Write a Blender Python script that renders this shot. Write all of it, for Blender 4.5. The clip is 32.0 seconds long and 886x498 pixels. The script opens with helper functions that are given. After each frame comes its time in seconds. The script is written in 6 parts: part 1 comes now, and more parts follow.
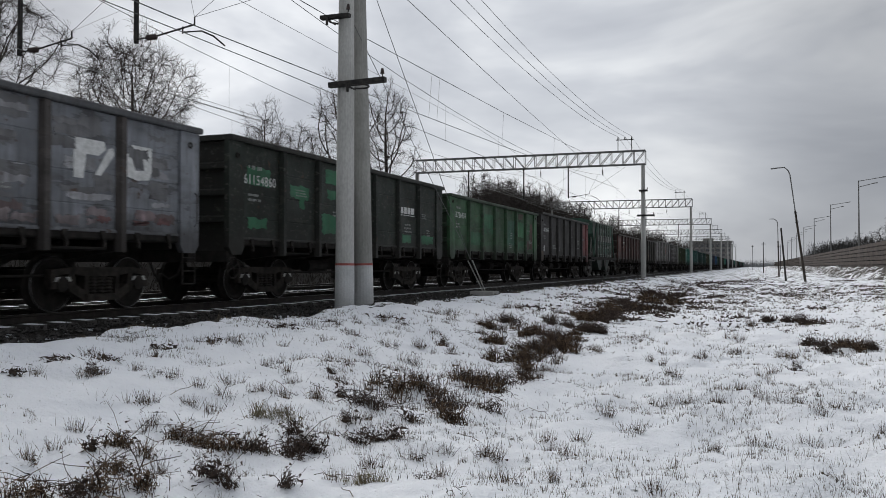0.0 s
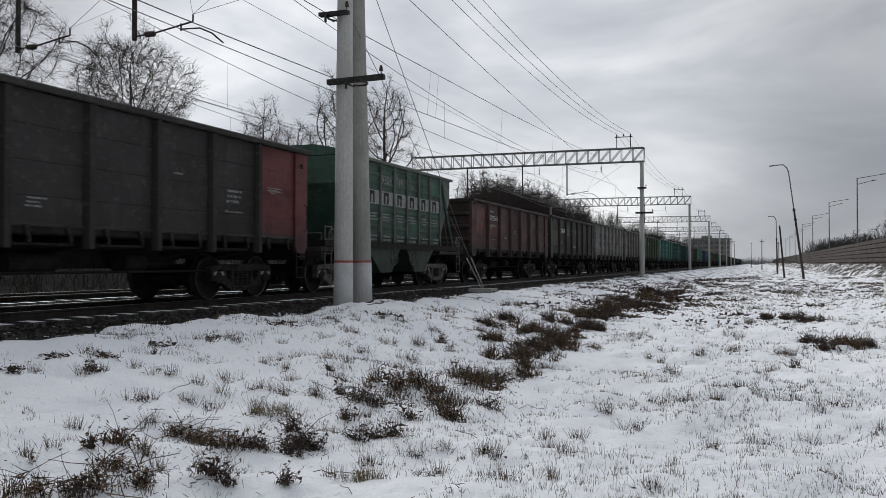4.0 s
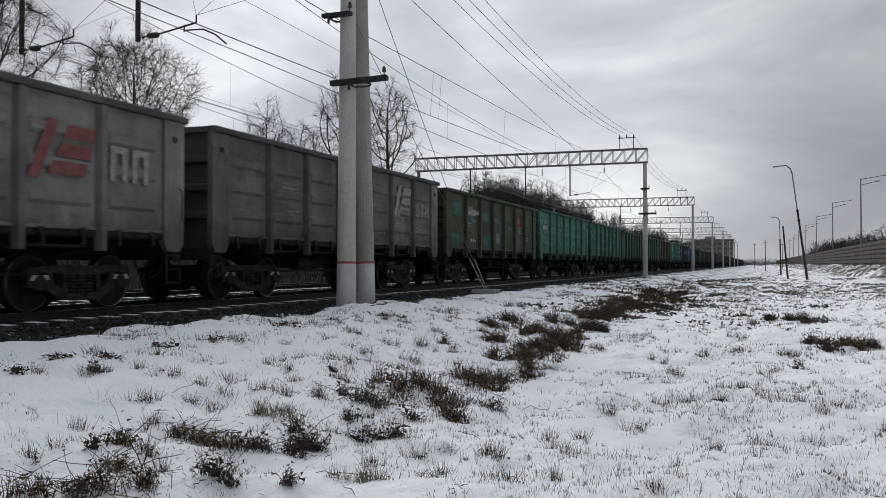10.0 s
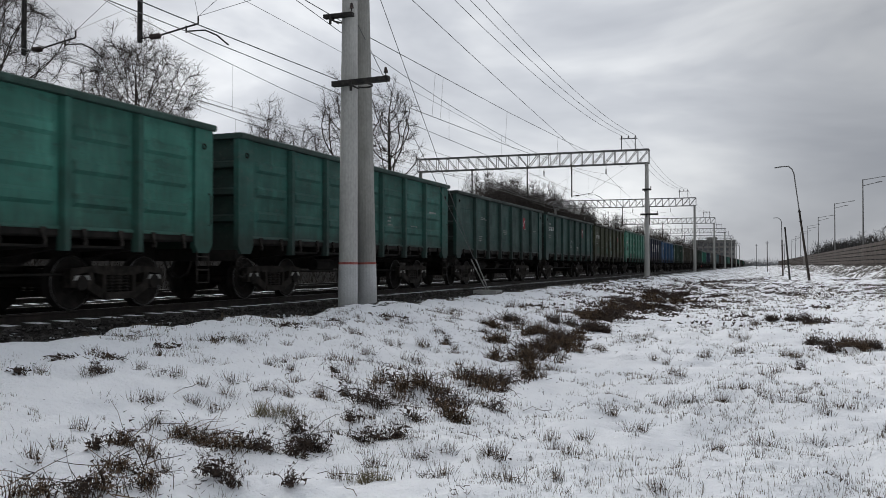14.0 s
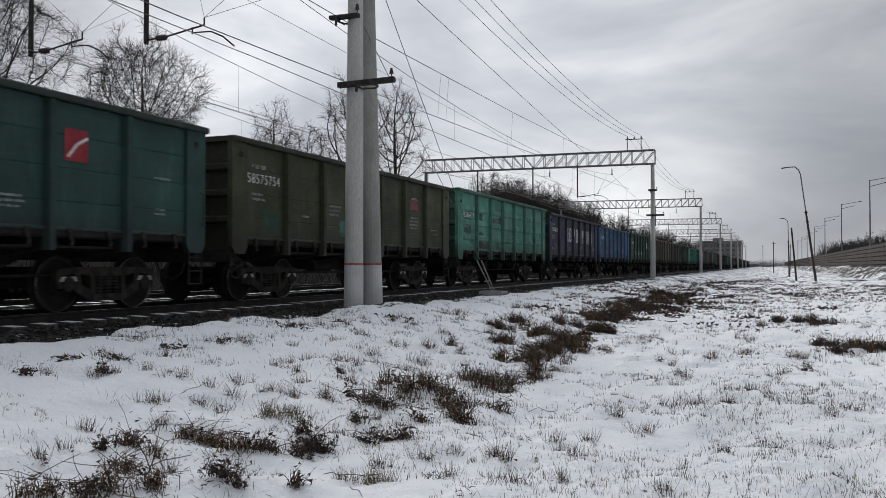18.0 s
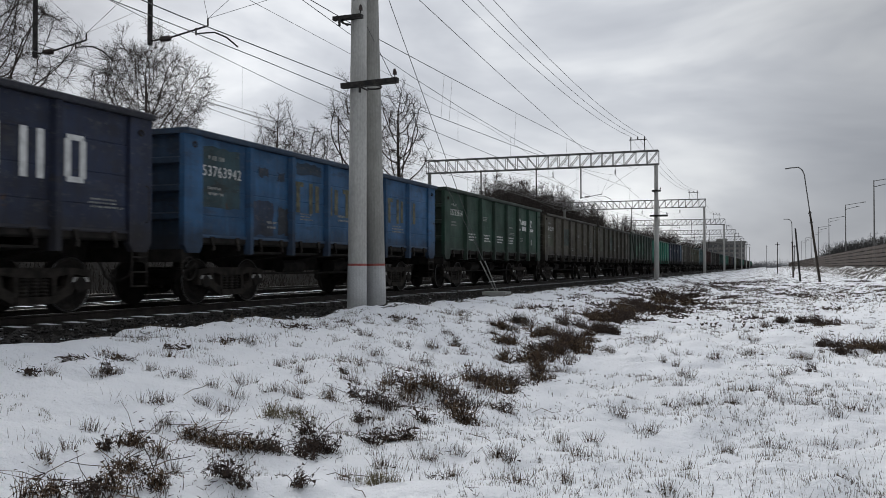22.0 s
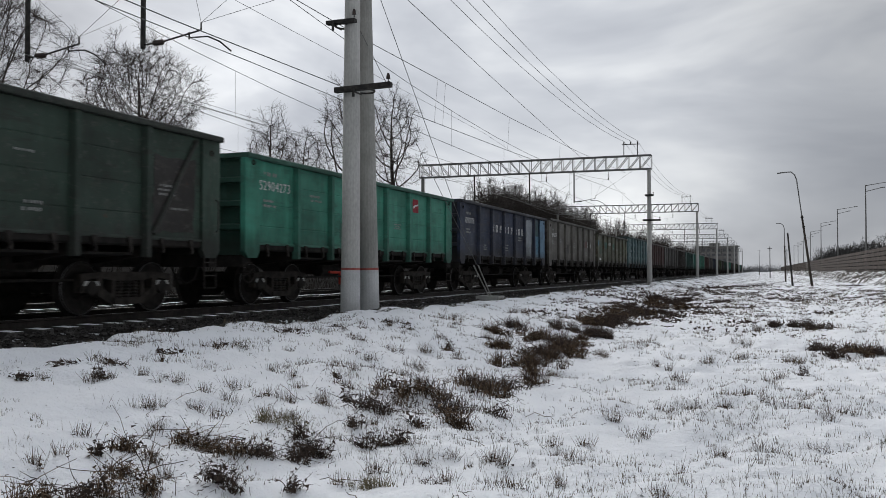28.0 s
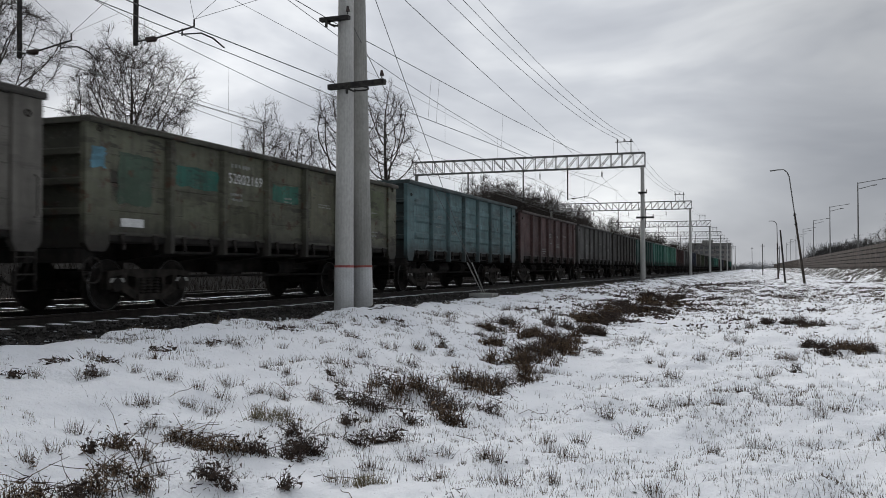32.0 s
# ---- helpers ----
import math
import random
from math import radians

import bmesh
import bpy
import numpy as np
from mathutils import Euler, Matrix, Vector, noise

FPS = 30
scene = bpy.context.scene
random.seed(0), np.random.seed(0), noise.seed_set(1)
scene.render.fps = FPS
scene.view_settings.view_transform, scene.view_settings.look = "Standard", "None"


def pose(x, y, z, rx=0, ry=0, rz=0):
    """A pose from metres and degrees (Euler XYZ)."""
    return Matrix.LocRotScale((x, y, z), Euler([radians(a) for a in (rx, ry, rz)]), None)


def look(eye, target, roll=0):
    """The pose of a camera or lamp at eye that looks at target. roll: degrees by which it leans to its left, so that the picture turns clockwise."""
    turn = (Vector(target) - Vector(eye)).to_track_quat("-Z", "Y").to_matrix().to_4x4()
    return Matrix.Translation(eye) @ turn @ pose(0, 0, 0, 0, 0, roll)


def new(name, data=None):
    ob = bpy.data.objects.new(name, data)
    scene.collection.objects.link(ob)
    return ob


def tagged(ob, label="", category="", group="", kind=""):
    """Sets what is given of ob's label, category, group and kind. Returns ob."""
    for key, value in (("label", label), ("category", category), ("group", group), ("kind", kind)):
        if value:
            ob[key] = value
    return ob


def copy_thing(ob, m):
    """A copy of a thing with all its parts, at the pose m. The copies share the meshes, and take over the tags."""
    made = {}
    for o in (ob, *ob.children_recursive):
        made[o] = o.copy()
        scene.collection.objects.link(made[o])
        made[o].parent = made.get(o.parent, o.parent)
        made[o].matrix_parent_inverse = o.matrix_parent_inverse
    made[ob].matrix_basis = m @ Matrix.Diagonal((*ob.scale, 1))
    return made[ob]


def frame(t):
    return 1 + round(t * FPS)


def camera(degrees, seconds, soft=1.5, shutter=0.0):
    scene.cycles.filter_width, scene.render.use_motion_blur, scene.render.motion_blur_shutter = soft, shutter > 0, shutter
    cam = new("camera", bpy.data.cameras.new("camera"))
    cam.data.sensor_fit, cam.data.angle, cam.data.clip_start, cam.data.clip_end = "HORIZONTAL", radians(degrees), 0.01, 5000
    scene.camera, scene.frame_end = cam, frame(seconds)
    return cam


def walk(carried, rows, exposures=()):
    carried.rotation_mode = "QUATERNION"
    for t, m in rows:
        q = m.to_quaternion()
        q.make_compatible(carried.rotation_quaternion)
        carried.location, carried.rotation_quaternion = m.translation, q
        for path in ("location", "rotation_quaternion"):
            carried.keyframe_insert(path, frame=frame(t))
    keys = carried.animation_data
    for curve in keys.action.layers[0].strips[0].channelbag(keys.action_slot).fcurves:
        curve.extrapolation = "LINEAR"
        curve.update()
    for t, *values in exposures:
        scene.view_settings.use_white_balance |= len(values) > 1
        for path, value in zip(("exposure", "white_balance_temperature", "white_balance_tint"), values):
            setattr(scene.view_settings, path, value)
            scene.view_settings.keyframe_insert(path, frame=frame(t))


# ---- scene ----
# Metres. +y runs along the track away from the eye, +x to the field's far side, z up.
TRACK_X, TRACK2_X, RAIL_Z = -11.86, -17.05, 0.77
PITCH = 13.92          # coupler to coupler
HOPPER_LENGTH = 12.02
FIRST_Y = 15.30        # where the first whole wagon's leading corner is at the start

cam = camera(54.2, 32.0, soft=0.45, shutter=0.22)
EYE = (0.0, 0.0, 1.55)
SWAY = [(0.0, 0.069, -0.053), (0.5, 0.044, -0.054), (1.0, -0.002, -0.054), (1.5, -0.052, -0.064), (2.0, -0.091, -0.088),
        (2.5, -0.11, -0.112), (3.0, -0.116, -0.128), (3.5, -0.119, -0.136), (5.5, -0.043, -0.136), (6.0, -0.008, -0.13),
        (6.5, 0.037, -0.116), (7.0, 0.055, -0.098), (7.5, 0.055, -0.076), (8.0, 0.041, -0.052), (8.5, 0.014, -0.024),
        (9.0, -0.01, 0.008), (9.5, -0.034, 0.041), (10.0, -0.052, 0.058), (10.5, -0.054, 0.072), (11.0, -0.044, 0.085),
        (11.5, -0.028, 0.083), (12.0, -0.02, 0.079), (12.5, -0.018, 0.092), (13.0, -0.01, 0.11), (13.5, -0.002, 0.132),
        (14.0, 0.0, 0.171), (14.5, 0.0, 0.205), (16.5, 0.055, 0.474), (17.0, 0.055, 0.497), (17.5, 0.055, 0.52),
        (18.0, 0.055, 0.542), (18.5, 0.056, 0.573), (19.0, 0.053, 0.604), (19.5, 0.038, 0.636), (20.0, 0.01, 0.68),
        (20.5, -0.004, 0.721), (21.0, 0.012, 0.736), (21.5, 0.055, 0.745), (22.0, 0.097, 0.764), (22.5, 0.12, 0.781),
        (23.0, 0.142, 0.783), (23.5, 0.177, 0.767), (24.0, 0.224, 0.736), (24.5, 0.262, 0.704), (25.0, 0.272, 0.675),
        (25.5, 0.274, 0.654), (27.5, 0.361, 0.356), (28.0, 0.38, 0.327), (28.5, 0.407, 0.284), (29.0, 0.451, 0.241),
        (29.5, 0.493, 0.197), (30.0, 0.494, 0.141), (30.5, 0.455, 0.07), (31.0, 0.382, 0.002), (31.5, 0.28, -0.055),
        (32.0, 0.202, -0.092)]
walk(cam, [(t, pose(*EYE, 91.05 + up, 0, 20.0 + side)) for t, up, side in SWAY])


def travel(t):
    """Metres the train has gone at t: it gains speed slowly."""
    return 9.14 * t + 0.0485 * t ** 2 - 0.000183 * t ** 3


# ---- sky and sun: overcast winter day ----
world = bpy.data.worlds.new("overcast")
scene.world = world
world.use_nodes = True
wn = world.node_tree.nodes
wl = world.node_tree.links
wn.clear()
out = wn.new("ShaderNodeOutputWorld")
bg = wn.new("ShaderNodeBackground")
sky = wn.new("ShaderNodeTexSky")
sky.sky_type = "NISHITA"
sky.sun_disc = False
sky.sun_elevation = radians(29)
sky.sun_rotation = radians(-50)
co = wn.new("ShaderNodeTexCoord")  # its direction gives brighter cloud on the sun's side
stretch = wn.new("ShaderNodeMapping")
stretch.inputs["Scale"].default_value = (1.0, 1.0, 2.6)
stretch.inputs["Rotation"].default_value = (0.0, radians(14), radians(10))
clouds = wn.new("ShaderNodeTexNoise")
clouds.inputs["Scale"].default_value = 2.6
clouds.inputs["Detail"].default_value = 5
clouds.inputs["Roughness"].default_value = 0.52
clouds.inputs["Distortion"].default_value = 0.35
ramp = wn.new("ShaderNodeValToRGB")
ramp.color_ramp.elements[0].position = 0.33
ramp.color_ramp.elements[0].color = (0.415, 0.438, 0.490, 1)
ramp.color_ramp.elements[1].position = 0.68
ramp.color_ramp.elements[1].color = (0.90, 0.92, 0.940, 1)
mid = ramp.color_ramp.elements.new(0.5)
mid.color = (0.592, 0.617, 0.664, 1)
mix = wn.new("ShaderNodeMixRGB")
mix.inputs[0].default_value = 0.95
scale_sky = wn.new("ShaderNodeMixRGB")
scale_sky.blend_type = "MULTIPLY"
scale_sky.inputs[0].default_value = 1
scale_sky.inputs[2].default_value = (0.08, 0.08, 0.08, 1)
wl.new(co.outputs["Generated"], stretch.inputs["Vector"])
wl.new(stretch.outputs["Vector"], clouds.inputs["Vector"])
wl.new(clouds.outputs["Fac"], ramp.inputs["Fac"])
wl.new(sky.outputs["Color"], scale_sky.inputs[1])
wl.new(scale_sky.outputs["Color"], mix.inputs[1])
wl.new(ramp.outputs["Color"], mix.inputs[2])
toward = wn.new("ShaderNodeVectorMath")
toward.operation = "DOT_PRODUCT"
toward.inputs[1].default_value = (-0.78, 0.58, 0.24)
side = wn.new("ShaderNodeMapRange")
side.interpolation_type = "SMOOTHSTEP"
for i, v in zip((1, 2, 3, 4), (-0.8, 0.95, 0.60, 0.98)):
    side.inputs[i].default_value = v
glow = wn.new("ShaderNodeMixRGB")
glow.blend_type = "MULTIPLY"
glow.inputs[0].default_value = 1
wl.new(co.outputs["Generated"], toward.inputs[0])
wl.new(toward.outputs["Value"], side.inputs[0])
wl.new(mix.outputs["Color"], glow.inputs[1])
wl.new(side.outputs[0], glow.inputs[2])
low = wn.new("ShaderNodeVectorMath")
low.operation = "DOT_PRODUCT"
low.inputs[1].default_value = (-0.38, 0.91, 0.17)
bright = wn.new("ShaderNodeMapRange")
bright.interpolation_type = "SMOOTHSTEP"
for i, v in zip((1, 2, 3, 4), (0.87, 0.995, 0.75, 1.09)):
    bright.inputs[i].default_value = v
thin = wn.new("ShaderNodeMixRGB")
thin.blend_type = "MULTIPLY"
thin.inputs[0].default_value = 1
wl.new(co.outputs["Generated"], low.inputs[0])
wl.new(low.outputs["Value"], bright.inputs[0])
wl.new(glow.outputs["Color"], thin.inputs[1])
wl.new(bright.outputs[0], thin.inputs[2])
gap = wn.new("ShaderNodeMapRange")  # thinner cloud towards the hidden sun
gap.interpolation_type = "SMOOTHSTEP"
for i, v in zip((1, 2, 3, 4), (0.84, 0.99, 1.0, 1.12)):
    gap.inputs[i].default_value = v
clear = wn.new("ShaderNodeMixRGB")
clear.blend_type = "MULTIPLY"
clear.inputs[0].default_value = 1
wl.new(toward.outputs["Value"], gap.inputs[0])
wl.new(thin.outputs["Color"], clear.inputs[1])
wl.new(gap.outputs[0], clear.inputs[2])
height = wn.new("ShaderNodeSeparateXYZ")
zenith = wn.new("ShaderNodeMapRange")  # an overcast sky is brightest overhead
zenith.interpolation_type = "SMOOTHSTEP"
for i, v in zip((1, 2, 3, 4), (0.30, 0.95, 1.0, 1.75)):
    zenith.inputs[i].default_value = v
over = wn.new("ShaderNodeMixRGB")
over.blend_type = "MULTIPLY"
over.inputs[0].default_value = 1
wl.new(co.outputs["Generated"], height.inputs[0])
wl.new(height.outputs["Z"], zenith.inputs[0])
wl.new(clear.outputs["Color"], over.inputs[1])
wl.new(zenith.outputs[0], over.inputs[2])
wl.new(over.outputs["Color"], bg.inputs["Color"])
bg.inputs["Strength"].default_value = 1.02
wl.new(bg.outputs["Background"], out.inputs["Surface"])
sun_data = bpy.data.lights.new("sun", "SUN")
sun_data.energy, sun_data.angle, sun_data.color = 1.9, radians(26), (1.0, 0.97, 0.93)
sun = new("sun", sun_data)
sun.matrix_world = look((-85, 72, 62), (0, 0, 0))


# ---- materials ----
class Nodes:
    """A small helper that chains shader nodes of one material."""

    def __init__(self, name):
        self.m = bpy.data.materials.new(name)
        self.m.use_nodes = True
        self.n, self.l = self.m.node_tree.nodes, self.m.node_tree.links
        self.b = self.n["Principled BSDF"]

    def put(self, socket, value):
        if isinstance(value, bpy.types.NodeSocket):
            self.l.new(value, socket)
        else:
            socket.default_value = value

    def where(self, stretch=(1, 1, 1), shift=True):
        tc = self.n.new("ShaderNodeTexCoord")
        mp = self.n.new("ShaderNodeMapping")
        mp.inputs["Scale"].default_value = stretch
        self.l.new(tc.outputs["Object"], mp.inputs["Vector"])
        if not shift:
            return mp.outputs["Vector"]
        info = self.n.new("ShaderNodeObjectInfo")
        mul = self.n.new("ShaderNodeMath")
        mul.operation = "MULTIPLY"
        mul.inputs[1].default_value = 60
        self.l.new(info.outputs["Random"], mul.inputs[0])
        add = self.n.new("ShaderNodeVectorMath")
        add.operation = "ADD"
        self.l.new(mp.outputs["Vector"], add.inputs[0])
        self.l.new(mul.outputs["Value"], add.inputs[1])
        return add.outputs["Vector"]

    def noise(self, vec, scale, detail=4, rough=0.55):
        t = self.n.new("ShaderNodeTexNoise")
        t.inputs["Scale"].default_value, t.inputs["Detail"].default_value = scale, detail
        t.inputs["Roughness"].default_value = rough
        self.l.new(vec, t.inputs["Vector"])
        return t.outputs["Fac"]

    def ramp(self, fac, lo, hi, a=0.0, b=1.0):
        r = self.n.new("ShaderNodeMapRange")
        r.interpolation_type = "SMOOTHSTEP"
        for i, v in zip((1, 2, 3, 4), (lo, hi, a, b)):
            self.put(r.inputs[i], v)
        self.put(r.inputs[0], fac)
        return r.outputs[0]

    def mix(self, fac, a, b, mode="MIX"):
        x = self.n.new("ShaderNodeMixRGB")
        x.blend_type = mode
        for s, v in zip(x.inputs, (fac, a, b)):
            self.put(s, v if not isinstance(v, tuple) or len(v) == 4 else (*v, 1))
        return x.outputs[0]

    def calc(self, op, a, b=0.0):
        x = self.n.new("ShaderNodeMath")
        x.operation = op
        self.put(x.inputs[0], a)
        self.put(x.inputs[1], b)
        return x.outputs[0]

    def axis(self, i, shift=False):
        s = self.n.new("ShaderNodeSeparateXYZ")
        self.l.new(self.where(shift=shift), s.inputs[0])
        return s.outputs[i]

    def up(self):
        g = self.n.new("ShaderNodeNewGeometry")
        s = self.n.new("ShaderNodeSeparateXYZ")
        self.l.new(g.outputs["Normal"], s.inputs[0])
        return s.outputs[2]

    def info(self, what):
        return self.n.new("ShaderNodeObjectInfo").outputs[what]

    def island(self):
        return self.n.new("ShaderNodeNewGeometry").outputs["Random Per Island"]

    def bump(self, height, strength=0.3, distance=0.02):
        b = self.n.new("ShaderNodeBump")
        b.inputs["Strength"].default_value, b.inputs["Distance"].default_value = strength, distance
        self.l.new(height, b.inputs["Height"])
        self.l.new(b.outputs[0], self.b.inputs["Normal"])

    def done(self, color, rough=0.8, metal=0.0, spec=0.3):
        self.put(self.b.inputs["Base Color"], color if not isinstance(color, tuple) else (*color, 1))
        self.put(self.b.inputs["Roughness"], rough)
        self.put(self.b.inputs["Metallic"], metal)
        self.b.inputs["Specular IOR Level"].default_value = spec
        return self.m


def plain(name, a, b, rough=0.8, metal=0.0, scale=4.0, fine=40.0, bump=0.2, stretch=(1, 1, 1), spec=0.3):
    """A worn surface between two colours: large blotches, fine grain, a little relief."""
    k = Nodes(name)
    v = k.where(stretch)
    big = k.noise(v, scale, 5)
    small = k.noise(v, fine, 3)
    col = k.mix(k.ramp(big, 0.3, 0.7), a, b)
    col = k.mix(k.ramp(small, 0.3, 0.75, 0.0, 0.35), col, tuple(0.55 * c for c in a))
    k.bump(small, bump, 0.01)
    return k.done(col, rough, metal, spec)


def wagon_paint():
    """Weathered wagon paint; each part's colour and its alpha (how worn it is) are set on the object."""
    k = Nodes("wagon_paint")
    v = k.where()
    base = k.info("Color")
    worn = k.info("Alpha")
    tone = k.noise(v, 0.9, 4)
    col = k.mix(k.ramp(tone, 0.3, 0.7, 0.0, 0.55), base, k.mix(0.6, base, (0.02, 0.018, 0.016)))
    fade = k.noise(k.where((1, 1, 0.25)), 3.0, 5)
    col = k.mix(k.ramp(fade, 0.50, 0.75, 0.0, 0.5), col, k.mix(1.0, k.mix(1.0, base, (1.5, 1.5, 1.5), "MULTIPLY"), (0.02, 0.02, 0.02), "ADD"))
    streak = k.noise(k.where((6, 6, 0.35)), 2.2, 5)
    col = k.mix(k.calc("MULTIPLY", k.ramp(streak, 0.47, 0.68), k.calc("ADD", k.calc("MULTIPLY", worn, 0.6), 0.06)), col, k.mix(0.75, col, (0.03, 0.026, 0.023)))
    dust = k.noise(k.where((1, 1, 1.6)), 1.7, 7, 0.68)
    col = k.mix(k.calc("MULTIPLY", k.ramp(dust, 0.52, 0.72), k.calc("ADD", k.calc("MULTIPLY", worn, 0.35), 0.06)), col, k.mix(0.6, col, (0.085, 0.075, 0.062)))
    rust = k.noise(v, 2.6, 8, 0.7)
    lim = k.calc("SUBTRACT", 0.74, k.calc("MULTIPLY", worn, 0.2))
    col = k.mix(k.ramp(rust, lim, k.calc("ADD", lim, 0.06), 0.0, 0.85), col, (0.07, 0.035, 0.02))
    grime = k.noise(k.where((1, 0.8, 2.2)), 1.1, 6, 0.62)
    col = k.mix(k.calc("MULTIPLY", k.ramp(grime, 0.50, 0.66), k.calc("ADD", k.calc("MULTIPLY", worn, 0.7), 0.1)), col, k.mix(0.6, col, (0.018, 0.016, 0.014)))
    chip = k.noise(k.where((1, 1, 1.4)), 7.0, 6, 0.7)
    col = k.mix(k.calc("MULTIPLY", k.ramp(chip, 0.57, 0.64), worn), col, k.mix(0.5, col, (0.16, 0.15, 0.14)))
    plank = k.noise(k.where((0.25, 0.25, 2.4)), 1.5, 2)
    col = k.mix(k.ramp(plank, 0.35, 0.65, 0.0, 0.30), col, k.mix(0.5, col, (0.012, 0.011, 0.010)))
    area = k.ramp(k.noise(k.where((1, 0.7, 0.9)), 0.75, 3), 0.44, 0.60)
    scrape = k.noise(k.where((1, 0.8, 3.4)), 1.5, 8, 0.66)
    col = k.mix(k.calc("MULTIPLY", k.calc("MULTIPLY", k.ramp(scrape, 0.545, 0.575), area), k.calc("ADD", worn, 0.05)), col, k.mix(0.8, col, (0.020, 0.017, 0.015)))
    pale = k.noise(k.where((1, 0.9, 2.6)), 2.1, 8, 0.66)
    col = k.mix(k.calc("MULTIPLY", k.ramp(pale, 0.575, 0.60), k.calc("MULTIPLY", worn, 0.4)), col, k.mix(0.4, col, (0.15, 0.135, 0.11)))
    # dirt along the lower sides, with the shade there painted in as well
    z = k.axis(2)
    low = k.calc("ADD", z, k.calc("MULTIPLY", k.noise(k.where((1, 1, 0.6)), 3.4, 6, 0.65), 0.75))
    dirt_and_shade = k.calc("ADD", k.calc("MULTIPLY", worn, 0.55), 0.35)
    col = k.mix(k.calc("MULTIPLY", k.ramp(low, 1.62, 2.15, 1.0, 0.0), dirt_and_shade), col, (0.022, 0.019, 0.017))
    grain = k.noise(v, 45, 3)
    dent = k.noise(v, 2.2, 3)
    k.bump(k.calc("ADD", k.calc("MULTIPLY", grain, 0.15), dent), 0.25, 0.04)
    return k.done(col, k.ramp(tone, 0.2, 0.8, 0.5, 0.8), 0.0, 0.35)


def snow_ground():
    """Thin old snow over dead grass and soil, barer where the ground is broken."""
    k = Nodes("snowy_field")
    v = k.where(shift=False)
    x, y = k.axis(0), k.axis(1)
    soft = k.noise(v, 0.35, 4)
    snow = k.mix(soft, (0.80, 0.83, 0.88), (0.90, 0.91, 0.93))
    soil = k.mix(k.noise(v, 5, 5), (0.014, 0.011, 0.008), (0.06, 0.047, 0.035))
    litter = k.mix(k.noise(v, 9, 5), (0.006, 0.005, 0.004), (0.025, 0.02, 0.015))
    soil = k.mix(k.ramp(x, -22.5, -20.5, 1.0, 0.0), soil, litter)
    patch = k.noise(k.where((1.0, 0.6, 1.0), False), 0.9, 8, 0.72)
    speck = k.noise(v, 4.5, 6, 0.7)
    far = k.ramp(y, 14.0, 55.0, 0.0, 0.108)
    ridge = k.ramp(k.calc("ABSOLUTE", k.calc("ADD", x, 3.4)), 0.2, 1.2, 0.05, 0.0)
    ridge = k.calc("MULTIPLY", ridge, k.ramp(y, 30.0, 45.0, 1.0, 0.0))
    edge = k.calc("MULTIPLY", k.ramp(x, -9.1, -7.2, 0.25, 0.0), k.ramp(y, 18.0, 40.0, 1.0, 0.4))
    bank = k.ramp(x, 6.6, 8.0, 0.0, 0.055)
    beyond = k.ramp(x, -23.0, -19.0, 0.5, 0.0)
    bare = k.calc("ADD", beyond, k.calc("ADD", k.calc("ADD", far, ridge), k.calc("ADD", edge, bank)))
    amount = k.calc("ADD", k.calc("ADD", k.calc("MULTIPLY", patch, 0.6), k.calc("MULTIPLY", speck, 0.4)), bare)
    col = k.mix(k.ramp(amount, 0.615, 0.66), snow, soil)
    grit = k.noise(v, 24, 3, 0.6)
    col = k.mix(k.ramp(grit, 0.70, 0.74, 0.0, 0.8), col, soil)
    k.bump(k.calc("ADD", k.noise(v, 6, 6, 0.65), k.calc("MULTIPLY", k.noise(v, 30, 3), 0.13)), 0.85, 0.08)
    return k.done(col, 0.75, 0.0, 0.25)


def ballast_stone():
    k = Nodes("ballast")
    v = k.where()
    stones = k.noise(v, 16, 4, 0.7)
    col = k.mix(k.ramp(stones, 0.3, 0.7), (0.009, 0.008, 0.0075), (0.038, 0.034, 0.031))
    x = k.axis(0)
    dust = k.calc("ADD", k.noise(v, 1.6, 8, 0.75), k.ramp(x, -10.0, -8.8, 0.0, 0.14))
    col = k.mix(k.ramp(dust, 0.585, 0.64), col, (0.8, 0.83, 0.87))
    k.bump(stones, 1.0, 0.08)
    return k.done(col, 0.95, 0.0, 0.15)


def sleeper_concrete():
    k = Nodes("sleeper_concrete")
    v = k.where()
    col = k.mix(k.noise(v, 6, 5), (0.05, 0.046, 0.042), (0.12, 0.115, 0.11))
    lying = k.calc("MULTIPLY", k.ramp(k.up(), 0.6, 0.9), k.ramp(k.noise(v, 3.5, 5), 0.26, 0.38))
    lying = k.calc("MULTIPLY", lying, k.ramp(k.calc("ABSOLUTE", k.axis(0)), 0.95, 1.06))
    col = k.mix(lying, col, (0.85, 0.87, 0.9))
    k.bump(k.noise(v, 30, 3), 0.3, 0.02)
    return k.done(col, 0.85)


def grass_blades():
    k = Nodes("dry_grass")
    col = k.mix(k.island(), (0.035, 0.028, 0.021), (0.20, 0.165, 0.115))
    return k.done(col, 0.9, 0.0, 0.1)


PAINT = wagon_paint()
SNOW = snow_ground()
BALLAST = ballast_stone()
SLEEPER = sleeper_concrete()
GRASS = grass_blades()


def weed_stalks():
    k = Nodes("dead_weed_stalks")
    col = k.mix(k.ramp(k.island(), 0.2, 1.0), (0.026, 0.017, 0.012), (0.19, 0.135, 0.092))
    return k.done(col, 0.9, 0.0, 0.1)


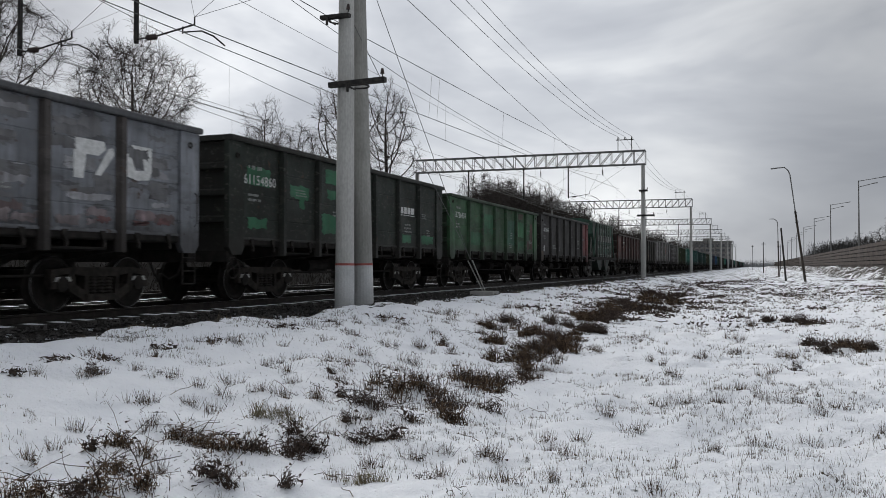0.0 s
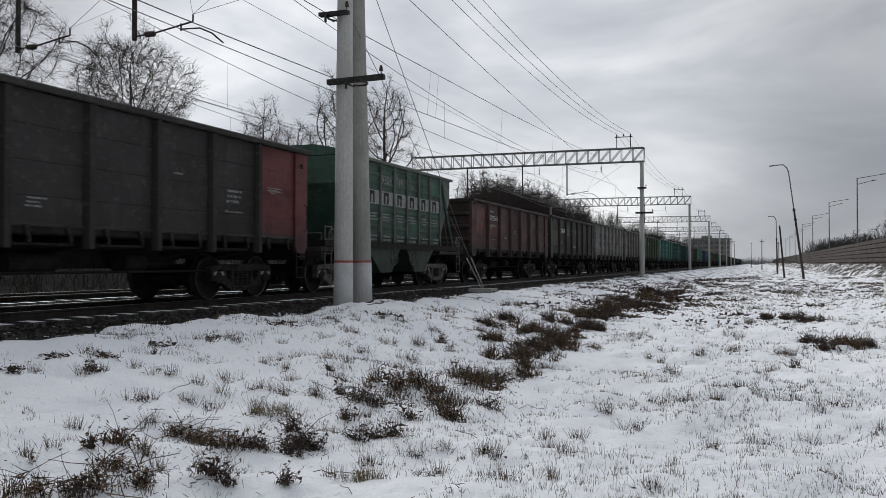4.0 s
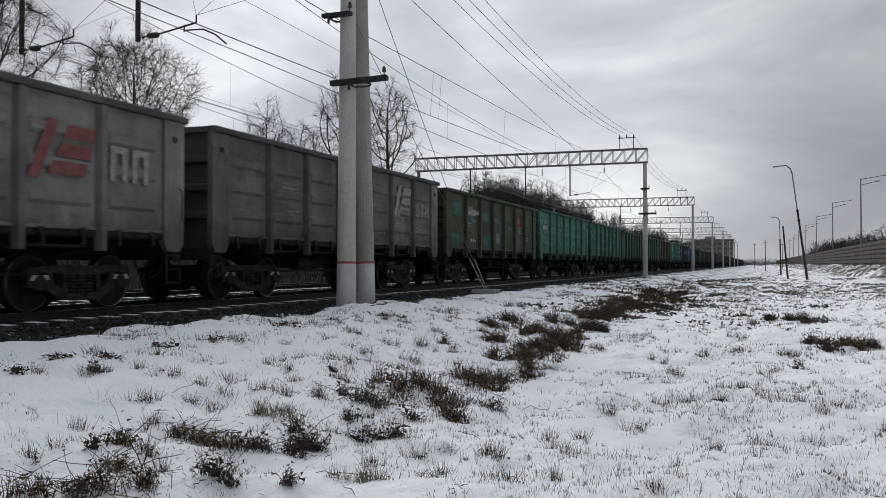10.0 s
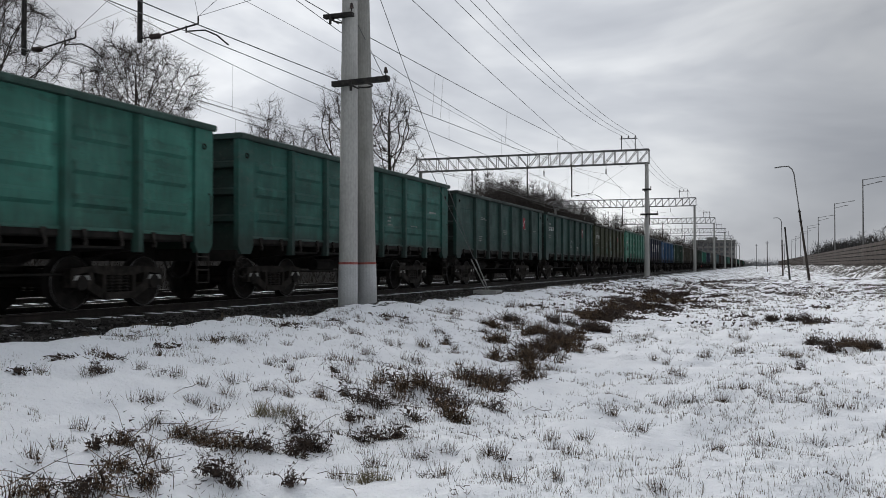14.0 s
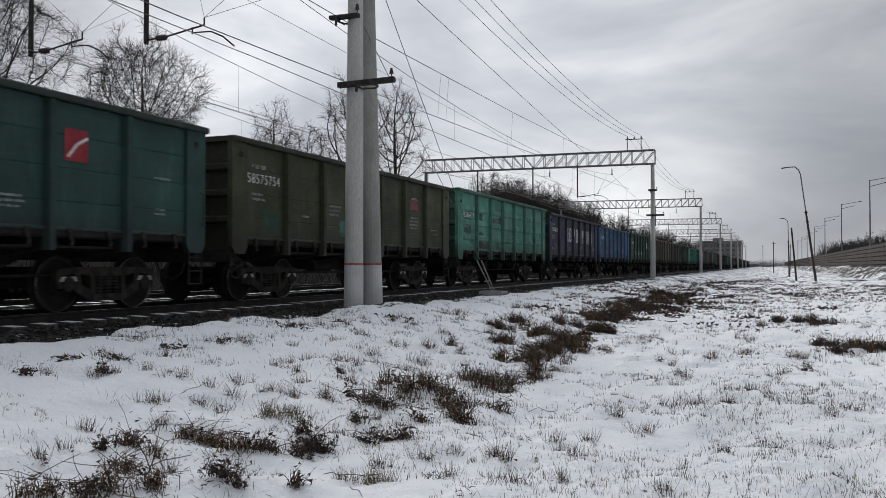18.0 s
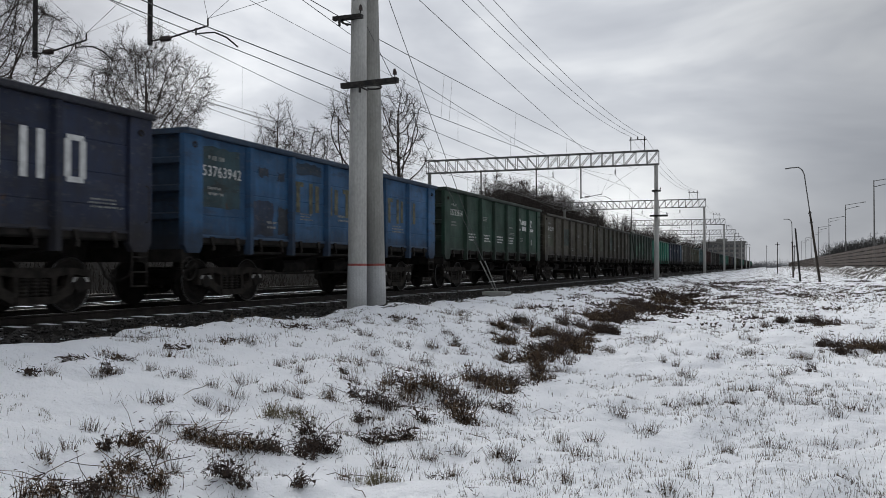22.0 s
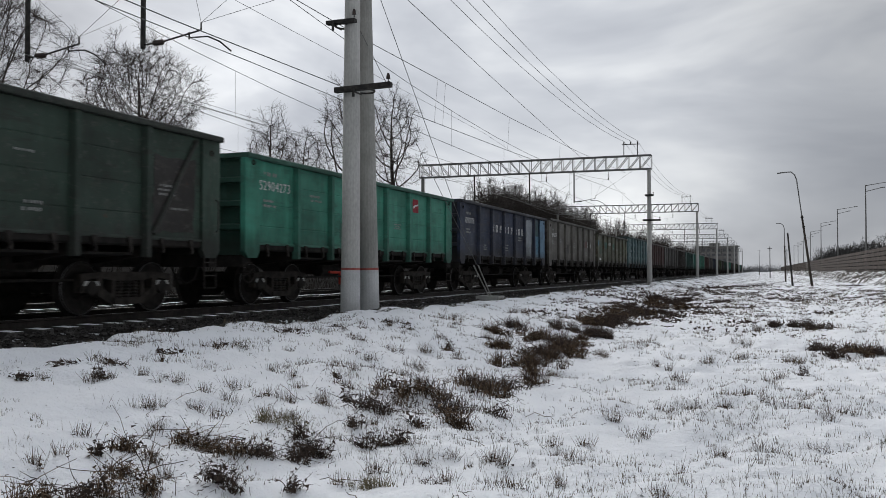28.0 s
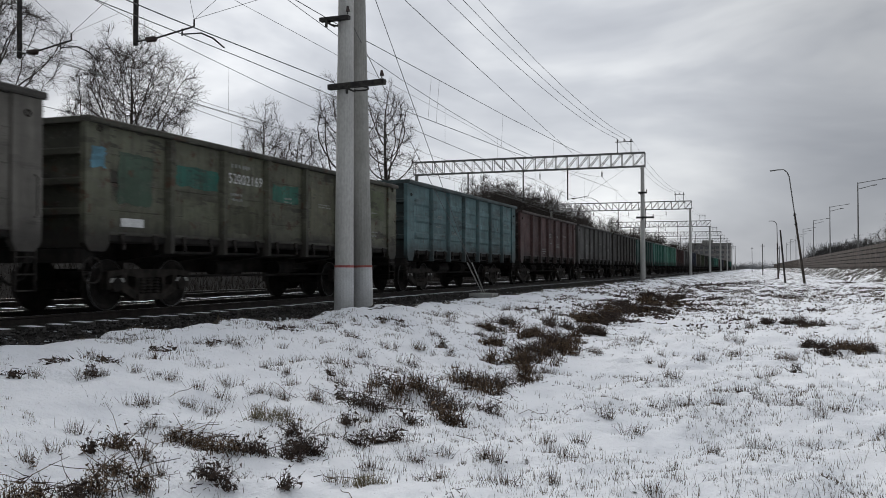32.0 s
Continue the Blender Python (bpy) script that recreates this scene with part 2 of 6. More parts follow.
WEED = weed_stalks()
DARK_WEED = plain("shrivelled_weed", (0.022, 0.016, 0.013), (0.11, 0.078, 0.062), 0.95, scale=20)
OLD_GRASS = plain("straw_grass", (0.10, 0.085, 0.05), (0.24, 0.205, 0.125), 0.9, scale=14)
STONE = plain("loose_stone", (0.02, 0.019, 0.018), (0.09, 0.085, 0.08), 0.95, scale=12)
STEEL = plain("dirty_running_gear", (0.013, 0.012, 0.011), (0.032, 0.028, 0.025), 0.85, scale=5, spec=0.2)
CAST = plain("dusty_cast_steel", (0.016, 0.014, 0.013), (0.055, 0.049, 0.043), 0.75, 0.1, scale=6, spec=0.2)
GEAR = plain("oily_bogie_casting", (0.018, 0.016, 0.014), (0.052, 0.045, 0.039), 0.8, scale=6, spec=0.15)
DUSTY = plain("pale_dusty_casting", (0.08, 0.08, 0.075), (0.17, 0.165, 0.155), 0.8, 0.1, scale=6)
EMBLEM_RED = plain("dull_red_paint", (0.22, 0.02, 0.03), (0.30, 0.035, 0.045), 0.7, scale=6)
BRIGHT = plain("worn_bright_steel", (0.3, 0.3, 0.29), (0.5, 0.5, 0.48), 0.45, 0.7, scale=8)
RAIL = plain("rail_steel", (0.022, 0.019, 0.017), (0.05, 0.042, 0.037), 0.6, 0.4, scale=6)
RAILHEAD = plain("polished_rail_head", (0.14, 0.14, 0.14), (0.24, 0.24, 0.24), 0.3, 0.9, scale=6)
CONCRETE = plain("spun_concrete", (0.40, 0.40, 0.38), (0.49, 0.49, 0.47), 0.85, scale=1.6, fine=22, bump=0.08, stretch=(1, 1, 0.5))
# a darker tone of the same concrete
DARK_CONC = plain("darker_concrete", (0.25, 0.25, 0.235), (0.34, 0.34, 0.32), 0.85, scale=1.6, fine=22, bump=0.08, stretch=(1, 1, 0.5))
WHITEWASH = plain("old_whitewash", (0.46, 0.47, 0.47), (0.58, 0.59, 0.59), 0.85, scale=2.5, fine=30, bump=0.08)
RED_BAND = plain("red_band_paint", (0.28, 0.07, 0.06), (0.40, 0.14, 0.12), 0.8, scale=10)
FADED_RED = plain("faded_red_emblem", (0.17, 0.06, 0.055), (0.25, 0.10, 0.095), 0.85, scale=5)
GALV = plain("galvanised_lattice", (0.13, 0.13, 0.128), (0.24, 0.24, 0.235), 0.55, 0.4, scale=8)
IRON = plain("dark_iron", (0.02, 0.02, 0.02), (0.06, 0.055, 0.05), 0.7, 0.3, scale=8)
WIRE = plain("weathered_wire", (0.10, 0.10, 0.10), (0.20, 0.20, 0.20), 0.5, 0.4, scale=20)
PORCELAIN = plain("brown_porcelain", (0.03, 0.02, 0.018), (0.06, 0.04, 0.035), 0.3, scale=12)
BARK = plain("bare_bark", (0.035, 0.028, 0.024), (0.10, 0.085, 0.075), 0.9, scale=6)
# bare wood, its colour greyed and lightened to paint in haze
ROAD_WOOD = plain("roadside_wood_greyed_for_haze", (0.040, 0.040, 0.040), (0.085, 0.083, 0.082), 0.95, scale=0.2)
SCRUB = plain("dark_scrub", (0.03, 0.026, 0.023), (0.07, 0.062, 0.055), 0.95, scale=2, spec=0.05)
TWIG = plain("thin_twigs", (0.03, 0.025, 0.022), (0.075, 0.062, 0.055), 0.9, scale=6)
FENCE = plain("noise_barrier_panel", (0.030, 0.023, 0.020), (0.075, 0.058, 0.050), 0.85, scale=0.8)
# distance haze is put into this pale grey wood colour
FAR_WOOD = plain("far_wood_paled_for_haze", (0.13, 0.135, 0.14), (0.2, 0.205, 0.215), 0.95, scale=0.1)
WOOD_POST = plain("old_dark_timber", (0.03, 0.025, 0.021), (0.075, 0.062, 0.052), 0.9, scale=4)
FAINT = plain("nearly_gone_stencil", (0.09, 0.09, 0.085), (0.16, 0.16, 0.15), 0.9, scale=9)
FENCE2 = plain("barrier_steel", (0.09, 0.085, 0.08), (0.16, 0.15, 0.145), 0.6, 0.3, scale=3)
LETTER = plain("stencil_white", (0.55, 0.56, 0.55), (0.75, 0.76, 0.75), 0.8, scale=9)
OLD_GRASS_PAINT = plain("worn_yellow_paint", (0.07, 0.075, 0.06), (0.20, 0.19, 0.12), 0.85, scale=5)
LETTER_GREY = plain("faded_stencil", (0.20, 0.21, 0.20), (0.34, 0.35, 0.34), 0.85, scale=9)
HOUSE = plain("grey_render", (0.24, 0.23, 0.22), (0.33, 0.32, 0.31), 0.85, scale=0.3)
# window colour raised so that haze over the far building is painted in
FAR_GLASS = plain("glazing_paled_for_haze", (0.12, 0.125, 0.13), (0.17, 0.175, 0.18), 0.3, scale=1.0, bump=0.0)
RED_PAINT = plain("bright_red_paint", (0.5, 0.035, 0.02), (0.68, 0.07, 0.04), 0.5, scale=6)


# ---- mesh building ----
class Mesh:
    """Collects boxes, rods and prisms into one mesh."""

    def __init__(self):
        self.v, self.f = [], []

    def add(self, verts, faces):
        n = len(self.v)
        self.v.extend(verts)
        self.f.extend([tuple(i + n for i in q) for q in faces])
        return self

    def box(self, x0, x1, y0, y1, z0, z1):
        return self.prism([(x0, y0), (x1, y0), (x1, y1), (x0, y1)], "z", z0, z1)

    def prism(self, outline, axis, a, b):
        """A solid from a 2D outline, drawn out along an axis."""
        put = {"x": lambda p, q, s: (s, p, q), "y": lambda p, q, s: (p, s, q), "z": lambda p, q, s: (p, q, s)}[axis]
        n = len(outline)
        verts = [put(p, q, s) for s in (a, b) for p, q in outline]
        faces = [tuple(range(n))[::-1], tuple(range(n, 2 * n))]
        faces += [(i, (i + 1) % n, n + (i + 1) % n, n + i) for i in range(n)]
        return self.add(verts, faces)

    def soft_box(self, x0, x1, y0, y1, z0, z1, r=0.02):
        """A box with its long upright edges cut off."""
        o = [(x0 + r, y0), (x1 - r, y0), (x1, y0 + r), (x1, y1 - r), (x1 - r, y1), (x0 + r, y1), (x0, y1 - r), (x0, y0 + r)]
        return self.prism(o, "z", z0, z1)

    def rod(self, p, q, r0, r1=None, n=8, cap=True):
        p, q = Vector(p), Vector(q)
        r1 = r0 if r1 is None else r1
        d = (q - p).normalized()
        s = d.orthogonal().normalized()
        w = d.cross(s)
        ring = [(math.cos(6.28319 * i / n), math.sin(6.28319 * i / n)) for i in range(n)]
        verts = [tuple(p + r0 * (a * s + b * w)) for a, b in ring] + [tuple(q + r1 * (a * s + b * w)) for a, b in ring]
        faces = [(i, (i + 1) % n, n + (i + 1) % n, n + i) for i in range(n)]
        if cap:
            faces += [tuple(range(n))[::-1], tuple(range(n, 2 * n))]
        return self.add(verts, faces)

    def path(self, pts, r, n=6):
        """One bent tube through the points."""
        pts = [Vector(p) for p in pts]
        k0, m = len(self.v), len(pts)
        closed = (pts[0] - pts[-1]).length < 1e-6
        ref = Vector((0.31, 0.17, 0.93)).normalized()
        for i, p in enumerate(pts):
            d = (pts[min(i + 1, m - 1)] - pts[max(i - 1, 0)]) if not closed or 0 < i < m - 1 else pts[1] - pts[-2]
            d.normalize()
            s = (ref - ref.dot(d) * d)
            s = s.normalized() if s.length > 0.05 else d.orthogonal().normalized()
            w = d.cross(s)
            self.v.extend([tuple(p + r * (math.cos(6.28319 * j / n) * s + math.sin(6.28319 * j / n) * w)) for j in range(n)])
        for i in range(m - 1):
            a = k0 + i * n
            self.f.extend([(a + j, a + (j + 1) % n, a + n + (j + 1) % n, a + n + j) for j in range(n)])
        if not closed:
            self.f.append(tuple(range(k0 + n - 1, k0 - 1, -1)))
            self.f.append(tuple(range(k0 + (m - 1) * n, k0 + m * n)))
        return self

    def lathe(self, prof, n=24):
        """A solid of revolution about the x axis from (x, radius) pairs."""
        k0, m = len(self.v), len(prof)
        for x, r in prof:
            self.v.extend([(x, r * math.cos(6.28319 * j / n), r * math.sin(6.28319 * j / n)) for j in range(n)])
        for i in range(m - 1):
            a = k0 + i * n
            self.f.extend([(a + j, a + (j + 1) % n, a + n + (j + 1) % n, a + n + j) for j in range(n)])
        self.f.append(tuple(range(k0 + n - 1, k0 - 1, -1)))
        self.f.append(tuple(range(k0 + (m - 1) * n, k0 + m * n)))
        return self

    def ring(self, centre, radius, r, axis="x", n=18):
        c = Vector(centre)
        pts = []
        for i in range(n + 1):
            a, b = radius * math.cos(6.28319 * i / n), radius * math.sin(6.28319 * i / n)
            pts.append(c + Vector({"x": (0, a, b), "y": (a, 0, b), "z": (a, b, 0)}[axis]))
        return self.path(pts, r, 5)

    def mesh(self, name, material, smooth=False):
        me = bpy.data.meshes.new(name)
        me.from_pydata(self.v, [], self.f)
        bm = bmesh.new()
        bm.from_mesh(me)
        bmesh.ops.recalc_face_normals(bm, faces=bm.faces)
        bm.to_mesh(me)
        bm.free()
        if smooth:
            me.polygons.foreach_set("use_smooth", [True] * len(me.polygons))
        me.materials.append(material)
        return me


def raw(name, verts, faces, material, smooth=False):
    """A large mesh from arrays, normals as given."""
    me = bpy.data.meshes.new(name)
    me.from_pydata(verts, [], faces)
    if smooth:
        me.polygons.foreach_set("use_smooth", [True] * len(me.polygons))
    me.materials.append(material)
    return me


def part(name, m, material, parent, label="", smooth=False):
    """One mesh object under a thing or a part."""
    ob = new(name, m.mesh(name, material, smooth) if isinstance(m, Mesh) else m)
    ob.parent = parent
    if label:
        tagged(ob, label)
    return ob


def thing(name, label, category, group="", kind="", at=None):
    ob = new(name)
    ob.empty_display_size = 0.2
    if at is not None:
        ob.matrix_basis = at
    return tagged(ob, label, category, group, kind)


def words(text, size, material):
    """Flat lettering as a mesh in the x-y plane, with the built-in font; its lower left corner at the origin."""
    cu = bpy.data.curves.new("words", "FONT")
    cu.body, cu.size, cu.extrude = text, size, 0.002
    ob = bpy.data.objects.new("words", cu)
    scene.collection.objects.link(ob)
    bpy.context.view_layer.update()
    me = bpy.data.meshes.new_from_object(ob.evaluated_get(bpy.context.evaluated_depsgraph_get()))
    bpy.data.objects.remove(ob)
    bpy.data.curves.remove(cu)
    me.materials.clear()
    me.materials.append(material)
    return me


# ---- ground ----
def smooth_step(a, b, x):
    t = np.clip((x - a) / (b - a), 0, 1)
    return t * t * (3 - 2 * t)


def value_noise(x, y, seed):
    """Smooth lattice noise of arrays, 0 to 1."""
    xi, yi = np.floor(x).astype(np.int64), np.floor(y).astype(np.int64)
    fx, fy = x - xi, y - yi
    fx, fy = fx * fx * (3 - 2 * fx), fy * fy * (3 - 2 * fy)

    def h(a, b):
        n = (a * 374761393 + b * 668265263 + seed * 1442695041) & 0xFFFFFFFF
        n = ((n ^ (n >> 13)) * 1274126177) & 0xFFFFFFFF
        return ((n ^ (n >> 16)) & 0xFFFF) / 65535.0

    return (h(xi, yi) * (1 - fx) + h(xi + 1, yi) * fx) * (1 - fy) + (h(xi, yi + 1) * (1 - fx) + h(xi + 1, yi + 1) * fx) * fy


def ground_z(x, y):
    x, y = np.asarray(x, float), np.asarray(y, float)
    z = 0.66 * smooth_step(-2.2, -8.7, x)
    z = z + 0.55 * smooth_step(1.0, 8.5, x) + 0.78 * smooth_step(7.2, 9.2, x) * (1 + 0.5 * (value_noise(x * 1.6, y * 1.2, 12) - 0.5))
    z = z + 0.7 * smooth_step(6.8, 8.0, x) * smooth_step(11.0, 9.6, x) * (value_noise(x * 2.3, y * 1.5, 14) - 0.5)
    z = z + 2.75 * smooth_step(-23.0, -27.5, x)
    edge = x + 0.7 * (value_noise(x * 1.1, y * 0.8, 9) - 0.5) + 0.4 * (value_noise(x * 4, y * 4, 10) - 0.5)
    rough = 0.16 * (value_noise(x * 0.5, y * 0.35, 1) - 0.5) + 0.05 * (value_noise(x * 1.7, y * 1.7, 2) - 0.5)
    rough = rough + 0.12 * (value_noise(x * 2.9, y * 2.9, 3) - 0.5) + 0.05 * (value_noise(x * 8, y * 8, 5) - 0.5)
    broken = (0.25 * (value_noise(x * 0.45, y * 0.3, 4) - 0.5) + 0.22 * (value_noise(x * 1.3, y * 1.0, 6) - 0.5)) * smooth_step(24, 45, y) * smooth_step(-8.0, -6.5, x) * smooth_step(9, 7, x)
    z = z - 0.45 * smooth_step(-7.9, -9.25, edge)
    return z + rough * smooth_step(14, 11, np.abs(x + 1)) * smooth_step(-9.3, -8.6, x) + broken


def spaced(lo, hi, near, step, growth):
    """Positions from lo to hi, step apart inside near and ever wider outside."""
    a = list(np.arange(near[0], near[1], step))
    s, p = step, near[0]
    while p > lo:
        s *= growth
        p -= s
        a.insert(0, p)
    s, p = step, a[-1]
    while p < hi:
        s *= growth
        p += s
        a.append(p)
    return np.array(a)


def build_ground():
    xs = spaced(-1500, 1500, (-9.5, 5.0), 0.11, 1.09)
    ys = spaced(-400, 2600, (3.2, 24.0), 0.11, 1.035)
    X, Y = np.meshgrid(xs, ys)
    Z = ground_z(X, Y)
    n, m = len(xs), len(ys)
    verts = np.stack([X, Y, Z], -1).reshape(-1, 3)
    i = (np.arange(m - 1)[:, None] * n + np.arange(n - 1)[None, :]).reshape(-1)
    faces = np.stack([i, i + 1, i + n + 1, i + n], -1)
    ob = new("ground", raw("ground", verts.tolist(), faces.tolist(), SNOW, True))
    tagged(ob, "snow-covered field with dead grass and bare soil showing through", "ground", kind="structure")


def build_ballast():
    """The dark stone bed under both tracks."""
    prof = [(-21.4, 0.05), (-19.6, 0.53), (-14.4, 0.54), (-9.8, 0.56), (-9.1, 0.49), (-8.5, 0.36)]
    ys = np.concatenate([np.arange(-30, 120, 0.4), np.arange(120, 900, 8.0)])
    xs = np.interp(np.linspace(0, len(prof) - 1, 70), range(len(prof)), [p[0] for p in prof])
    zs = np.interp(xs, [p[0] for p in prof], [p[1] for p in prof])
    X, Y = np.meshgrid(xs, ys)
    Z = zs[None, :] - 0.012 + 0.07 * (value_noise(X * 4, Y * 4, 7) - 0.5) + 0.1 * (value_noise(X * 0.9, Y * 0.9, 8) - 0.5) * (X > -10)
    n, m = len(xs), len(ys)
    verts = np.stack([X, Y, Z], -1).reshape(-1, 3)
    i = (np.arange(m - 1)[:, None] * n + np.arange(n - 1)[None, :]).reshape(-1)
    faces = np.stack([i, i + 1, i + n + 1, i + n], -1)
    bed = new("track_bed", raw("track_bed", verts.tolist(), faces.tolist(), BALLAST))
    tagged(bed, "dark stone ballast bed dusted with snow at its edge", "track bed", kind="structure")


build_ground()
build_ballast()


def build_track(cx, far, label):
    t = thing("railway_track", label, "railway track", "railway tracks", "structure", pose(cx, 0, 0))
    for sx in (-1, 1):
        c = sx * 0.795
        o = [(c - 0.075, 0.605), (c + 0.075, 0.605), (c + 0.07, 0.62), (c + 0.012, 0.645), (c + 0.012, 0.73), (c + 0.036, 0.742),
             (c + 0.036, 0.766), (c + 0.025, 0.770), (c - 0.025, 0.770), (c - 0.036, 0.766), (c - 0.036, 0.742), (c - 0.012, 0.73),
             (c - 0.012, 0.645), (c - 0.07, 0.62)]
        part("rail", Mesh().prism(o, "y", -40, 900), RAIL, t)
        part("rail_head", Mesh().box(c - 0.022, c + 0.022, -40, 900, 0.7702, 0.7722), RAILHEAD, t, "polished running band")
    prof = [(-1.35, 0.42), (1.35, 0.42), (1.35, 0.635), (1.0, 0.645), (0.6, 0.615), (0.0, 0.605), (-0.6, 0.615), (-1.0, 0.645), (-1.35, 0.635)]
    me = Mesh().prism(prof, "y", -0.125, 0.125).mesh("sleeper", SLEEPER)
    y, step, rest, k = -4.0, 0.56, Mesh(), 0
    rng = random.Random(int(-cx))
    while y < far:
        if k < 290:
            s = part("sleeper", me, SLEEPER, t)
            s.location = (rng.uniform(-0.02, 0.02), y, rng.uniform(-0.012, 0.012))
        else:
            rest.prism(prof, "y", y - 0.125, y + 0.125)
        y += step
        k += 1
    if rest.v:
        tagged(part("sleepers", rest, SLEEPER, t), kind="stuff")


build_track(TRACK_X, 330, "steel rails on snow-dusted concrete sleepers under the train")
build_track(TRACK2_X, 330, "empty steel rails on snowy concrete sleepers behind the train")


# ---- overhead line: poles, gantries, wires ----
GANTRY_Y = [17.8, 71.0, 124.5, 178.0, 231.5, 285.0, 338.5, 392.0]
BEAM_LOW, BEAM_TOP = 9.75, 10.85


def concrete_pole(x, y, base, top, material, label, lean=(0, 0), band=True, r0=0.215, r1=0.145):
    t = thing("catenary_pole", label, "pole", "overhead line poles", at=pose(x, y, base))
    h = top - base
    joint = 0.45 * h

    def at(z):
        return (lean[0] * z / h, lean[1] * z / h, z)

    def rad(z):
        return r0 + (r1 - r0) * z / h

    part("shaft", Mesh().rod(at(-0.5), at(joint), rad(0), rad(joint), 20).rod(at(joint), at(h), rad(joint) - 0.004, r1, 20), material, t, smooth=False)
    if band:
        part("whitewash", Mesh().rod(at(-0.1), at(0.88), rad(0) + 0.003, rad(0.88) + 0.003, 20), WHITEWASH, t, "faded whitewash below the band")
        part("red_band", Mesh().rod(at(0.88), at(0.93), rad(0.9) + 0.004, rad(0.9) + 0.004, 20), RED_BAND, t, "thin faded red painted band")
    part("footing", Mesh().prism([(0.1, -0.35), (0.75, -0.3), (0.8, 0.3), (0.1, 0.35)], "z", -0.3, -0.02), STONE, t)
    return t


def crossarm(x, y, z, length, label, tilt=0.0, thick=0.075):
    t = thing("crossarm", label, "crossarm", "pole crossarms", at=pose(x, y, z, 0, tilt, 0))
    part("beam", Mesh().prism([(-0.07, -thick), (0.07, -thick), (0.07, thick), (-0.07, thick)], "x", -0.45 * length, 0.55 * length), IRON, t)
    part("clamp", Mesh().ring((0, 0.25, -0.03), 0.215, 0.022, "z", 20), IRON, t)
    part("bolt", Mesh().rod((-0.12, -0.12, -0.08), (-0.12, 0.3, -0.08), 0.02).rod((-0.12, -0.1, -0.2), (-0.12, -0.1, 0.0), 0.03), IRON, t)
    pin = part("pin", Mesh().rod((0.5 * length, 0, 0.07), (0.5 * length, 0, 0.16), 0.012), IRON, t)
    part("insulator", Mesh().rod((0.5 * length, 0, 0.13), (0.5 * length, 0, 0.19), 0.05, 0.04, 10).rod((0.5 * length, 0, 0.19), (0.5 * length, 0, 0.25), 0.04, 0.025, 10), PORCELAIN, pin)
    return t


def hang_post(t, x, low):
    """A registration post under the beam, with its insulator and bent steady arm."""
    post = part("hanging_post", Mesh().box(x - 0.045, x + 0.045, -0.045, 0.045, low, BEAM_LOW + 0.1), IRON, t, "dark steel drop post")
    rod = Mesh().rod((x + 0.05, 0, low + 0.1), (x + 0.35, 0, low + 0.12), 0.022)
    part("bracket", rod, IRON, post)
    ins = Mesh()
    for i in range(5):
        ins.rod((x + 0.35 + 0.06 * i, 0, low + 0.12), (x + 0.40 + 0.06 * i, 0, low + 0.125), 0.08, 0.035, 10)
    part("insulator", ins, PORCELAIN, post)
    arm = Mesh().path([(x + 0.65, 0, low + 0.14), (x + 1.75, 0, low + 0.32)], 0.024)
    arm.path([(x + 1.75, 0, low + 0.32), (x + 1.75, 0, low + 0.5)], 0.02)
    arm.path([(x + 1.4, 0, low + 0.16), (x + 1.95, 0, low + 0.14), (x + 2.3, 0, low - 0.02), (x + 2.62, 0, low - 0.28)], 0.02)
    arm.rod((x + 1.4, 0, low + 0.12), (x + 1.4, 0, low + 0.3), 0.02)
    part("steady_arm", arm, IRON, post)


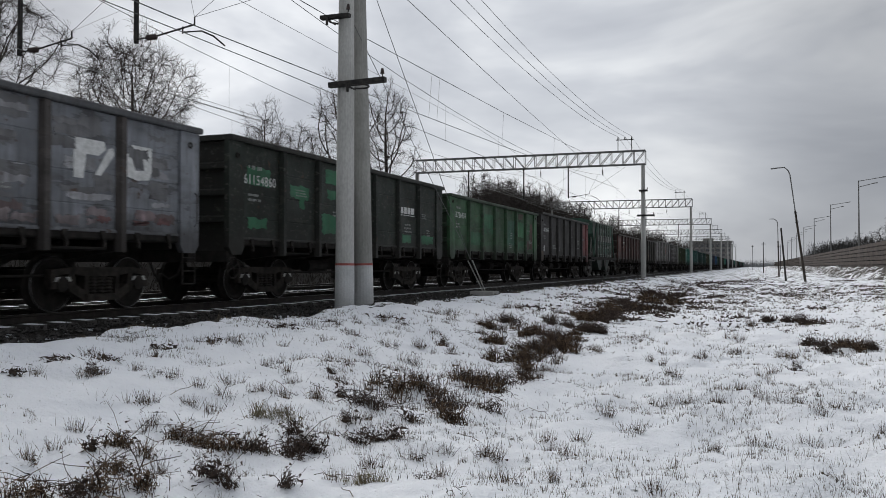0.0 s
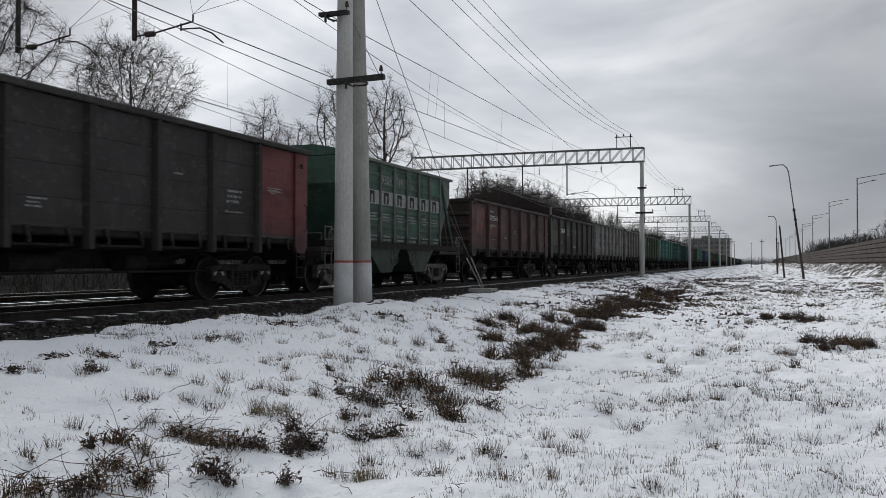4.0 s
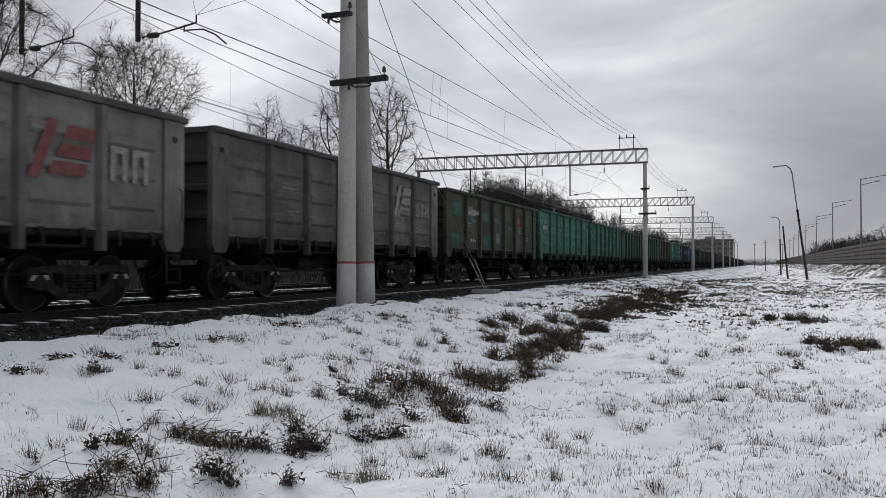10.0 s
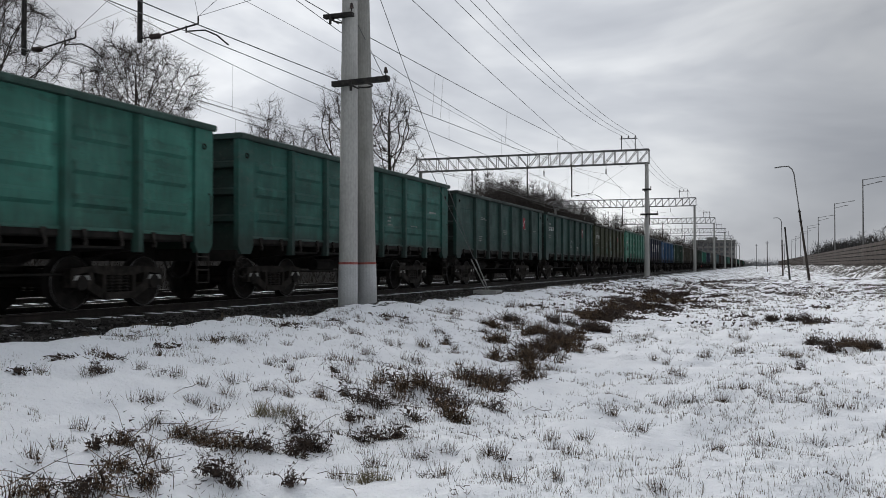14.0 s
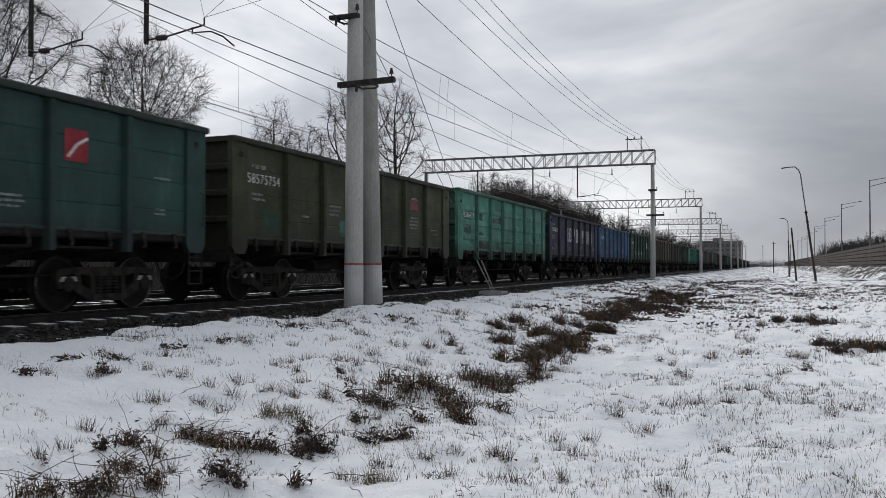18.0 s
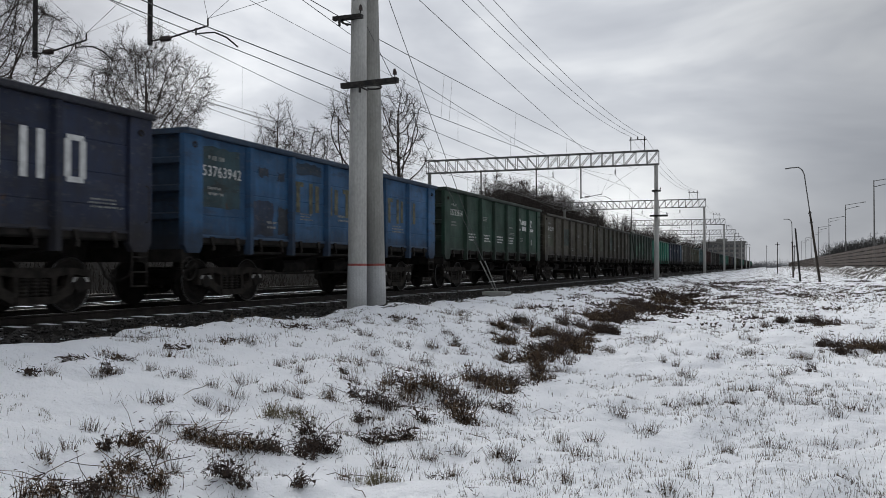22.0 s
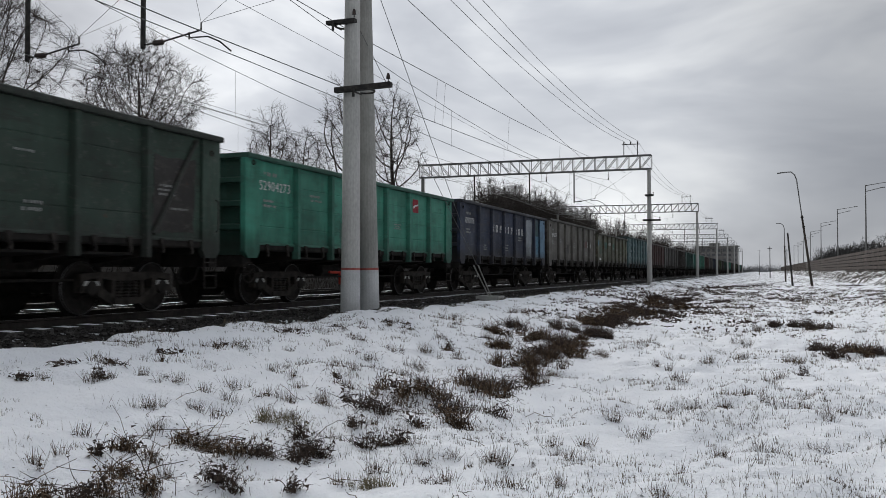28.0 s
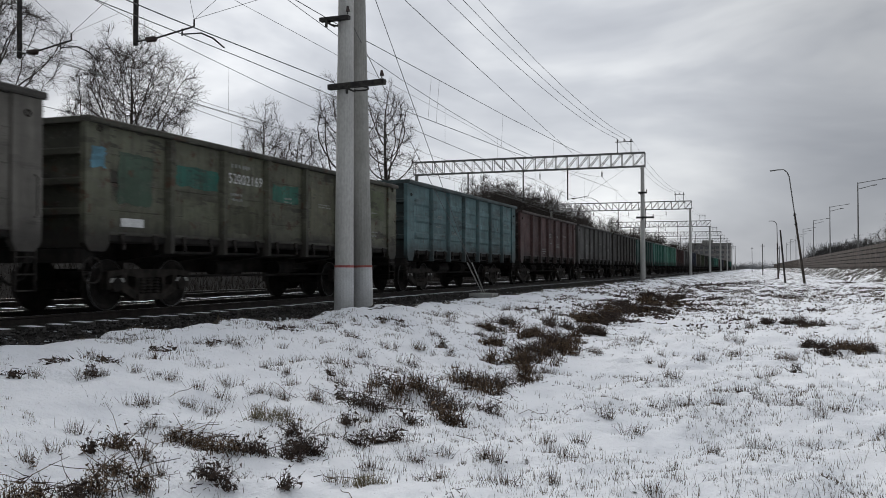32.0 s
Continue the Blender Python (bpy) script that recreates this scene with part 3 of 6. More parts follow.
def gantry(y, near=True):
    t = thing("gantry", "grey steel lattice portal beam carrying the overhead line", "gantry", "overhead line gantries", at=pose(0, y, 0))
    x0, x1, w = -28.4, -8.4, 0.28
    for sy in (-w, w):
        for z in (BEAM_LOW, BEAM_TOP):
            part("chord", Mesh().box(x0, x1, sy - 0.045, sy + 0.045, z - 0.045, z + 0.045), GALV, t)
    n = 22
    dx = (x1 - x0) / n
    up = Mesh().rod((0, 0, BEAM_LOW), (0, 0, BEAM_TOP), 0.03, n=4).mesh("upright", GALV)
    rise = Mesh().rod((0, 0, BEAM_LOW), (dx, 0, BEAM_TOP), 0.032, n=4).mesh("diagonal", GALV)
    fall = Mesh().rod((0, 0, BEAM_TOP), (dx, 0, BEAM_LOW), 0.032, n=4).mesh("diagonal", GALV)
    laces = [Mesh().rod((0, -sy, BEAM_TOP), (dx, sy, BEAM_TOP), 0.018, n=4).mesh("lace", GALV) for sy in (-w, w)]
    braces = Mesh()
    for i in range(n + 1):
        for sy in (-w, w):
            if not near:
                braces.rod((x0 + i * dx, sy, BEAM_LOW), (x0 + i * dx, sy, BEAM_TOP), 0.03, n=4)
                if i < n:
                    za, zb = (BEAM_LOW, BEAM_TOP) if i >= n // 2 else (BEAM_TOP, BEAM_LOW)
                    braces.rod((x0 + i * dx, sy, za), (x0 + i * dx + dx, sy, zb), 0.032, n=4)
                continue
            part("upright", up, GALV, t).location = (x0 + i * dx, sy, 0)
            if i < n:
                part("diagonal", rise if i >= n // 2 else fall, GALV, t).location = (x0 + i * dx, sy, 0)
        if near and i < n:
            part("lace", laces[i % 2], GALV, t).location = (x0 + i * dx, 0, 0)
    if not near:
        tagged(part("bracing", braces, GALV, t), kind="stuff")
    for px in (-14.7, -18.5, -23.4):
        hang_post(t, px, 7.16)
    frame_m = Mesh()
    for px in (-9.5, -10.6):
        frame_m.rod((px, 0, BEAM_TOP), (px, 0, BEAM_TOP + 1.0), 0.035, n=6)
    frame_m.rod((-10.75, 0, BEAM_TOP + 0.95), (-9.35, 0, BEAM_TOP + 0.95), 0.035, n=6)
    part("feeder_frame", frame_m, IRON, t, "small dark feeder frame on the beam")
    for px in (-9.5, -10.05, -10.6):
        part("insulator", Mesh().rod((px, 0, BEAM_TOP + 1.0), (px, 0, BEAM_TOP + 1.2), 0.06, 0.03, 8), PORCELAIN, t)
    for px in (-11.86, -17.05, -22.0):
        m = Mesh().rod((px, 0, BEAM_LOW), (px, 0, BEAM_LOW - 0.35), 0.012, n=5)
        for i in range(5):
            m.rod((px, 0, BEAM_LOW - 0.35 - 0.09 * i), (px, 0, BEAM_LOW - 0.41 - 0.09 * i), 0.075, 0.04, 8)
        part("suspension_insulator", m, PORCELAIN, t)
    return t


first_gantry = gantry(GANTRY_Y[0])
for gy in GANTRY_Y[1:4]:
    copy_thing(first_gantry, pose(0, gy, 0))
far_gantry = gantry(GANTRY_Y[4], False)
for gy in GANTRY_Y[5:]:
    copy_thing(far_gantry, pose(0, gy, 0))
concrete_pole(-8.6, 17.3, 0.68, 12.5, CONCRETE, "tall tapered grey concrete pole with a thin red band", (0.06, 0))
concrete_pole(-8.62, 18.35, 0.68, 12.5, DARK_CONC, "second concrete pole standing close beside its twin", (-0.25, 0), r0=0.225)
for gy in GANTRY_Y[1:]:
    concrete_pole(-8.6, gy, 0.62, BEAM_LOW - 0.05, CONCRETE, "round grey concrete pole under the lattice beam", band=False)
for gy in GANTRY_Y:
    concrete_pole(-28.2, gy, 1.5, BEAM_LOW - 0.05, DARK_CONC, "round concrete pole on the far side of the tracks", band=False)
crossarm(-8.25, 17.05, 5.55, 1.35, "dark steel crossarm with one insulator on the pole", -1.5, 0.055)
crossarm(-8.75, 17.05, 7.05, 0.7, "short dark bracket clamped to the pole", 0, 0.04)
crossarm(-8.45, 70.75, 5.6, 1.4, "dark crossarm on a distant pole")
crossarm(-8.6, 70.75, 7.6, 0.7, "small dark bracket on a distant pole")


def wire(name, label, spans, r=0.014, group="overhead wires"):
    """A wire through support points; each span sags by the last number of its start."""
    pts = []
    for (x0, y0, z0, sag), (x1, y1, z1, _) in zip(spans, spans[1:]):
        for i in range(10):
            u = i / 10
            pts.append((x0 + (x1 - x0) * u, y0 + (y1 - y0) * u, z0 + (z1 - z0) * u - 4 * sag * u * (1 - u)))
    m = Mesh().path(pts + [spans[-1][:3]], r, 4)
    ob = new(name, m.mesh(name, WIRE))
    return tagged(ob, label, "wire", group)


ENDS = [-35.7] + GANTRY_Y + [445.5]
for cx, cz in ((-11.86, 6.58), (-17.05, 6.8), (-22.0, 6.8)):
    wire("contact_wire", "dark contact wire hung above a track", [(cx + (0.3 if i % 2 else -0.3), y, cz, 0.0) for i, y in enumerate(ENDS)], 0.010)
    wire("catenary_wire", "sagging carrier wire above a contact wire", [(cx, y, 9.0, 1.16) for y in ENDS], 0.010)
    droppers = thing("dropper_wires", "thin droppers between carrier and contact wire", "wire", "overhead wires", "stuff")
    m = Mesh()
    for a, b in zip(ENDS[:5], ENDS[1:6]):
        for i in range(1, 7):
            u = i / 7
            m.rod((cx, a + (b - a) * u, 9.0 - 4.64 * u * (1 - u)), (cx, a + (b - a) * u, cz + 0.01), 0.005, n=3)
    part("dropper", m, WIRE, droppers)
for fx in (-9.5, -10.05, -10.6):
    wire("feeder_wire", "feeder wire running over the gantry tops", [(fx, y, BEAM_TOP + 1.22, 1.0) for y in ENDS], 0.0125)
wire("feeder_wire", "slanting wire between two gantries", [(-11.0, 17.8, 11.1, 0.1), (-14.1, 71.0, 10.9, 0)], 0.0137)
wire("anchor_wire", "carrier wire of the neighbouring section", [(-10.5, -20, 8.8, 0.2), (-10.5, 22.4, 8.07, 0.0), (-10.5, 37.3, 8.34, 0.0), (-10.5, 50.8, 8.72, 0.0), (-10.5, 71.0, 9.5, 0)], 0.011)
wire("anchor_wire", "contact wire of the neighbouring section", [(-10.5, -20, 6.2, 0.0), (-10.5, 13.6, 6.32, 0.0), (-10.5, 22.0, 6.48, 0.0), (-10.5, 36.3, 6.82, 0.0), (-10.5, 71.0, 7.8, 0)], 0.011)
for y0, z0, z1 in ((27.8, 8.1, 6.62), (28.6, 8.15, 6.64), (36.8, 8.33, 6.84), (47.0, 8.6, 7.15)):
    wire("dropper_wire", "thin dropper between carrier and contact wire", [(-10.5, y0, z0, 0), (-10.5, y0 - 0.3, z1, 0)], 0.005)
wire("spring_wire", "thin wire slung below the carrier wire", [(-11.86, 14.0, 8.1, 0.0), (-11.86, 28.0, 7.91, 0.0), (-11.86, 37.4, 7.79, 0.0), (-11.86, 44.0, 7.45, 0)], 0.006)
for z0 in (8.77, 8.97):
    wire("feeder_wire", "one of two parallel wires beyond the tracks", [(-22.6, y, z0, 0.25) for y in ENDS[:7]], 0.008)
wire("guy_wire", "steel guy wire from the pole down to its anchor", [(-8.6, 18.4, 8.5, 0), (-9.0, 27.45, 1.76, 0)], 0.012, "guy wires")
wire("guy_wire", "second thinner guy wire from the pole to the anchor", [(-8.6, 17.5, 7.2, 0), (-8.95, 27.45, 1.72, 0)], 0.010, "guy wires")


for gy in GANTRY_Y[:2]:
    for px, cx in ((-14.7, -11.86), (-18.5, -17.05), (-23.4, -22.0)):
        tip = px + 1.75
        wire("tie_wire", "thin slanting tie wire up to the lattice beam", [(tip, gy, 7.66, 0), (tip + 3.2, gy, BEAM_LOW, 0)], 0.007)
        for s in (-1, 1):
            wire("tie_wire", "thin spring wire over a steady arm", [(tip, gy, 7.66, 0), (cx, gy + 2.16 * s, 8.83, 0)], 0.006)


def guy_anchor(x, y, z):
    t = thing("guy_anchor", "low concrete anchor block with two steel stay rods", "anchor", at=pose(x, y, z))
    part("block", Mesh().prism([(-0.42, -0.3), (0.42, -0.34), (0.46, 0.28), (-0.4, 0.32)], "z", -0.25, 0.10), CONCRETE, t)
    for s in (-0.06, 0.1):
        part("stay_rod", Mesh().rod((s * 0.5, 0, 0.08), (s, -1.6, 1.15), 0.022, n=6), BRIGHT, t)
    return t


guy_anchor(-9.0, 29.0, 0.57)


# ---- bare trees ----
def tube_mesh(name, segs, material, sides=3):
    """One mesh of many thin tapering tubes from rows of start, end, start radius, end radius."""
    a = np.array(segs)
    p, q, r0, r1 = a[:, 0:3], a[:, 3:6], a[:, 6:7], a[:, 7:8]
    d = q - p
    d = d / np.maximum(np.linalg.norm(d, axis=1, keepdims=True), 1e-6)
    ref = np.where(np.abs(d[:, 2:3]) > 0.9, np.array([[1.0, 0, 0]]), np.array([[0, 0, 1.0]]))
    s = np.cross(d, ref)
    s = s / np.maximum(np.linalg.norm(s, axis=1, keepdims=True), 1e-6)
    w = np.cross(d, s)
    rings = []
    for c, r in ((p, r0), (q, r1)):
        for i in range(sides):
            t = 6.28319 * i / sides
            rings.append(c + r * (math.cos(t) * s + math.sin(t) * w))
    v = np.stack(rings, 1).reshape(-1, 3)
    base = (np.arange(len(a)) * 2 * sides)[:, None]
    faces = np.concatenate([base + np.array([[i, (i + 1) % sides, sides + (i + 1) % sides, sides + i]]) for i in range(sides)], 0)
    return raw(name, v.tolist(), faces.tolist(), material)


def grow(seed, height, radius, low, points, step):
    """Limb and twig segments of a bare tree that has grown into an uneven round crown."""
    g = np.random.default_rng(seed)
    mid, half = 0.5 * (height + low), 0.5 * (height - low)
    a = g.normal(size=(points * 3, 3))
    a = a / np.linalg.norm(a, axis=1, keepdims=True) * (g.random((points * 3, 1)) ** 0.36)
    lump = 0.74 + 0.26 * np.sin(3 * np.arctan2(a[:, 1], a[:, 0]) + seed) * np.cos(4 * a[:, 2] + seed)
    a = (a * lump[:, None] * np.array([radius, radius, half]) / 0.95 + np.array([0, 0, mid]))[:points]
    trunk = np.arange(0.0, low + 0.15 * half, step)
    nodes = [np.array([0.12 * math.sin(0.5 * z + seed), 0.12 * math.cos(0.6 * z) - 0.12, z - 0.4]) for z in trunk]
    up = [max(i - 1, 0) for i in range(len(nodes))]
    pos = np.array(nodes)
    d = np.linalg.norm(a[:, None] - pos[None], axis=2)
    near, dist = d.argmin(1), d.min(1)
    for _ in range(140):
        if len(a) == 0:
            break
        pull = a - pos[near]
        pull = pull / np.maximum(np.linalg.norm(pull, axis=1, keepdims=True), 1e-6)
        total = np.zeros_like(pos)
        np.add.at(total, near, pull)
        who = np.unique(near)
        v = total[who] + 0.35 * g.normal(size=(len(who), 3)) + np.array([0, 0, 0.15])
        v = v / np.maximum(np.linalg.norm(v, axis=1, keepdims=True), 1e-6)
        fresh = pos[who] + v * step
        first = len(pos)
        pos = np.concatenate([pos, fresh])
        up.extend(who.tolist())
        dn = np.linalg.norm(a[:, None] - fresh[None], axis=2)
        j, m = dn.argmin(1), dn.min(1)
        closer = m < dist
        near, dist = np.where(closer, first + j, near), np.where(closer, m, dist)
        stay = dist > 1.5 * step
        a, near, dist = a[stay], near[stay], dist[stay]
    load = np.zeros(len(pos))
    for i in range(len(pos) - 1, 0, -1):
        load[i] = max(load[i], 1.0)
        load[up[i]] += load[i]
    return pos, up, load


def tree(seed, height, radius, low, points, at, label, twig=0.008, step=0.24, sprigs=4):
    rng = random.Random(seed)
    pos, up, load = grow(seed, height, radius, low, points, step)
    thick = height * 0.0118 / load.max() ** 0.47
    big, small = [], []
    for i in range(1, len(pos)):
        r0, r1 = max(thick * load[up[i]] ** 0.47, twig), max(thick * load[i] ** 0.47, twig)
        r0 = min(r0, r1 * 1.5)
        (big if r1 > 0.03 else small).append((*pos[up[i]], *pos[i], r0, r1))
        if load[i] < 7:
            along = Vector(pos[i]) - Vector(pos[up[i]])
            for _ in range(sprigs):  # fine outer twigs
                d = (along.normalized() * 0.9 + Vector((rng.gauss(0, 0.6), rng.gauss(0, 0.6), rng.gauss(0.05, 0.5)))).normalized()
                p = Vector(pos[i])
                for _ in range(3):
                    q = p + d * rng.uniform(0.10, 0.30) * (step / 0.24) ** 0.6
                    small.append((*p, *q, twig, twig * 0.7))
                    p, d = q, (d + Vector((rng.gauss(0, 0.25), rng.gauss(0, 0.25), rng.gauss(0, 0.25)))).normalized()
    t = thing("bare_tree", label, "tree", "trees beyond the tracks", at=at)
    part("trunk", tube_mesh("trunk", big, BARK, 6), BARK, t)
    part("crown", tube_mesh("crown", small, TWIG, 3), TWIG, t, "fine leafless twigs")
    return t


tree(3, 15.2, 4.3, 4.0, 1300, pose(-33, 29.0, 1.6), "tall bare deciduous tree behind the railway", 0.0065, 0.24, 6)
tree(5, 13.7, 4.2, 3.6, 1700, pose(-32, 38.3, 1.6), "dense bare round-crowned tree behind the railway", 0.007, 0.24, 6)
tree(9, 11.7, 2.3, 4.0, 480, pose(-32.4, 52.6, 1.6), "slender bare tree behind the railway", 0.006, 0.24, 6)
tree(10, 11.4, 2.7, 3.8, 560, pose(-33, 58.5, 1.6), "low bare tree behind the railway", 0.006, 0.24, 6)
tree(12, 17.2, 3.5, 5.0, 680, pose(-32, 64.0, 1.6), "high airy bare tree behind the concrete poles", 0.0065, 0.24, 5)
tree(17, 18.0, 3.8, 5.0, 560, pose(-32, 73.0, 1.6), "high airy bare tree behind the concrete poles", 0.0065, 0.24, 5)
far_kinds = [tree(s, 15.5, 4.8, 1.8, 900, pose(-36 - 2 * i, 128 + 12 * i, -0.3), "bare trees in a thick row along the railway", 0.015, 0.45, 5) for i, s in enumerate((21, 22, 23, 24))]
rng = random.Random(4)
for i in range(130):
    y = (112 + i * 1.25 if i < 70 else 200 + (i - 70) * 5) + rng.uniform(-2, 3)
    k = rng.uniform(0.74, 0.94)
    m = pose(-33 - rng.uniform(0, 3 + 12 * min(1.0, max(0.0, (y - 108) / 70))), y, 1.5, 0, 0, rng.uniform(0, 360)) @ Matrix.Diagonal((k, k, k, 1))
    c = copy_thing(far_kinds[i % 4], Matrix.Identity(4))
    c.matrix_basis = m
for i in range(46):
    y = 150 + i * 9 + rng.uniform(-4, 4)
    k = rng.uniform(0.62, 0.9)
    m = pose(24 + rng.uniform(0, 30) + i * 0.25, y, 0.5, 0, 0, rng.uniform(0, 360)) @ Matrix.Diagonal((k * 1.2, k * 1.2, k, 1))
    c = copy_thing(far_kinds[i % 4], Matrix.Identity(4))
    c.matrix_basis = m
    c["group"] = "trees beyond the road"
    c["label"] = "bare trees in a dark wood beyond the road barrier"


def undergrowth():
    """A dark belt of leafless scrub and standing dead grass behind the far track."""
    rng = random.Random(8)
    segs = []
    for i in range(38000):
        y = -14 + 330 * rng.random() ** 1.6
        low = i % 2
        x = -22.3 - 5 * rng.random() if low else -26.0 - 5 * rng.random()
        p = Vector((x, y, 0.1 + 2.75 * float(smooth_step(-23.0, -27.5, x))))
        h = rng.uniform(0.35, 1.0) if low else rng.uniform(0.7, 2.0)
        d = Vector((rng.gauss(0, 0.3), rng.gauss(0, 0.3), 1)).normalized()
        r = (0.022 if low else 0.014) + 0.00014 * max(y, 0)
        for j in range(3):
            q = p + d * (h / 3)
            segs.append((*p, *q, r, r * 0.7))
            p, r = q, r * 0.7
            d = (d + Vector((rng.gauss(0, 0.35), rng.gauss(0, 0.35), 0.1))).normalized()
    ob = new("undergrowth", tube_mesh("undergrowth", segs, SCRUB, 3))
    tagged(ob, "dark leafless scrub along the far side of the tracks", "scrub", kind="stuff")


undergrowth()


def far_wood(name, label, count, place, height, radius, material):
    """A far belt of leafless wood, too dense to count."""
    rng = random.Random(len(label))
    segs = []
    for _ in range(count):
        x, y, z = place(rng)
        h = height * rng.uniform(0.45, 1.0) * (0.75 + 0.35 * math.sin(x * 0.13 + y * 0.021))
        p = Vector((x, y, z - 0.5))
        d = Vector((rng.gauss(0, 0.2), rng.gauss(0, 0.2), 1)).normalized()
        r = radius
        for _ in range(3):
            q = p + d * (h / 3)
            segs.append((*p, *q, r, r * 0.65))
            p, r = q, r * 0.65
            d = (d + Vector((rng.gauss(0, 0.4), rng.gauss(0, 0.4), 0.15))).normalized()
    tagged(new(name, tube_mesh(name, segs, material, 3)), label, "wood", kind="stuff")


# the horizon's haze comes only from the wood's pale colour
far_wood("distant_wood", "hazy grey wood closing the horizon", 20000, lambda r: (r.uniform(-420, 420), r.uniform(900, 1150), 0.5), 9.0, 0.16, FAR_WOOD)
far_wood("roadside_wood", "dark leafless wood beyond the road barrier", 24000, lambda r: (r.uniform(16, 48), 200 + 260 * r.random(), 1.0), 7.8, 0.09, ROAD_WOOD)


# ---- road barrier, street lamps, old lamp posts ----
def barrier():
    t = thing("noise_barrier", "long brown road barrier of horizontal panels between posts", "barrier", kind="structure", at=pose(10.2, 0, 1.24))
    post = Mesh().box(0.0, 0.12, -0.05, 0.05, -0.4, 2.54).mesh("post", FENCE2)
    hs = [(0.02, 0.36), (0.44, 0.78), (0.86, 1.20), (1.28, 1.62), (1.70, 2.04), (2.12, 2.44)]
    panels = [Mesh().prism([(-0.03, a), (0.03, a), (0.05, a + 0.05), (0.05, b - 0.05), (0.03, b), (-0.03, b)], "y", 0.015, 3.985).mesh("panel", FENCE) for a, b in hs]
    rest = Mesh()
    for i in range(140):
        y = 24 + 4 * i
        if i < 55:
            part("post", post, FENCE2, t).location = (0, y, 0)
            for me in panels:
                part("panel", me, FENCE, t).location = (0, y, 0)
        else:
            rest.box(-0.08, 0.08, y - 0.08, y + 0.08, -0.4, 2.54)
            for a, b in hs:
                rest.box(-0.04, 0.04, y + 0.015, y + 3.985, a, b)
    tagged(part("far_panels", rest, FENCE, t), kind="stuff")


barrier()


def street_lamp(at):
    t = thing("street_lamp", "tall grey road lamp with two stepped arms", "street lamp", "road lamps", at=at)
    part("pole", Mesh().rod((0, 0, -0.5), (0, 0, 11.6), 0.13, 0.07, 10), GALV, t)
    for z, l in ((11.5, 2.9), (10.7, 1.8)):
        arm = part("arm", Mesh().rod((0, 0, z), (l, 0, z + 0.45), 0.05, 0.04, 8), GALV, t)
        part("lamp_head", Mesh().prism([(l - 0.1, z + 0.38), (l + 0.55, z + 0.48), (l + 0.55, z + 0.56), (l, z + 0.54)], "y", -0.14, 0.14), GALV, arm)
    return t


lamp = street_lamp(pose(12.95, 129, 1.5))
for y in (178, 228, 278, 328, 378, 428):
    copy_thing(lamp, pose(13.05, y, 1.5))


def old_lamp(at, height, arm, label):
    t = thing("old_lamp_post", label, "lamp post", "old lamp posts in the field", at=at)
    part("stub", Mesh().rod((0, 0, -0.4), (0, 0, height * 0.62), 0.115, 0.08, 10), WOOD_POST, t)
    for z in (0.52, 0.6):
        part("clamp", Mesh().box(-0.13, 0.13, -0.13, 0.13, height * z, height * z + 0.07), IRON, t)
    pipe = [(0, 0, height * 0.5), (0, 0, height * 0.93), (-0.1, 0, height * 0.97), (-0.35, 0, height), (-arm, 0, height + 0.05)]
    part("pipe", Mesh().path(pipe, 0.05, 8), GALV, t)
    part("lamp_head", Mesh().box(-arm - 0.5, -arm, -0.09, 0.09, height - 0.0, height + 0.09), GALV, t)
    return t


old_lamp(pose(3.85, 79.5, 0.05, 0, -7.2, 0), 10.05, 0.95, "leaning old lamp post with a curved pipe arm")
old_lamp(pose(2.72, 124.0, 0.05, 0, -1.0, 0), 7.75, 0.5, "smaller old lamp post standing in the field")
stump = thing("bare_post", "dark leaning post without a lamp", "post", at=pose(2.62, 90.6, 0.05, 0, -4.6, 0))
part("shaft", Mesh().rod((0, 0, -0.4), (0, 0, 5.2), 0.1, 0.075, 8), IRON, stump)
for px, py, h in ((1.2, 190, 6.5), (5.5, 235, 7.0), (-1.5, 330, 9.0)):
    o = thing("distant_mast", "thin dark mast far down the field", "mast", "distant masts", at=pose(px, py, 0))
    part("shaft", Mesh().rod((0, 0, -0.4), (0, 0, h), 0.10, 0.07, 6), IRON, o)
    part("crosspiece", Mesh().box(-0.45, 0.45, -0.05, 0.05, h - 0.5, h - 0.4), IRON, o)


def far_building():
    t = thing("station_building", "large grey flat-roofed building far behind the train", "building", at=pose(-31, 640, 0))
    part("wall", Mesh().box(-14, 14, -8, 8, -0.5, 18), HOUSE, t)
    part("roof", Mesh().box(-14.5, 14.5, -8.5, 8.5, 18, 18.8).box(-5, 2, -3, 3, 18.8, 21), DARK_CONC, t)
    me = Mesh().box(-1.1, 1.1, -0.05, 0.05, 0, 1.7).mesh("window", FAR_GLASS)
    for r in range(5):
        for c in range(8):
            part("window", me, FAR_GLASS, t).location = (-12.2 + 3.5 * c, -8.03, 1.6 + 3.3 * r)


far_building()


# ---- the train ----
PANEL_X = 1.46         # face of the side sheets, from the wagon's centre line
HALF = 6.50            # half the body's length
POSTS = [-4.3 + 1.72 * i for i in range(6)]


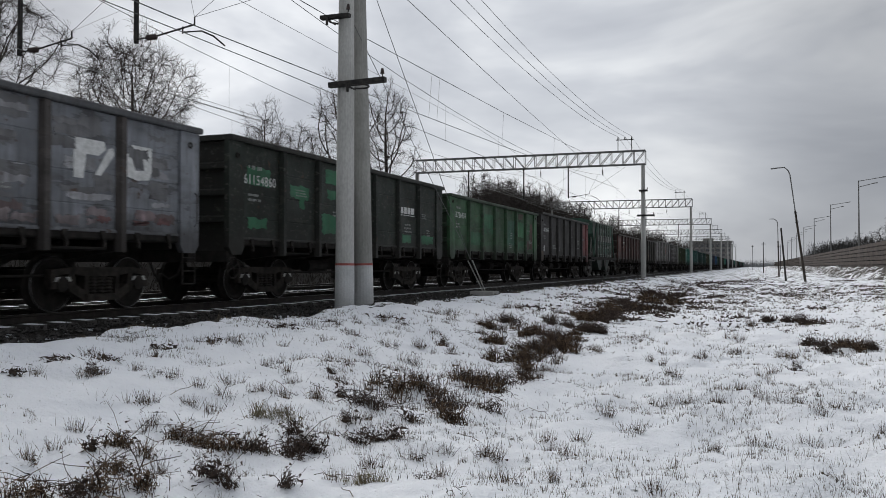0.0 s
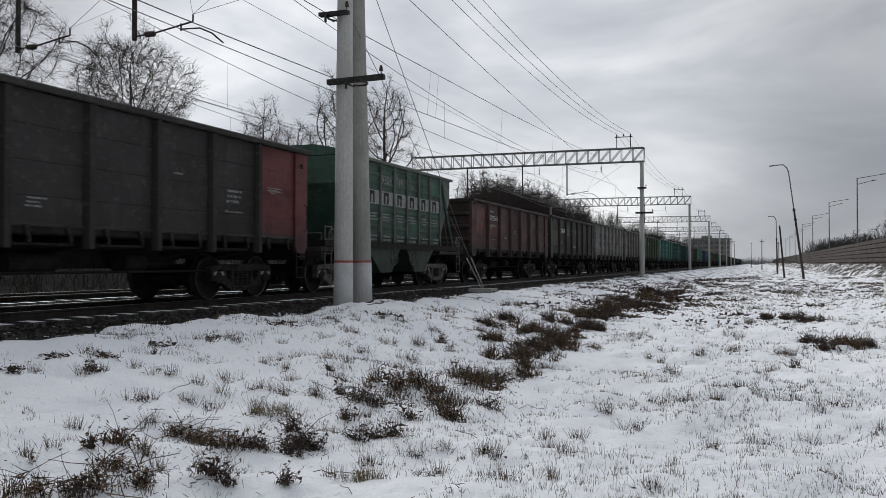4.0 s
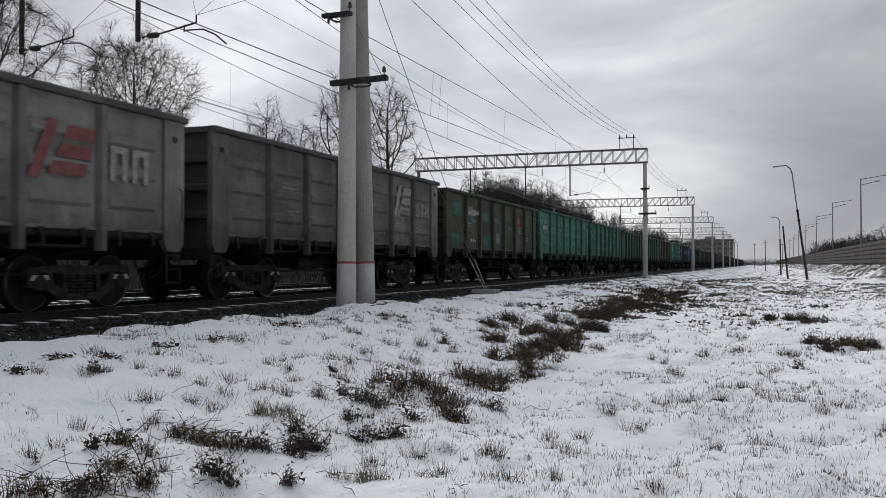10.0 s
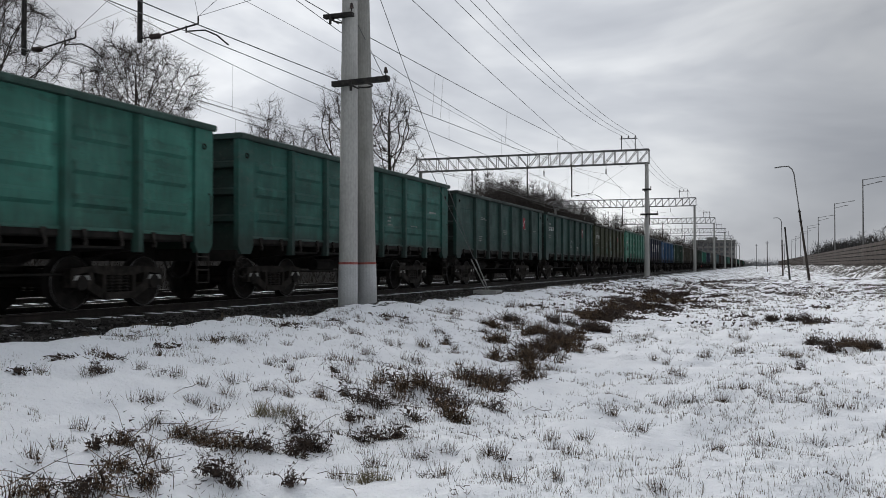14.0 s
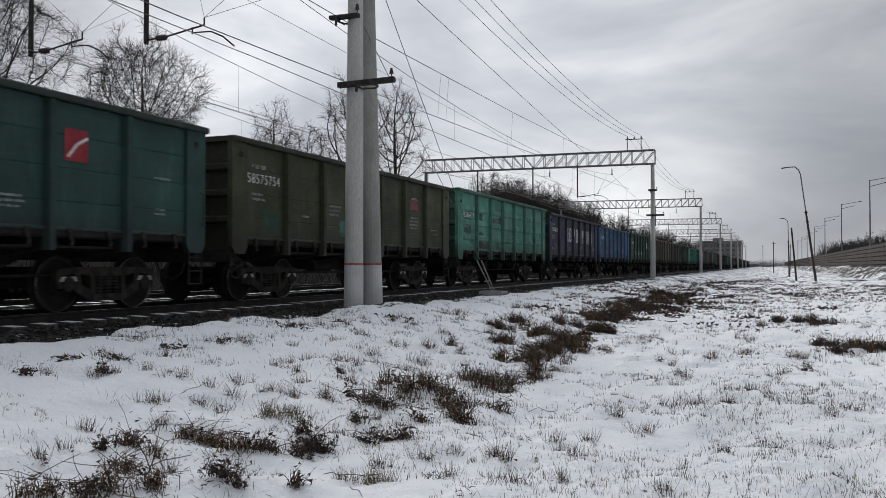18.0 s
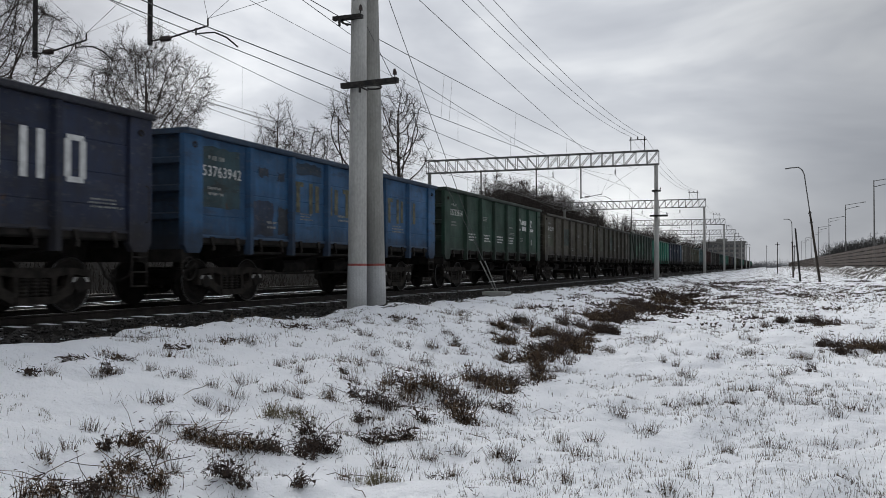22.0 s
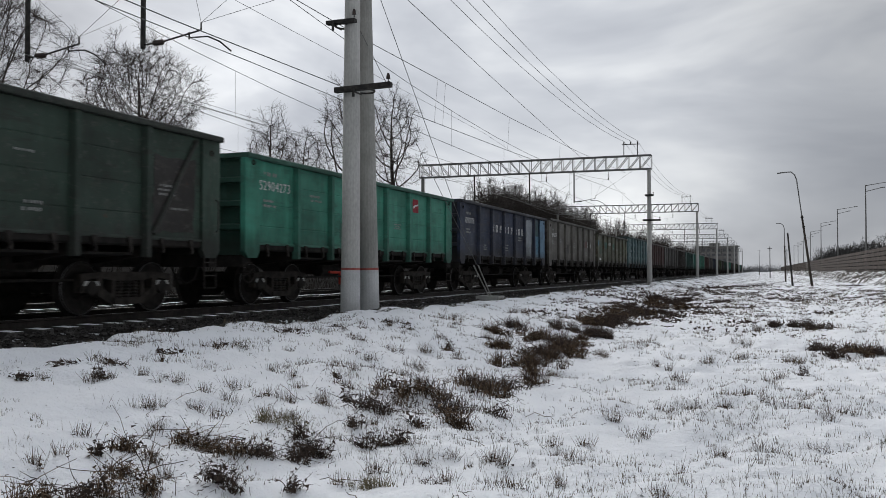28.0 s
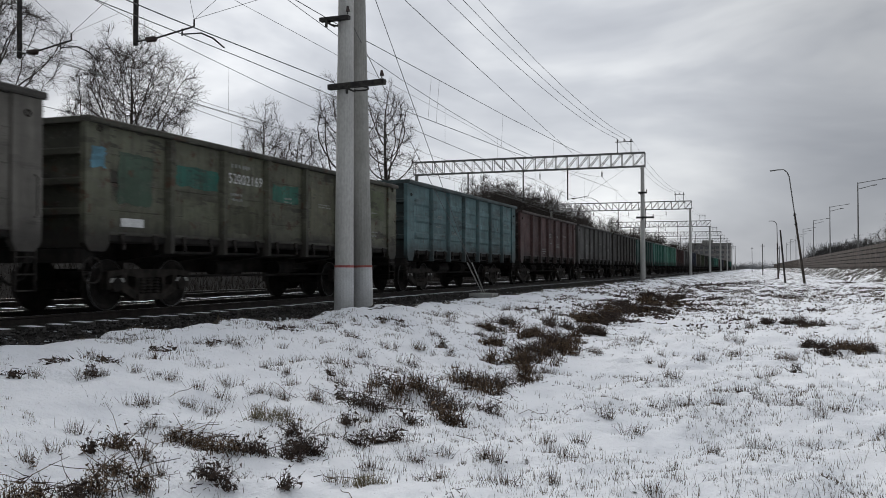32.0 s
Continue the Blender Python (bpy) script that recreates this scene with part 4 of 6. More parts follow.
def build_bogie(wagon, y, full=True, casting=GEAR):
    """A two-axle bogie: bolster, side frames, springs, wheelsets."""
    b = part("bogie", Mesh().soft_box(-1.05, 1.05, -0.2, 0.2, 0.42, 0.72).box(-0.2, 0.2, -0.3, 0.3, 0.70, 0.92), STEEL, wagon)
    b.location = (0, y, 0)
    for sx in (-1, 1):
        x0, x1 = (0.95, 1.10) if sx > 0 else (-1.10, -0.95)
        m = Mesh()
        m.prism([(-1.16, 0.60), (-0.72, 0.66), (-0.36, 0.60), (0.36, 0.60), (0.72, 0.66), (1.16, 0.60), (1.16, 0.72), (0.72, 0.76), (-0.72, 0.76), (-1.16, 0.72)], "x", x0, x1)
        for s in (-1, 1):
            m.prism([(s * 1.17, 0.40), (s * 1.17, 0.66), (s * 1.06, 0.66), (s * 1.06, 0.40)], "x", x0, x1)
            m.prism([(s * 0.78, 0.36), (s * 0.78, 0.66), (s * 0.66, 0.66), (s * 0.62, 0.45)], "x", x0, x1)
            m.prism([(s * 0.78, 0.36), (s * 0.66, 0.48), (s * 0.34, 0.32), (s * 0.34, 0.18), (s * 0.42, 0.18)], "x", x0, x1)
            m.prism([(s * 0.42, 0.30), (s * 0.42, 0.62), (s * 0.33, 0.62), (s * 0.33, 0.30)], "x", x0, x1)
        m.prism([(-0.40, 0.18), (0.40, 0.18), (0.40, 0.30), (-0.40, 0.30)], "x", x0 - 0.03, x1 + 0.03)
        part("side_frame", m, casting, b)
        if not full:
            continue
        sp = Mesh()
        for yy in (-0.2, 0.0, 0.2):
            coil = Mesh().lathe([(0.30 + 0.0285 * i, 0.09 if i % 2 else 0.062) for i in range(11)], 10)
            sp.add([(sx * 1.03 + q, yy + s, p) for p, q, s in coil.v], coil.f)
        part("spring_nest", sp, CAST, b)
        for s in (-1, 1):
            arc = Mesh().prism([(s * 0.925 - 0.19, 0.52), (s * 0.925 - 0.15, 0.60), (s * 0.925 + 0.15, 0.60), (s * 0.925 + 0.19, 0.52), (s * 0.925 + 0.13, 0.52), (s * 0.925 + 0.10, 0.565), (s * 0.925 - 0.10, 0.565), (s * 0.925 - 0.13, 0.52)],
                               "x", sx * 1.0, sx * 1.115)
            part("axle_adapter", arc, BRIGHT, b, "rubbed bright axle adapter")
    for s in (-1, 1):
        half = [(0.0, 0.085), (0.70, 0.085), (0.71, 0.12), (0.735, 0.46), (0.735, 0.51), (0.765, 0.50), (0.768, 0.4785), (0.86, 0.472), (0.862, 0.41),
                (0.825, 0.36), (0.80, 0.2), (0.86, 0.14), (0.90, 0.085), (0.95, 0.085), (0.952, 0.13), (1.115, 0.13), (1.12, 0.1)]
        m = Mesh().lathe([(-x, r) for x, r in half[:0:-1]] + half, 26)
        w = part("wheelset", m, STEEL, b)
        w.location = (0, s * 0.925, 0.4785)
        if not full:
            continue
        rim = Mesh()
        for sx in (-1, 1):
            if sx > 0:
                rim.ring((sx * 0.862, 0, 0), 0.455, 0.009, n=28)
        part("tread_edge", rim, RAILHEAD, b, "polished wheel edge").location = (0, s * 0.925, 0.4785)
    return b


def hatch_latch(sx, y):
    """A bent hook that hangs from its bracket below the side sheet."""
    x = sx * 1.47
    o = [(y - 0.055, 1.37), (y + 0.055, 1.37), (y + 0.05, 1.28), (y + 0.035, 1.24), (y + 0.075, 1.16), (y + 0.05, 1.09), (y + 0.015, 1.11), (y + 0.03, 1.16), (y - 0.015, 1.24), (y - 0.045, 1.29)]
    return Mesh().prism(o, "x", x, x + sx * 0.055)


def pressed_sheet(m, sx, a, b, ribs):
    """A side sheet with long raised pressings in it, as one skin."""
    ys = [a, a + 0.17, a + 0.24, b - 0.24, b - 0.17, b]
    zs = [1.36] + [z + d for z in ribs for d in (-0.12, -0.06, 0.06, 0.12)] + [3.38]
    rows = []
    for j, z in enumerate(zs):
        for i, y in enumerate(ys):
            proud = 0.05 if i in (2, 3) and j % 4 in (2, 3) and 0 < j < len(zs) - 1 else 0.0
            rows.append((sx * (PANEL_X + proud), y, z))
    n = len(ys)
    faces = [(j * n + i, j * n + i + 1, j * n + n + i + 1, j * n + n + i) for j in range(len(zs) - 1) for i in range(n - 1)]
    back = len(rows)
    rows += [(sx * (PANEL_X - 0.03), y, z) for y, z in ((a, 1.36), (b, 1.36), (b, 3.38), (a, 3.38))]
    top = (len(zs) - 1) * n
    rim = [list(range(n)), [i * n + n - 1 for i in range(len(zs))], list(range(top + n - 1, top - 1, -1)), [i * n for i in range(len(zs) - 1, -1, -1)]]
    for q, edge in enumerate(rim):
        faces.append(tuple(edge) + (back + (q + 1) % 4, back + q))
    faces.append((back, back + 1, back + 2, back + 3))
    m.add(rows, faces)


def gondola(kind, full):
    """An open-top high-sided wagon; kind is the pressing of its sides, full adds the small parts. Its base is on the rail heads."""
    w = thing("gondola_wagon", "open-top steel gondola wagon", "wagon", "wagons of the freight train")
    bays = [-HALF + 0.57] + POSTS + [HALF - 0.57]
    for sx in (1, -1):
        for a, b in zip(bays, bays[1:]):
            m = Mesh()
            xa, xb = sorted((sx * (PANEL_X - 0.03), sx * PANEL_X))
            if kind == "ribbed" and full:
                pressed_sheet(m, sx, a, b, (1.82, 2.34, 2.86))
            else:
                edges = [1.36, 1.80, 2.33, 2.86, 3.38]
                o = [(sx * (PANEL_X - 0.03), 1.36)]
                for z0, z1 in zip(edges, edges[1:]):
                    o += [(sx * (PANEL_X - 0.010), z0), (sx * PANEL_X, z0 + 0.014), (sx * (PANEL_X + 0.004), z1 - 0.022), (sx * (PANEL_X - 0.010), z1 - 0.004)]
                m.prism(o + [(sx * (PANEL_X - 0.03), 3.38)], "y", a, b)
            part("side_panel", m, PAINT, w)
        for y in POSTS:
            m = Mesh().prism([(sx * (PANEL_X - 0.02), y - 0.095), (sx * 1.49, y - 0.09), (sx * 1.575, y - 0.06), (sx * 1.575, y + 0.06), (sx * 1.49, y + 0.09), (sx * (PANEL_X - 0.02), y + 0.095)], "z", 1.02, 3.36)
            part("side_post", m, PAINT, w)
        for s in (-1, 1):
            ya, yb = s * HALF, s * (HALF - 0.57)
            m = Mesh().prism([(ya, 1.18), (ya, 3.38), (yb, 3.38), (yb, 1.18), (yb - s * -0.10, 1.03), (ya - s * 0.12, 1.03)] if s > 0 else
                             [(ya, 1.18), (ya, 3.38), (yb, 3.38), (yb, 1.18), (yb - 0.10, 1.03), (ya + 0.12, 1.03)], "x", sx * 1.40, sx * 1.52)
            part("corner_plate", m, PAINT, w)
        rail = Mesh().prism([(sx * 1.40, 3.37), (sx * 1.595, 3.37), (sx * 1.61, 3.40), (sx * 1.61, 3.46), (sx * 1.585, 3.485), (sx * 1.40, 3.485)], "y", -HALF - 0.01, HALF + 0.01)
        part("top_rail", rail, PAINT, w)
        sill = Mesh().prism([(sx * 1.30, 1.22), (sx * 1.44, 1.22), (sx * 1.475, 1.25), (sx * 1.475, 1.36), (sx * 1.30, 1.36)], "y", -HALF + 0.5, HALF - 0.5)
        part("lower_sill", sill, STEEL, w)
        if full:
            lip = Mesh().prism([(sx * 1.44, 1.345), (sx * 1.497, 1.345), (sx * 1.497, 1.365), (sx * 1.475, 1.405), (sx * 1.455, 1.405)], "y", -HALF + 0.56, HALF - 0.56)
            part("side_lip", lip, PAINT, w)
            for s in (-1, 1):
                part("roping_eye", Mesh().ring((sx * 1.535, s * (HALF - 0.3), 3.12), 0.05, 0.014, "x", 10), GEAR, w)
            for i in range(14):
                y = -5.6 + 0.86 * i
                if min(abs(y - p) for p in POSTS) > 0.15:
                    part("hatch_latch", hatch_latch(sx, y), CAST, w)
        lad = Mesh()
        for yy in (0, 0.38):
            lad.rod((sx * 1.5, HALF - 0.10 - yy, 0.42), (sx * 1.5, HALF - 0.10 - yy, 1.2), 0.017, n=6)
        for z in (0.43, 0.68, 0.94):
            lad.rod((sx * 1.5, HALF - 0.10, z), (sx * 1.5, HALF - 0.48, z), 0.015, n=6)
        part("step_ladder", lad, CAST, w)
        if full:
            grab = Mesh().path([(sx * 1.53, HALF - 0.15, 1.55), (sx * 1.59, HALF - 0.15, 1.6), (sx * 1.59, HALF - 0.15, 2.15), (sx * 1.53, HALF - 0.15, 2.2)], 0.012)
            part("grab_iron", grab, CAST, w)
    for s in (-1, 1):
        m = Mesh()
        ya, yb = sorted((s * (HALF - 0.16), s * (HALF - 0.12)))
        prof = [(s * (HALF - 0.16), 1.1), (s * (HALF - 0.12), 1.1)]
        for z in (1.75, 2.30, 2.85):
            prof += [(s * (HALF - 0.12), z - 0.09), (s * (HALF - 0.01), z - 0.05), (s * (HALF - 0.01), z + 0.05), (s * (HALF - 0.12), z + 0.09)]
        prof += [(s * (HALF - 0.12), 3.372), (s * (HALF + 0.012), 3.372), (s * (HALF + 0.012), 3.48), (s * (HALF - 0.16), 3.48)]
        m.prism(prof, "x", -1.395, 1.395)
        part("end_wall", m, PAINT, w)
        head = Mesh().box(-1.45, 1.45, *sorted((s * (HALF - 0.25), s * (HALF - 0.02))), 0.86, 1.1)
        part("headstock", head, STEEL, w)
        cp = Mesh().soft_box(-0.13, 0.13, *sorted((s * (HALF - 0.02), s * (HALF + 0.36))), 0.95, 1.17).soft_box(-0.22, 0.24, *sorted((s * (HALF + 0.30), s * (HALF + 0.53))), 0.88, 1.22)
        part("coupler", cp, STEEL, w)
        hose = Mesh().path([(0.35, s * (HALF - 0.05), 0.95), (0.36, s * (HALF + 0.15), 0.6), (0.3, s * (HALF + 0.35), 0.5), (0.2, s * (HALF + 0.5), 0.62)], 0.025)
        part("brake_hose", hose, STEEL, w)
    floor = Mesh().box(-1.43, 1.43, -HALF + 0.16, HALF - 0.16, 1.24, 1.30).box(-0.3, 0.3, -HALF + 0.2, HALF - 0.2, 0.88, 1.24).prism([(-3.2, 0.9), (3.2, 0.9), (2.7, 0.68), (-2.7, 0.68)], "x", -0.28, 0.28)
    for y in POSTS:
        floor.prism([(-1.42, 1.04), (-0.3, 0.9), (0.3, 0.9), (1.42, 1.04), (1.42, 1.24), (-1.42, 1.24)], "y", y - 0.07, y + 0.07)
    for i, y in enumerate((-3.44, -1.72, 0.0, 1.72, 3.44)):
        if full:
            floor.prism([(-1.40, 1.06), (-0.3, 1.0), (0.3, 1.0), (1.40, 1.06), (1.40, 1.1), (-1.40, 1.1)], "y", y - 0.62, y + 0.62)
    part("underframe", floor, STEEL, w)
    part("air_reservoir", Mesh().rod((0.75, -1.9, 0.78), (0.75, -0.9, 0.78), 0.16, n=14), STEEL, w)
    part("brake_cylinder", Mesh().rod((0.6, 0.9, 0.78), (0.6, 1.5, 0.78), 0.19, n=14).rod((0.6, 1.5, 0.78), (0.6, 2.6, 0.78), 0.03, n=6), STEEL, w)
    part("brake_rod", Mesh().rod((0.95, -3.3, 0.62), (0.95, 3.3, 0.62), 0.025, n=6), STEEL, w)
    wheel = Mesh().ring((1.47, -HALF + 0.22, 0.74), 0.22, 0.018)
    for i in range(4):
        a = 0.4 + 6.28319 * i / 4
        wheel.rod((1.47, -HALF + 0.22, 0.74), (1.47, -HALF + 0.22 + 0.22 * math.cos(a), 0.74 + 0.22 * math.sin(a)), 0.013, n=5)
    wheel.rod((1.2, -HALF + 0.22, 0.74), (1.5, -HALF + 0.22, 0.74), 0.025, n=6)
    part("brake_wheel", wheel, CAST, w)
    for y in (-4.325, 4.325):
        build_bogie(w, y, full)
    return w


def hopper():
    """A covered hopper wagon with sloped ends and discharge chutes."""
    w = thing("hopper_wagon", "weathered green covered hopper wagon with a white band", "wagon", "wagons of the freight train")
    painted = []
    for sx in (1, -1):
        ys = [-3.05 + 6.1 * i / 6 for i in range(7)]
        for a, b in zip(ys, ys[1:]):
            o = [(sx * 1.46, 1.40)]
            for i in range(9):  # waves of the corrugated sheet
                z0 = 1.40 + 0.2555 * i
                o += [(sx * 1.495, z0), (sx * 1.495, z0 + 0.11), (sx * 1.522, z0 + 0.15), (sx * 1.522, z0 + 0.225)]
            m = Mesh().prism(o + [(sx * 1.495, 3.70), (sx * 1.46, 3.70)], "y", a, b)
            painted.append(part("side_panel", m, PAINT, w))
        for y in ys:
            painted.append(part("side_post", Mesh().box(*sorted((sx * 1.49, sx * 1.58)), y - 0.04, y + 0.04, 1.38, 3.72), PAINT, w))
        painted.append(part("top_rail", Mesh().box(*sorted((sx * 1.40, sx * 1.59)), -4.27, 4.27, 3.70, 3.78), PAINT, w))
        part("lower_sill", Mesh().box(*sorted((sx * 1.35, sx * 1.56)), -5.5, 5.5, 1.22, 1.38), STEEL, w)
        for s in (-1, 1):
            painted.append(part("end_cheek", Mesh().prism([(s * 3.06, 1.42), (s * 4.25, 3.0), (s * 4.25, 3.70), (s * 3.06, 3.70)], "x", *sorted((sx * 1.42, sx * 1.47))), PAINT, w))
            painted.append(part("end_strut", Mesh().rod((sx * 1.52, s * 3.2, 3.68), (sx * 1.52, s * 4.5, 1.2), 0.06, n=6), PAINT, w))
        for y in (-0.75, 0.75):
            hw = Mesh().ring((sx * 1.45, y, 0.98), 0.26, 0.018).rod((sx * 1.1, y, 0.98), (sx * 1.47, y, 0.98), 0.025, n=6)
            for i in range(4):
                a = 6.28319 * i / 4 + 0.3
                hw.rod((sx * 1.45, y, 0.98), (sx * 1.45, y + 0.26 * math.cos(a), 0.98 + 0.26 * math.sin(a)), 0.013, n=5)
            part("discharge_wheel", hw, DUSTY, w)
        band = Mesh()
        for a, b in zip(ys, ys[1:]):
            band.box(*sorted((sx * 1.5225, sx * 1.529)), a + 0.045, b - 0.045, 2.50, 2.90)
        part("white_band", band, LETTER_GREY, w, "dirty white painted band")
        for i in range(6):
            y = -2.75 + 1.017 * i
            part("letter_block", Mesh().prism([(y, 2.53), (y + 0.11, 2.53), (y + 0.11, 2.77), (y + 0.24, 2.77), (y + 0.24, 2.53), (y + 0.35, 2.53), (y + 0.35, 2.87), (y, 2.87)], "x", *sorted((sx * 1.5295, sx * 1.534))), GEAR, w, "dark letter-like shape")
    for s in (-1, 1):
        m = Mesh().prism([(s * 3.00, 1.42), (s * 3.06, 1.36), (s * 4.25, 2.96), (s * 4.25, 3.7), (s * 4.2, 3.7), (s * 4.2, 3.0)], "x", -1.45, 1.45)
        painted.append(part("slope_sheet", m, PAINT, w))
        painted.append(part("platform", Mesh().box(-1.45, 1.45, *sorted((s * 3.3, s * 5.50)), 1.10, 1.2), PAINT, w))
        part("headstock", Mesh().box(-1.45, 1.45, *sorted((s * 5.28, s * 5.5)), 0.86, 1.1), CAST, w)
        cp = Mesh().soft_box(-0.13, 0.13, *sorted((s * 5.5, s * 5.85)), 0.95, 1.17).soft_box(-0.22, 0.24, *sorted((s * 5.8, s * 6.02)), 0.88, 1.22)
        part("coupler", cp, STEEL, w)
        rail = Mesh().path([(-1.4, s * 5.4, 1.2), (-1.4, s * 5.4, 1.55), (1.4, s * 5.4, 1.55), (1.4, s * 5.4, 1.2)], 0.02)
        part("end_rail", rail, DUSTY, w)
        for sx in (-1, 1):
            lad = Mesh()
            for yy in (5.0, 5.36):
                lad.rod((sx * 1.48, s * yy, 0.45), (sx * 1.48, s * yy, 1.75), 0.018, n=6)
            for z in (0.47, 0.75, 1.03, 1.4, 1.72):
                lad.rod((sx * 1.48, s * 5.0, z), (sx * 1.48, s * 5.36, z), 0.016, n=6)
            part("corner_ladder", lad, DUSTY, w)
            part("platform_ring", Mesh().ring((sx * 1.5, s * 5.0, 1.5), 0.17, 0.018), DUSTY, w)
            brace = Mesh().rod((sx * 1.3, s * 3.4, 1.2), (sx * 1.3, s * 4.1, 2.7), 0.04, n=6).rod((sx * 1.3, s * 4.6, 1.2), (sx * 1.3, s * 4.0, 2.6), 0.04, n=6)
            painted.append(part("platform_brace", brace, PAINT, w))
        chute = Mesh().prism([(s * 0.12, 1.38), (s * 2.9, 1.38), (s * 1.75, 0.5), (s * 0.95, 0.5)], "x", -1.44, 1.44)
        painted.append(part("chute", chute, PAINT, w))
    roof = Mesh().prism([(-1.45, 3.72), (1.45, 3.72), (1.2, 3.9), (0.6, 4.02), (-0.6, 4.02), (-1.2, 3.9)], "y", -4.25, 4.25)
    painted.append(part("roof", roof, PAINT, w))
    part("underframe", Mesh().box(-0.3, 0.3, -5.3, 5.3, 0.88, 1.22), STEEL, w)
    part("floor_sheet", Mesh().box(-1.4, 1.4, -3.6, 3.6, 1.21, 1.41), STEEL, w)
    for y in (-3.89, 3.89):
        build_bogie(w, y, True, DUSTY)
    for ob in painted:
        if ob.name.startswith(("side_post", "top_rail", "end_cheek", "platform")):
            ob.color = (0.12, 0.135, 0.12, 0.5)
        else:
            ob.color = (0.042, 0.10, 0.072, 0.55)
    return w


# colour (with how worn, last), the side pressing, the running number, a label
TEAL, DTEAL, MINT = (0.045, 0.20, 0.155, 0.25), (0.014, 0.062, 0.052, 0.15), (0.075, 0.27, 0.195, 0.4)
OLIVE, GREEN, DGREEN = (0.038, 0.055, 0.018, 0.28), (0.035, 0.105, 0.045, 0.6), (0.014, 0.058, 0.036, 0.12)
GREY, LGREY, BROWN = (0.09, 0.088, 0.083, 0.35), (0.24, 0.235, 0.225, 0.25), (0.062, 0.021, 0.017, 0.6)
TAUPE, BLACK, NAVY = (0.082, 0.073, 0.05, 0.6), (0.022, 0.0175, 0.0135, 0.6), (0.016, 0.026, 0.06, 0.5)
BLUE, PALE = (0.03, 0.115, 0.25, 0.35), (0.23, 0.245, 0.27, 0.6)
TRAIN = [
    (PALE, "plank", "", "faded pale grey gondola wagon with white emblem shapes and rust below"),
    ((0.011, 0.021, 0.014, 0.6), "plank", "61154860", "dark green soot-stained gondola wagon with green repaint patches"),
    (GREEN, "plank", "55726434", "weathered green gondola wagon with rust along one end"),
    ((0.024, 0.022, 0.022, 0.5), "plank", "60815669", "sooty near-black gondola wagon with one dull red bay"),
    None,
    (BROWN, "plank", "52195513", "rust-brown gondola wagon with white stencilled number"),
    (BLACK, "plank", "", "very dirty black-brown gondola wagon"),
    (LGREY, "ribbed", "", "clean light grey gondola wagon with pressed ribs"),
    ((0.15, 0.145, 0.14, 0.35), "ribbed", "", "grey gondola wagon with faded white emblem"),
    (OLIVE, "plank", "58430844", "olive green gondola wagon with white stencils"),
    (TEAL, "ribbed", "5637915", "teal green gondola wagon with pressed ribs"),
    ((0.03, 0.14, 0.115, 0.35), "ribbed", "", "teal green gondola wagon with faint stencils"),
    (DTEAL, "plank", "", "dark teal gondola wagon with a red square emblem"),
    (DTEAL, "plank", "56016058", "dark teal gondola wagon with white number and red emblem"),
    ((0.045, 0.055, 0.02, 0.4), "plank", "58575754", "olive gondola wagon with white stencilled number"),
    (MINT, "ribbed", "56366117", "mint green gondola wagon with worn stencils"),
    (NAVY, "plank", "55650832", "dirty navy blue gondola wagon with large white letter shapes"),
    (BLUE, "plank", "53763942", "bright blue gondola wagon with worn yellowish letter shapes"),
    (DGREEN, "plank", "62732854", "clean dark green gondola wagon with white stencils and emblems"),
    (TAUPE, "plank", "56112618", "brown-grey dusty gondola wagon"),
    ((0.055, 0.05, 0.034, 0.5), "plank", "", "brown-grey dusty gondola wagon with faint stencils"),
    ((0.030, 0.060, 0.043, 0.45), "plank", "", "dark green gondola wagon darkened by soot at one end"),
    ((0.045, 0.25, 0.175, 0.25), "plank", "52904273", "mint green gondola wagon with a bright red brake tank"),
    ((0.022, 0.034, 0.07, 0.55), "plank", "5292075", "navy gondola wagon with pale and light blue repaint patches"),
    ((0.15, 0.142, 0.125, 0.4), "plank", "64042039", "dusty grey gondola wagon with white number"),
    ((0.135, 0.14, 0.095, 0.85), "plank", "52002169", "weathered olive gondola wagon with teal patches and rust"),
    ((0.105, 0.19, 0.20, 0.6), "ribbed", "", "worn blue-grey ribbed gondola wagon"),
    ((0.075, 0.032, 0.030, 0.5), "plank", "", "dull maroon weathered gondola wagon"),
    (GREY, "plank", "", "dull grey weathered gondola wagon"),
    (BLACK, "plank", "", "sooty dark gondola wagon"),
]
rng = random.Random(11)
more = [TEAL, GREY, OLIVE, DTEAL, BROWN, TAUPE, DGREEN, MINT, NAVY, BLACK]
for i in range(24):
    TRAIN.append((more[(i * 7 + 3) % 10], "plank", "", "weathered gondola wagon far along the train"))

PROTO = {}
for kind, full in (("plank", True), ("ribbed", True), ("far", False)):
    PROTO[kind] = gondola(kind, full)
USED = set()
WAGONS = []
PAINTED = ("side_panel", "side_post", "corner_plate", "top_rail", "end_wall", "side_lip")
# the body's top over the rail, where a wagon is of a lower or higher build than the usual 3.485
BODY_TOP = {1: 3.54, 2: 3.39, 3: 3.54, 5: 3.31, 6: 3.38, 7: 3.58, 17: 3.42, 19: 3.40, 20: 3.40, 22: 3.31, 23: 3.40, 25: 3.30}


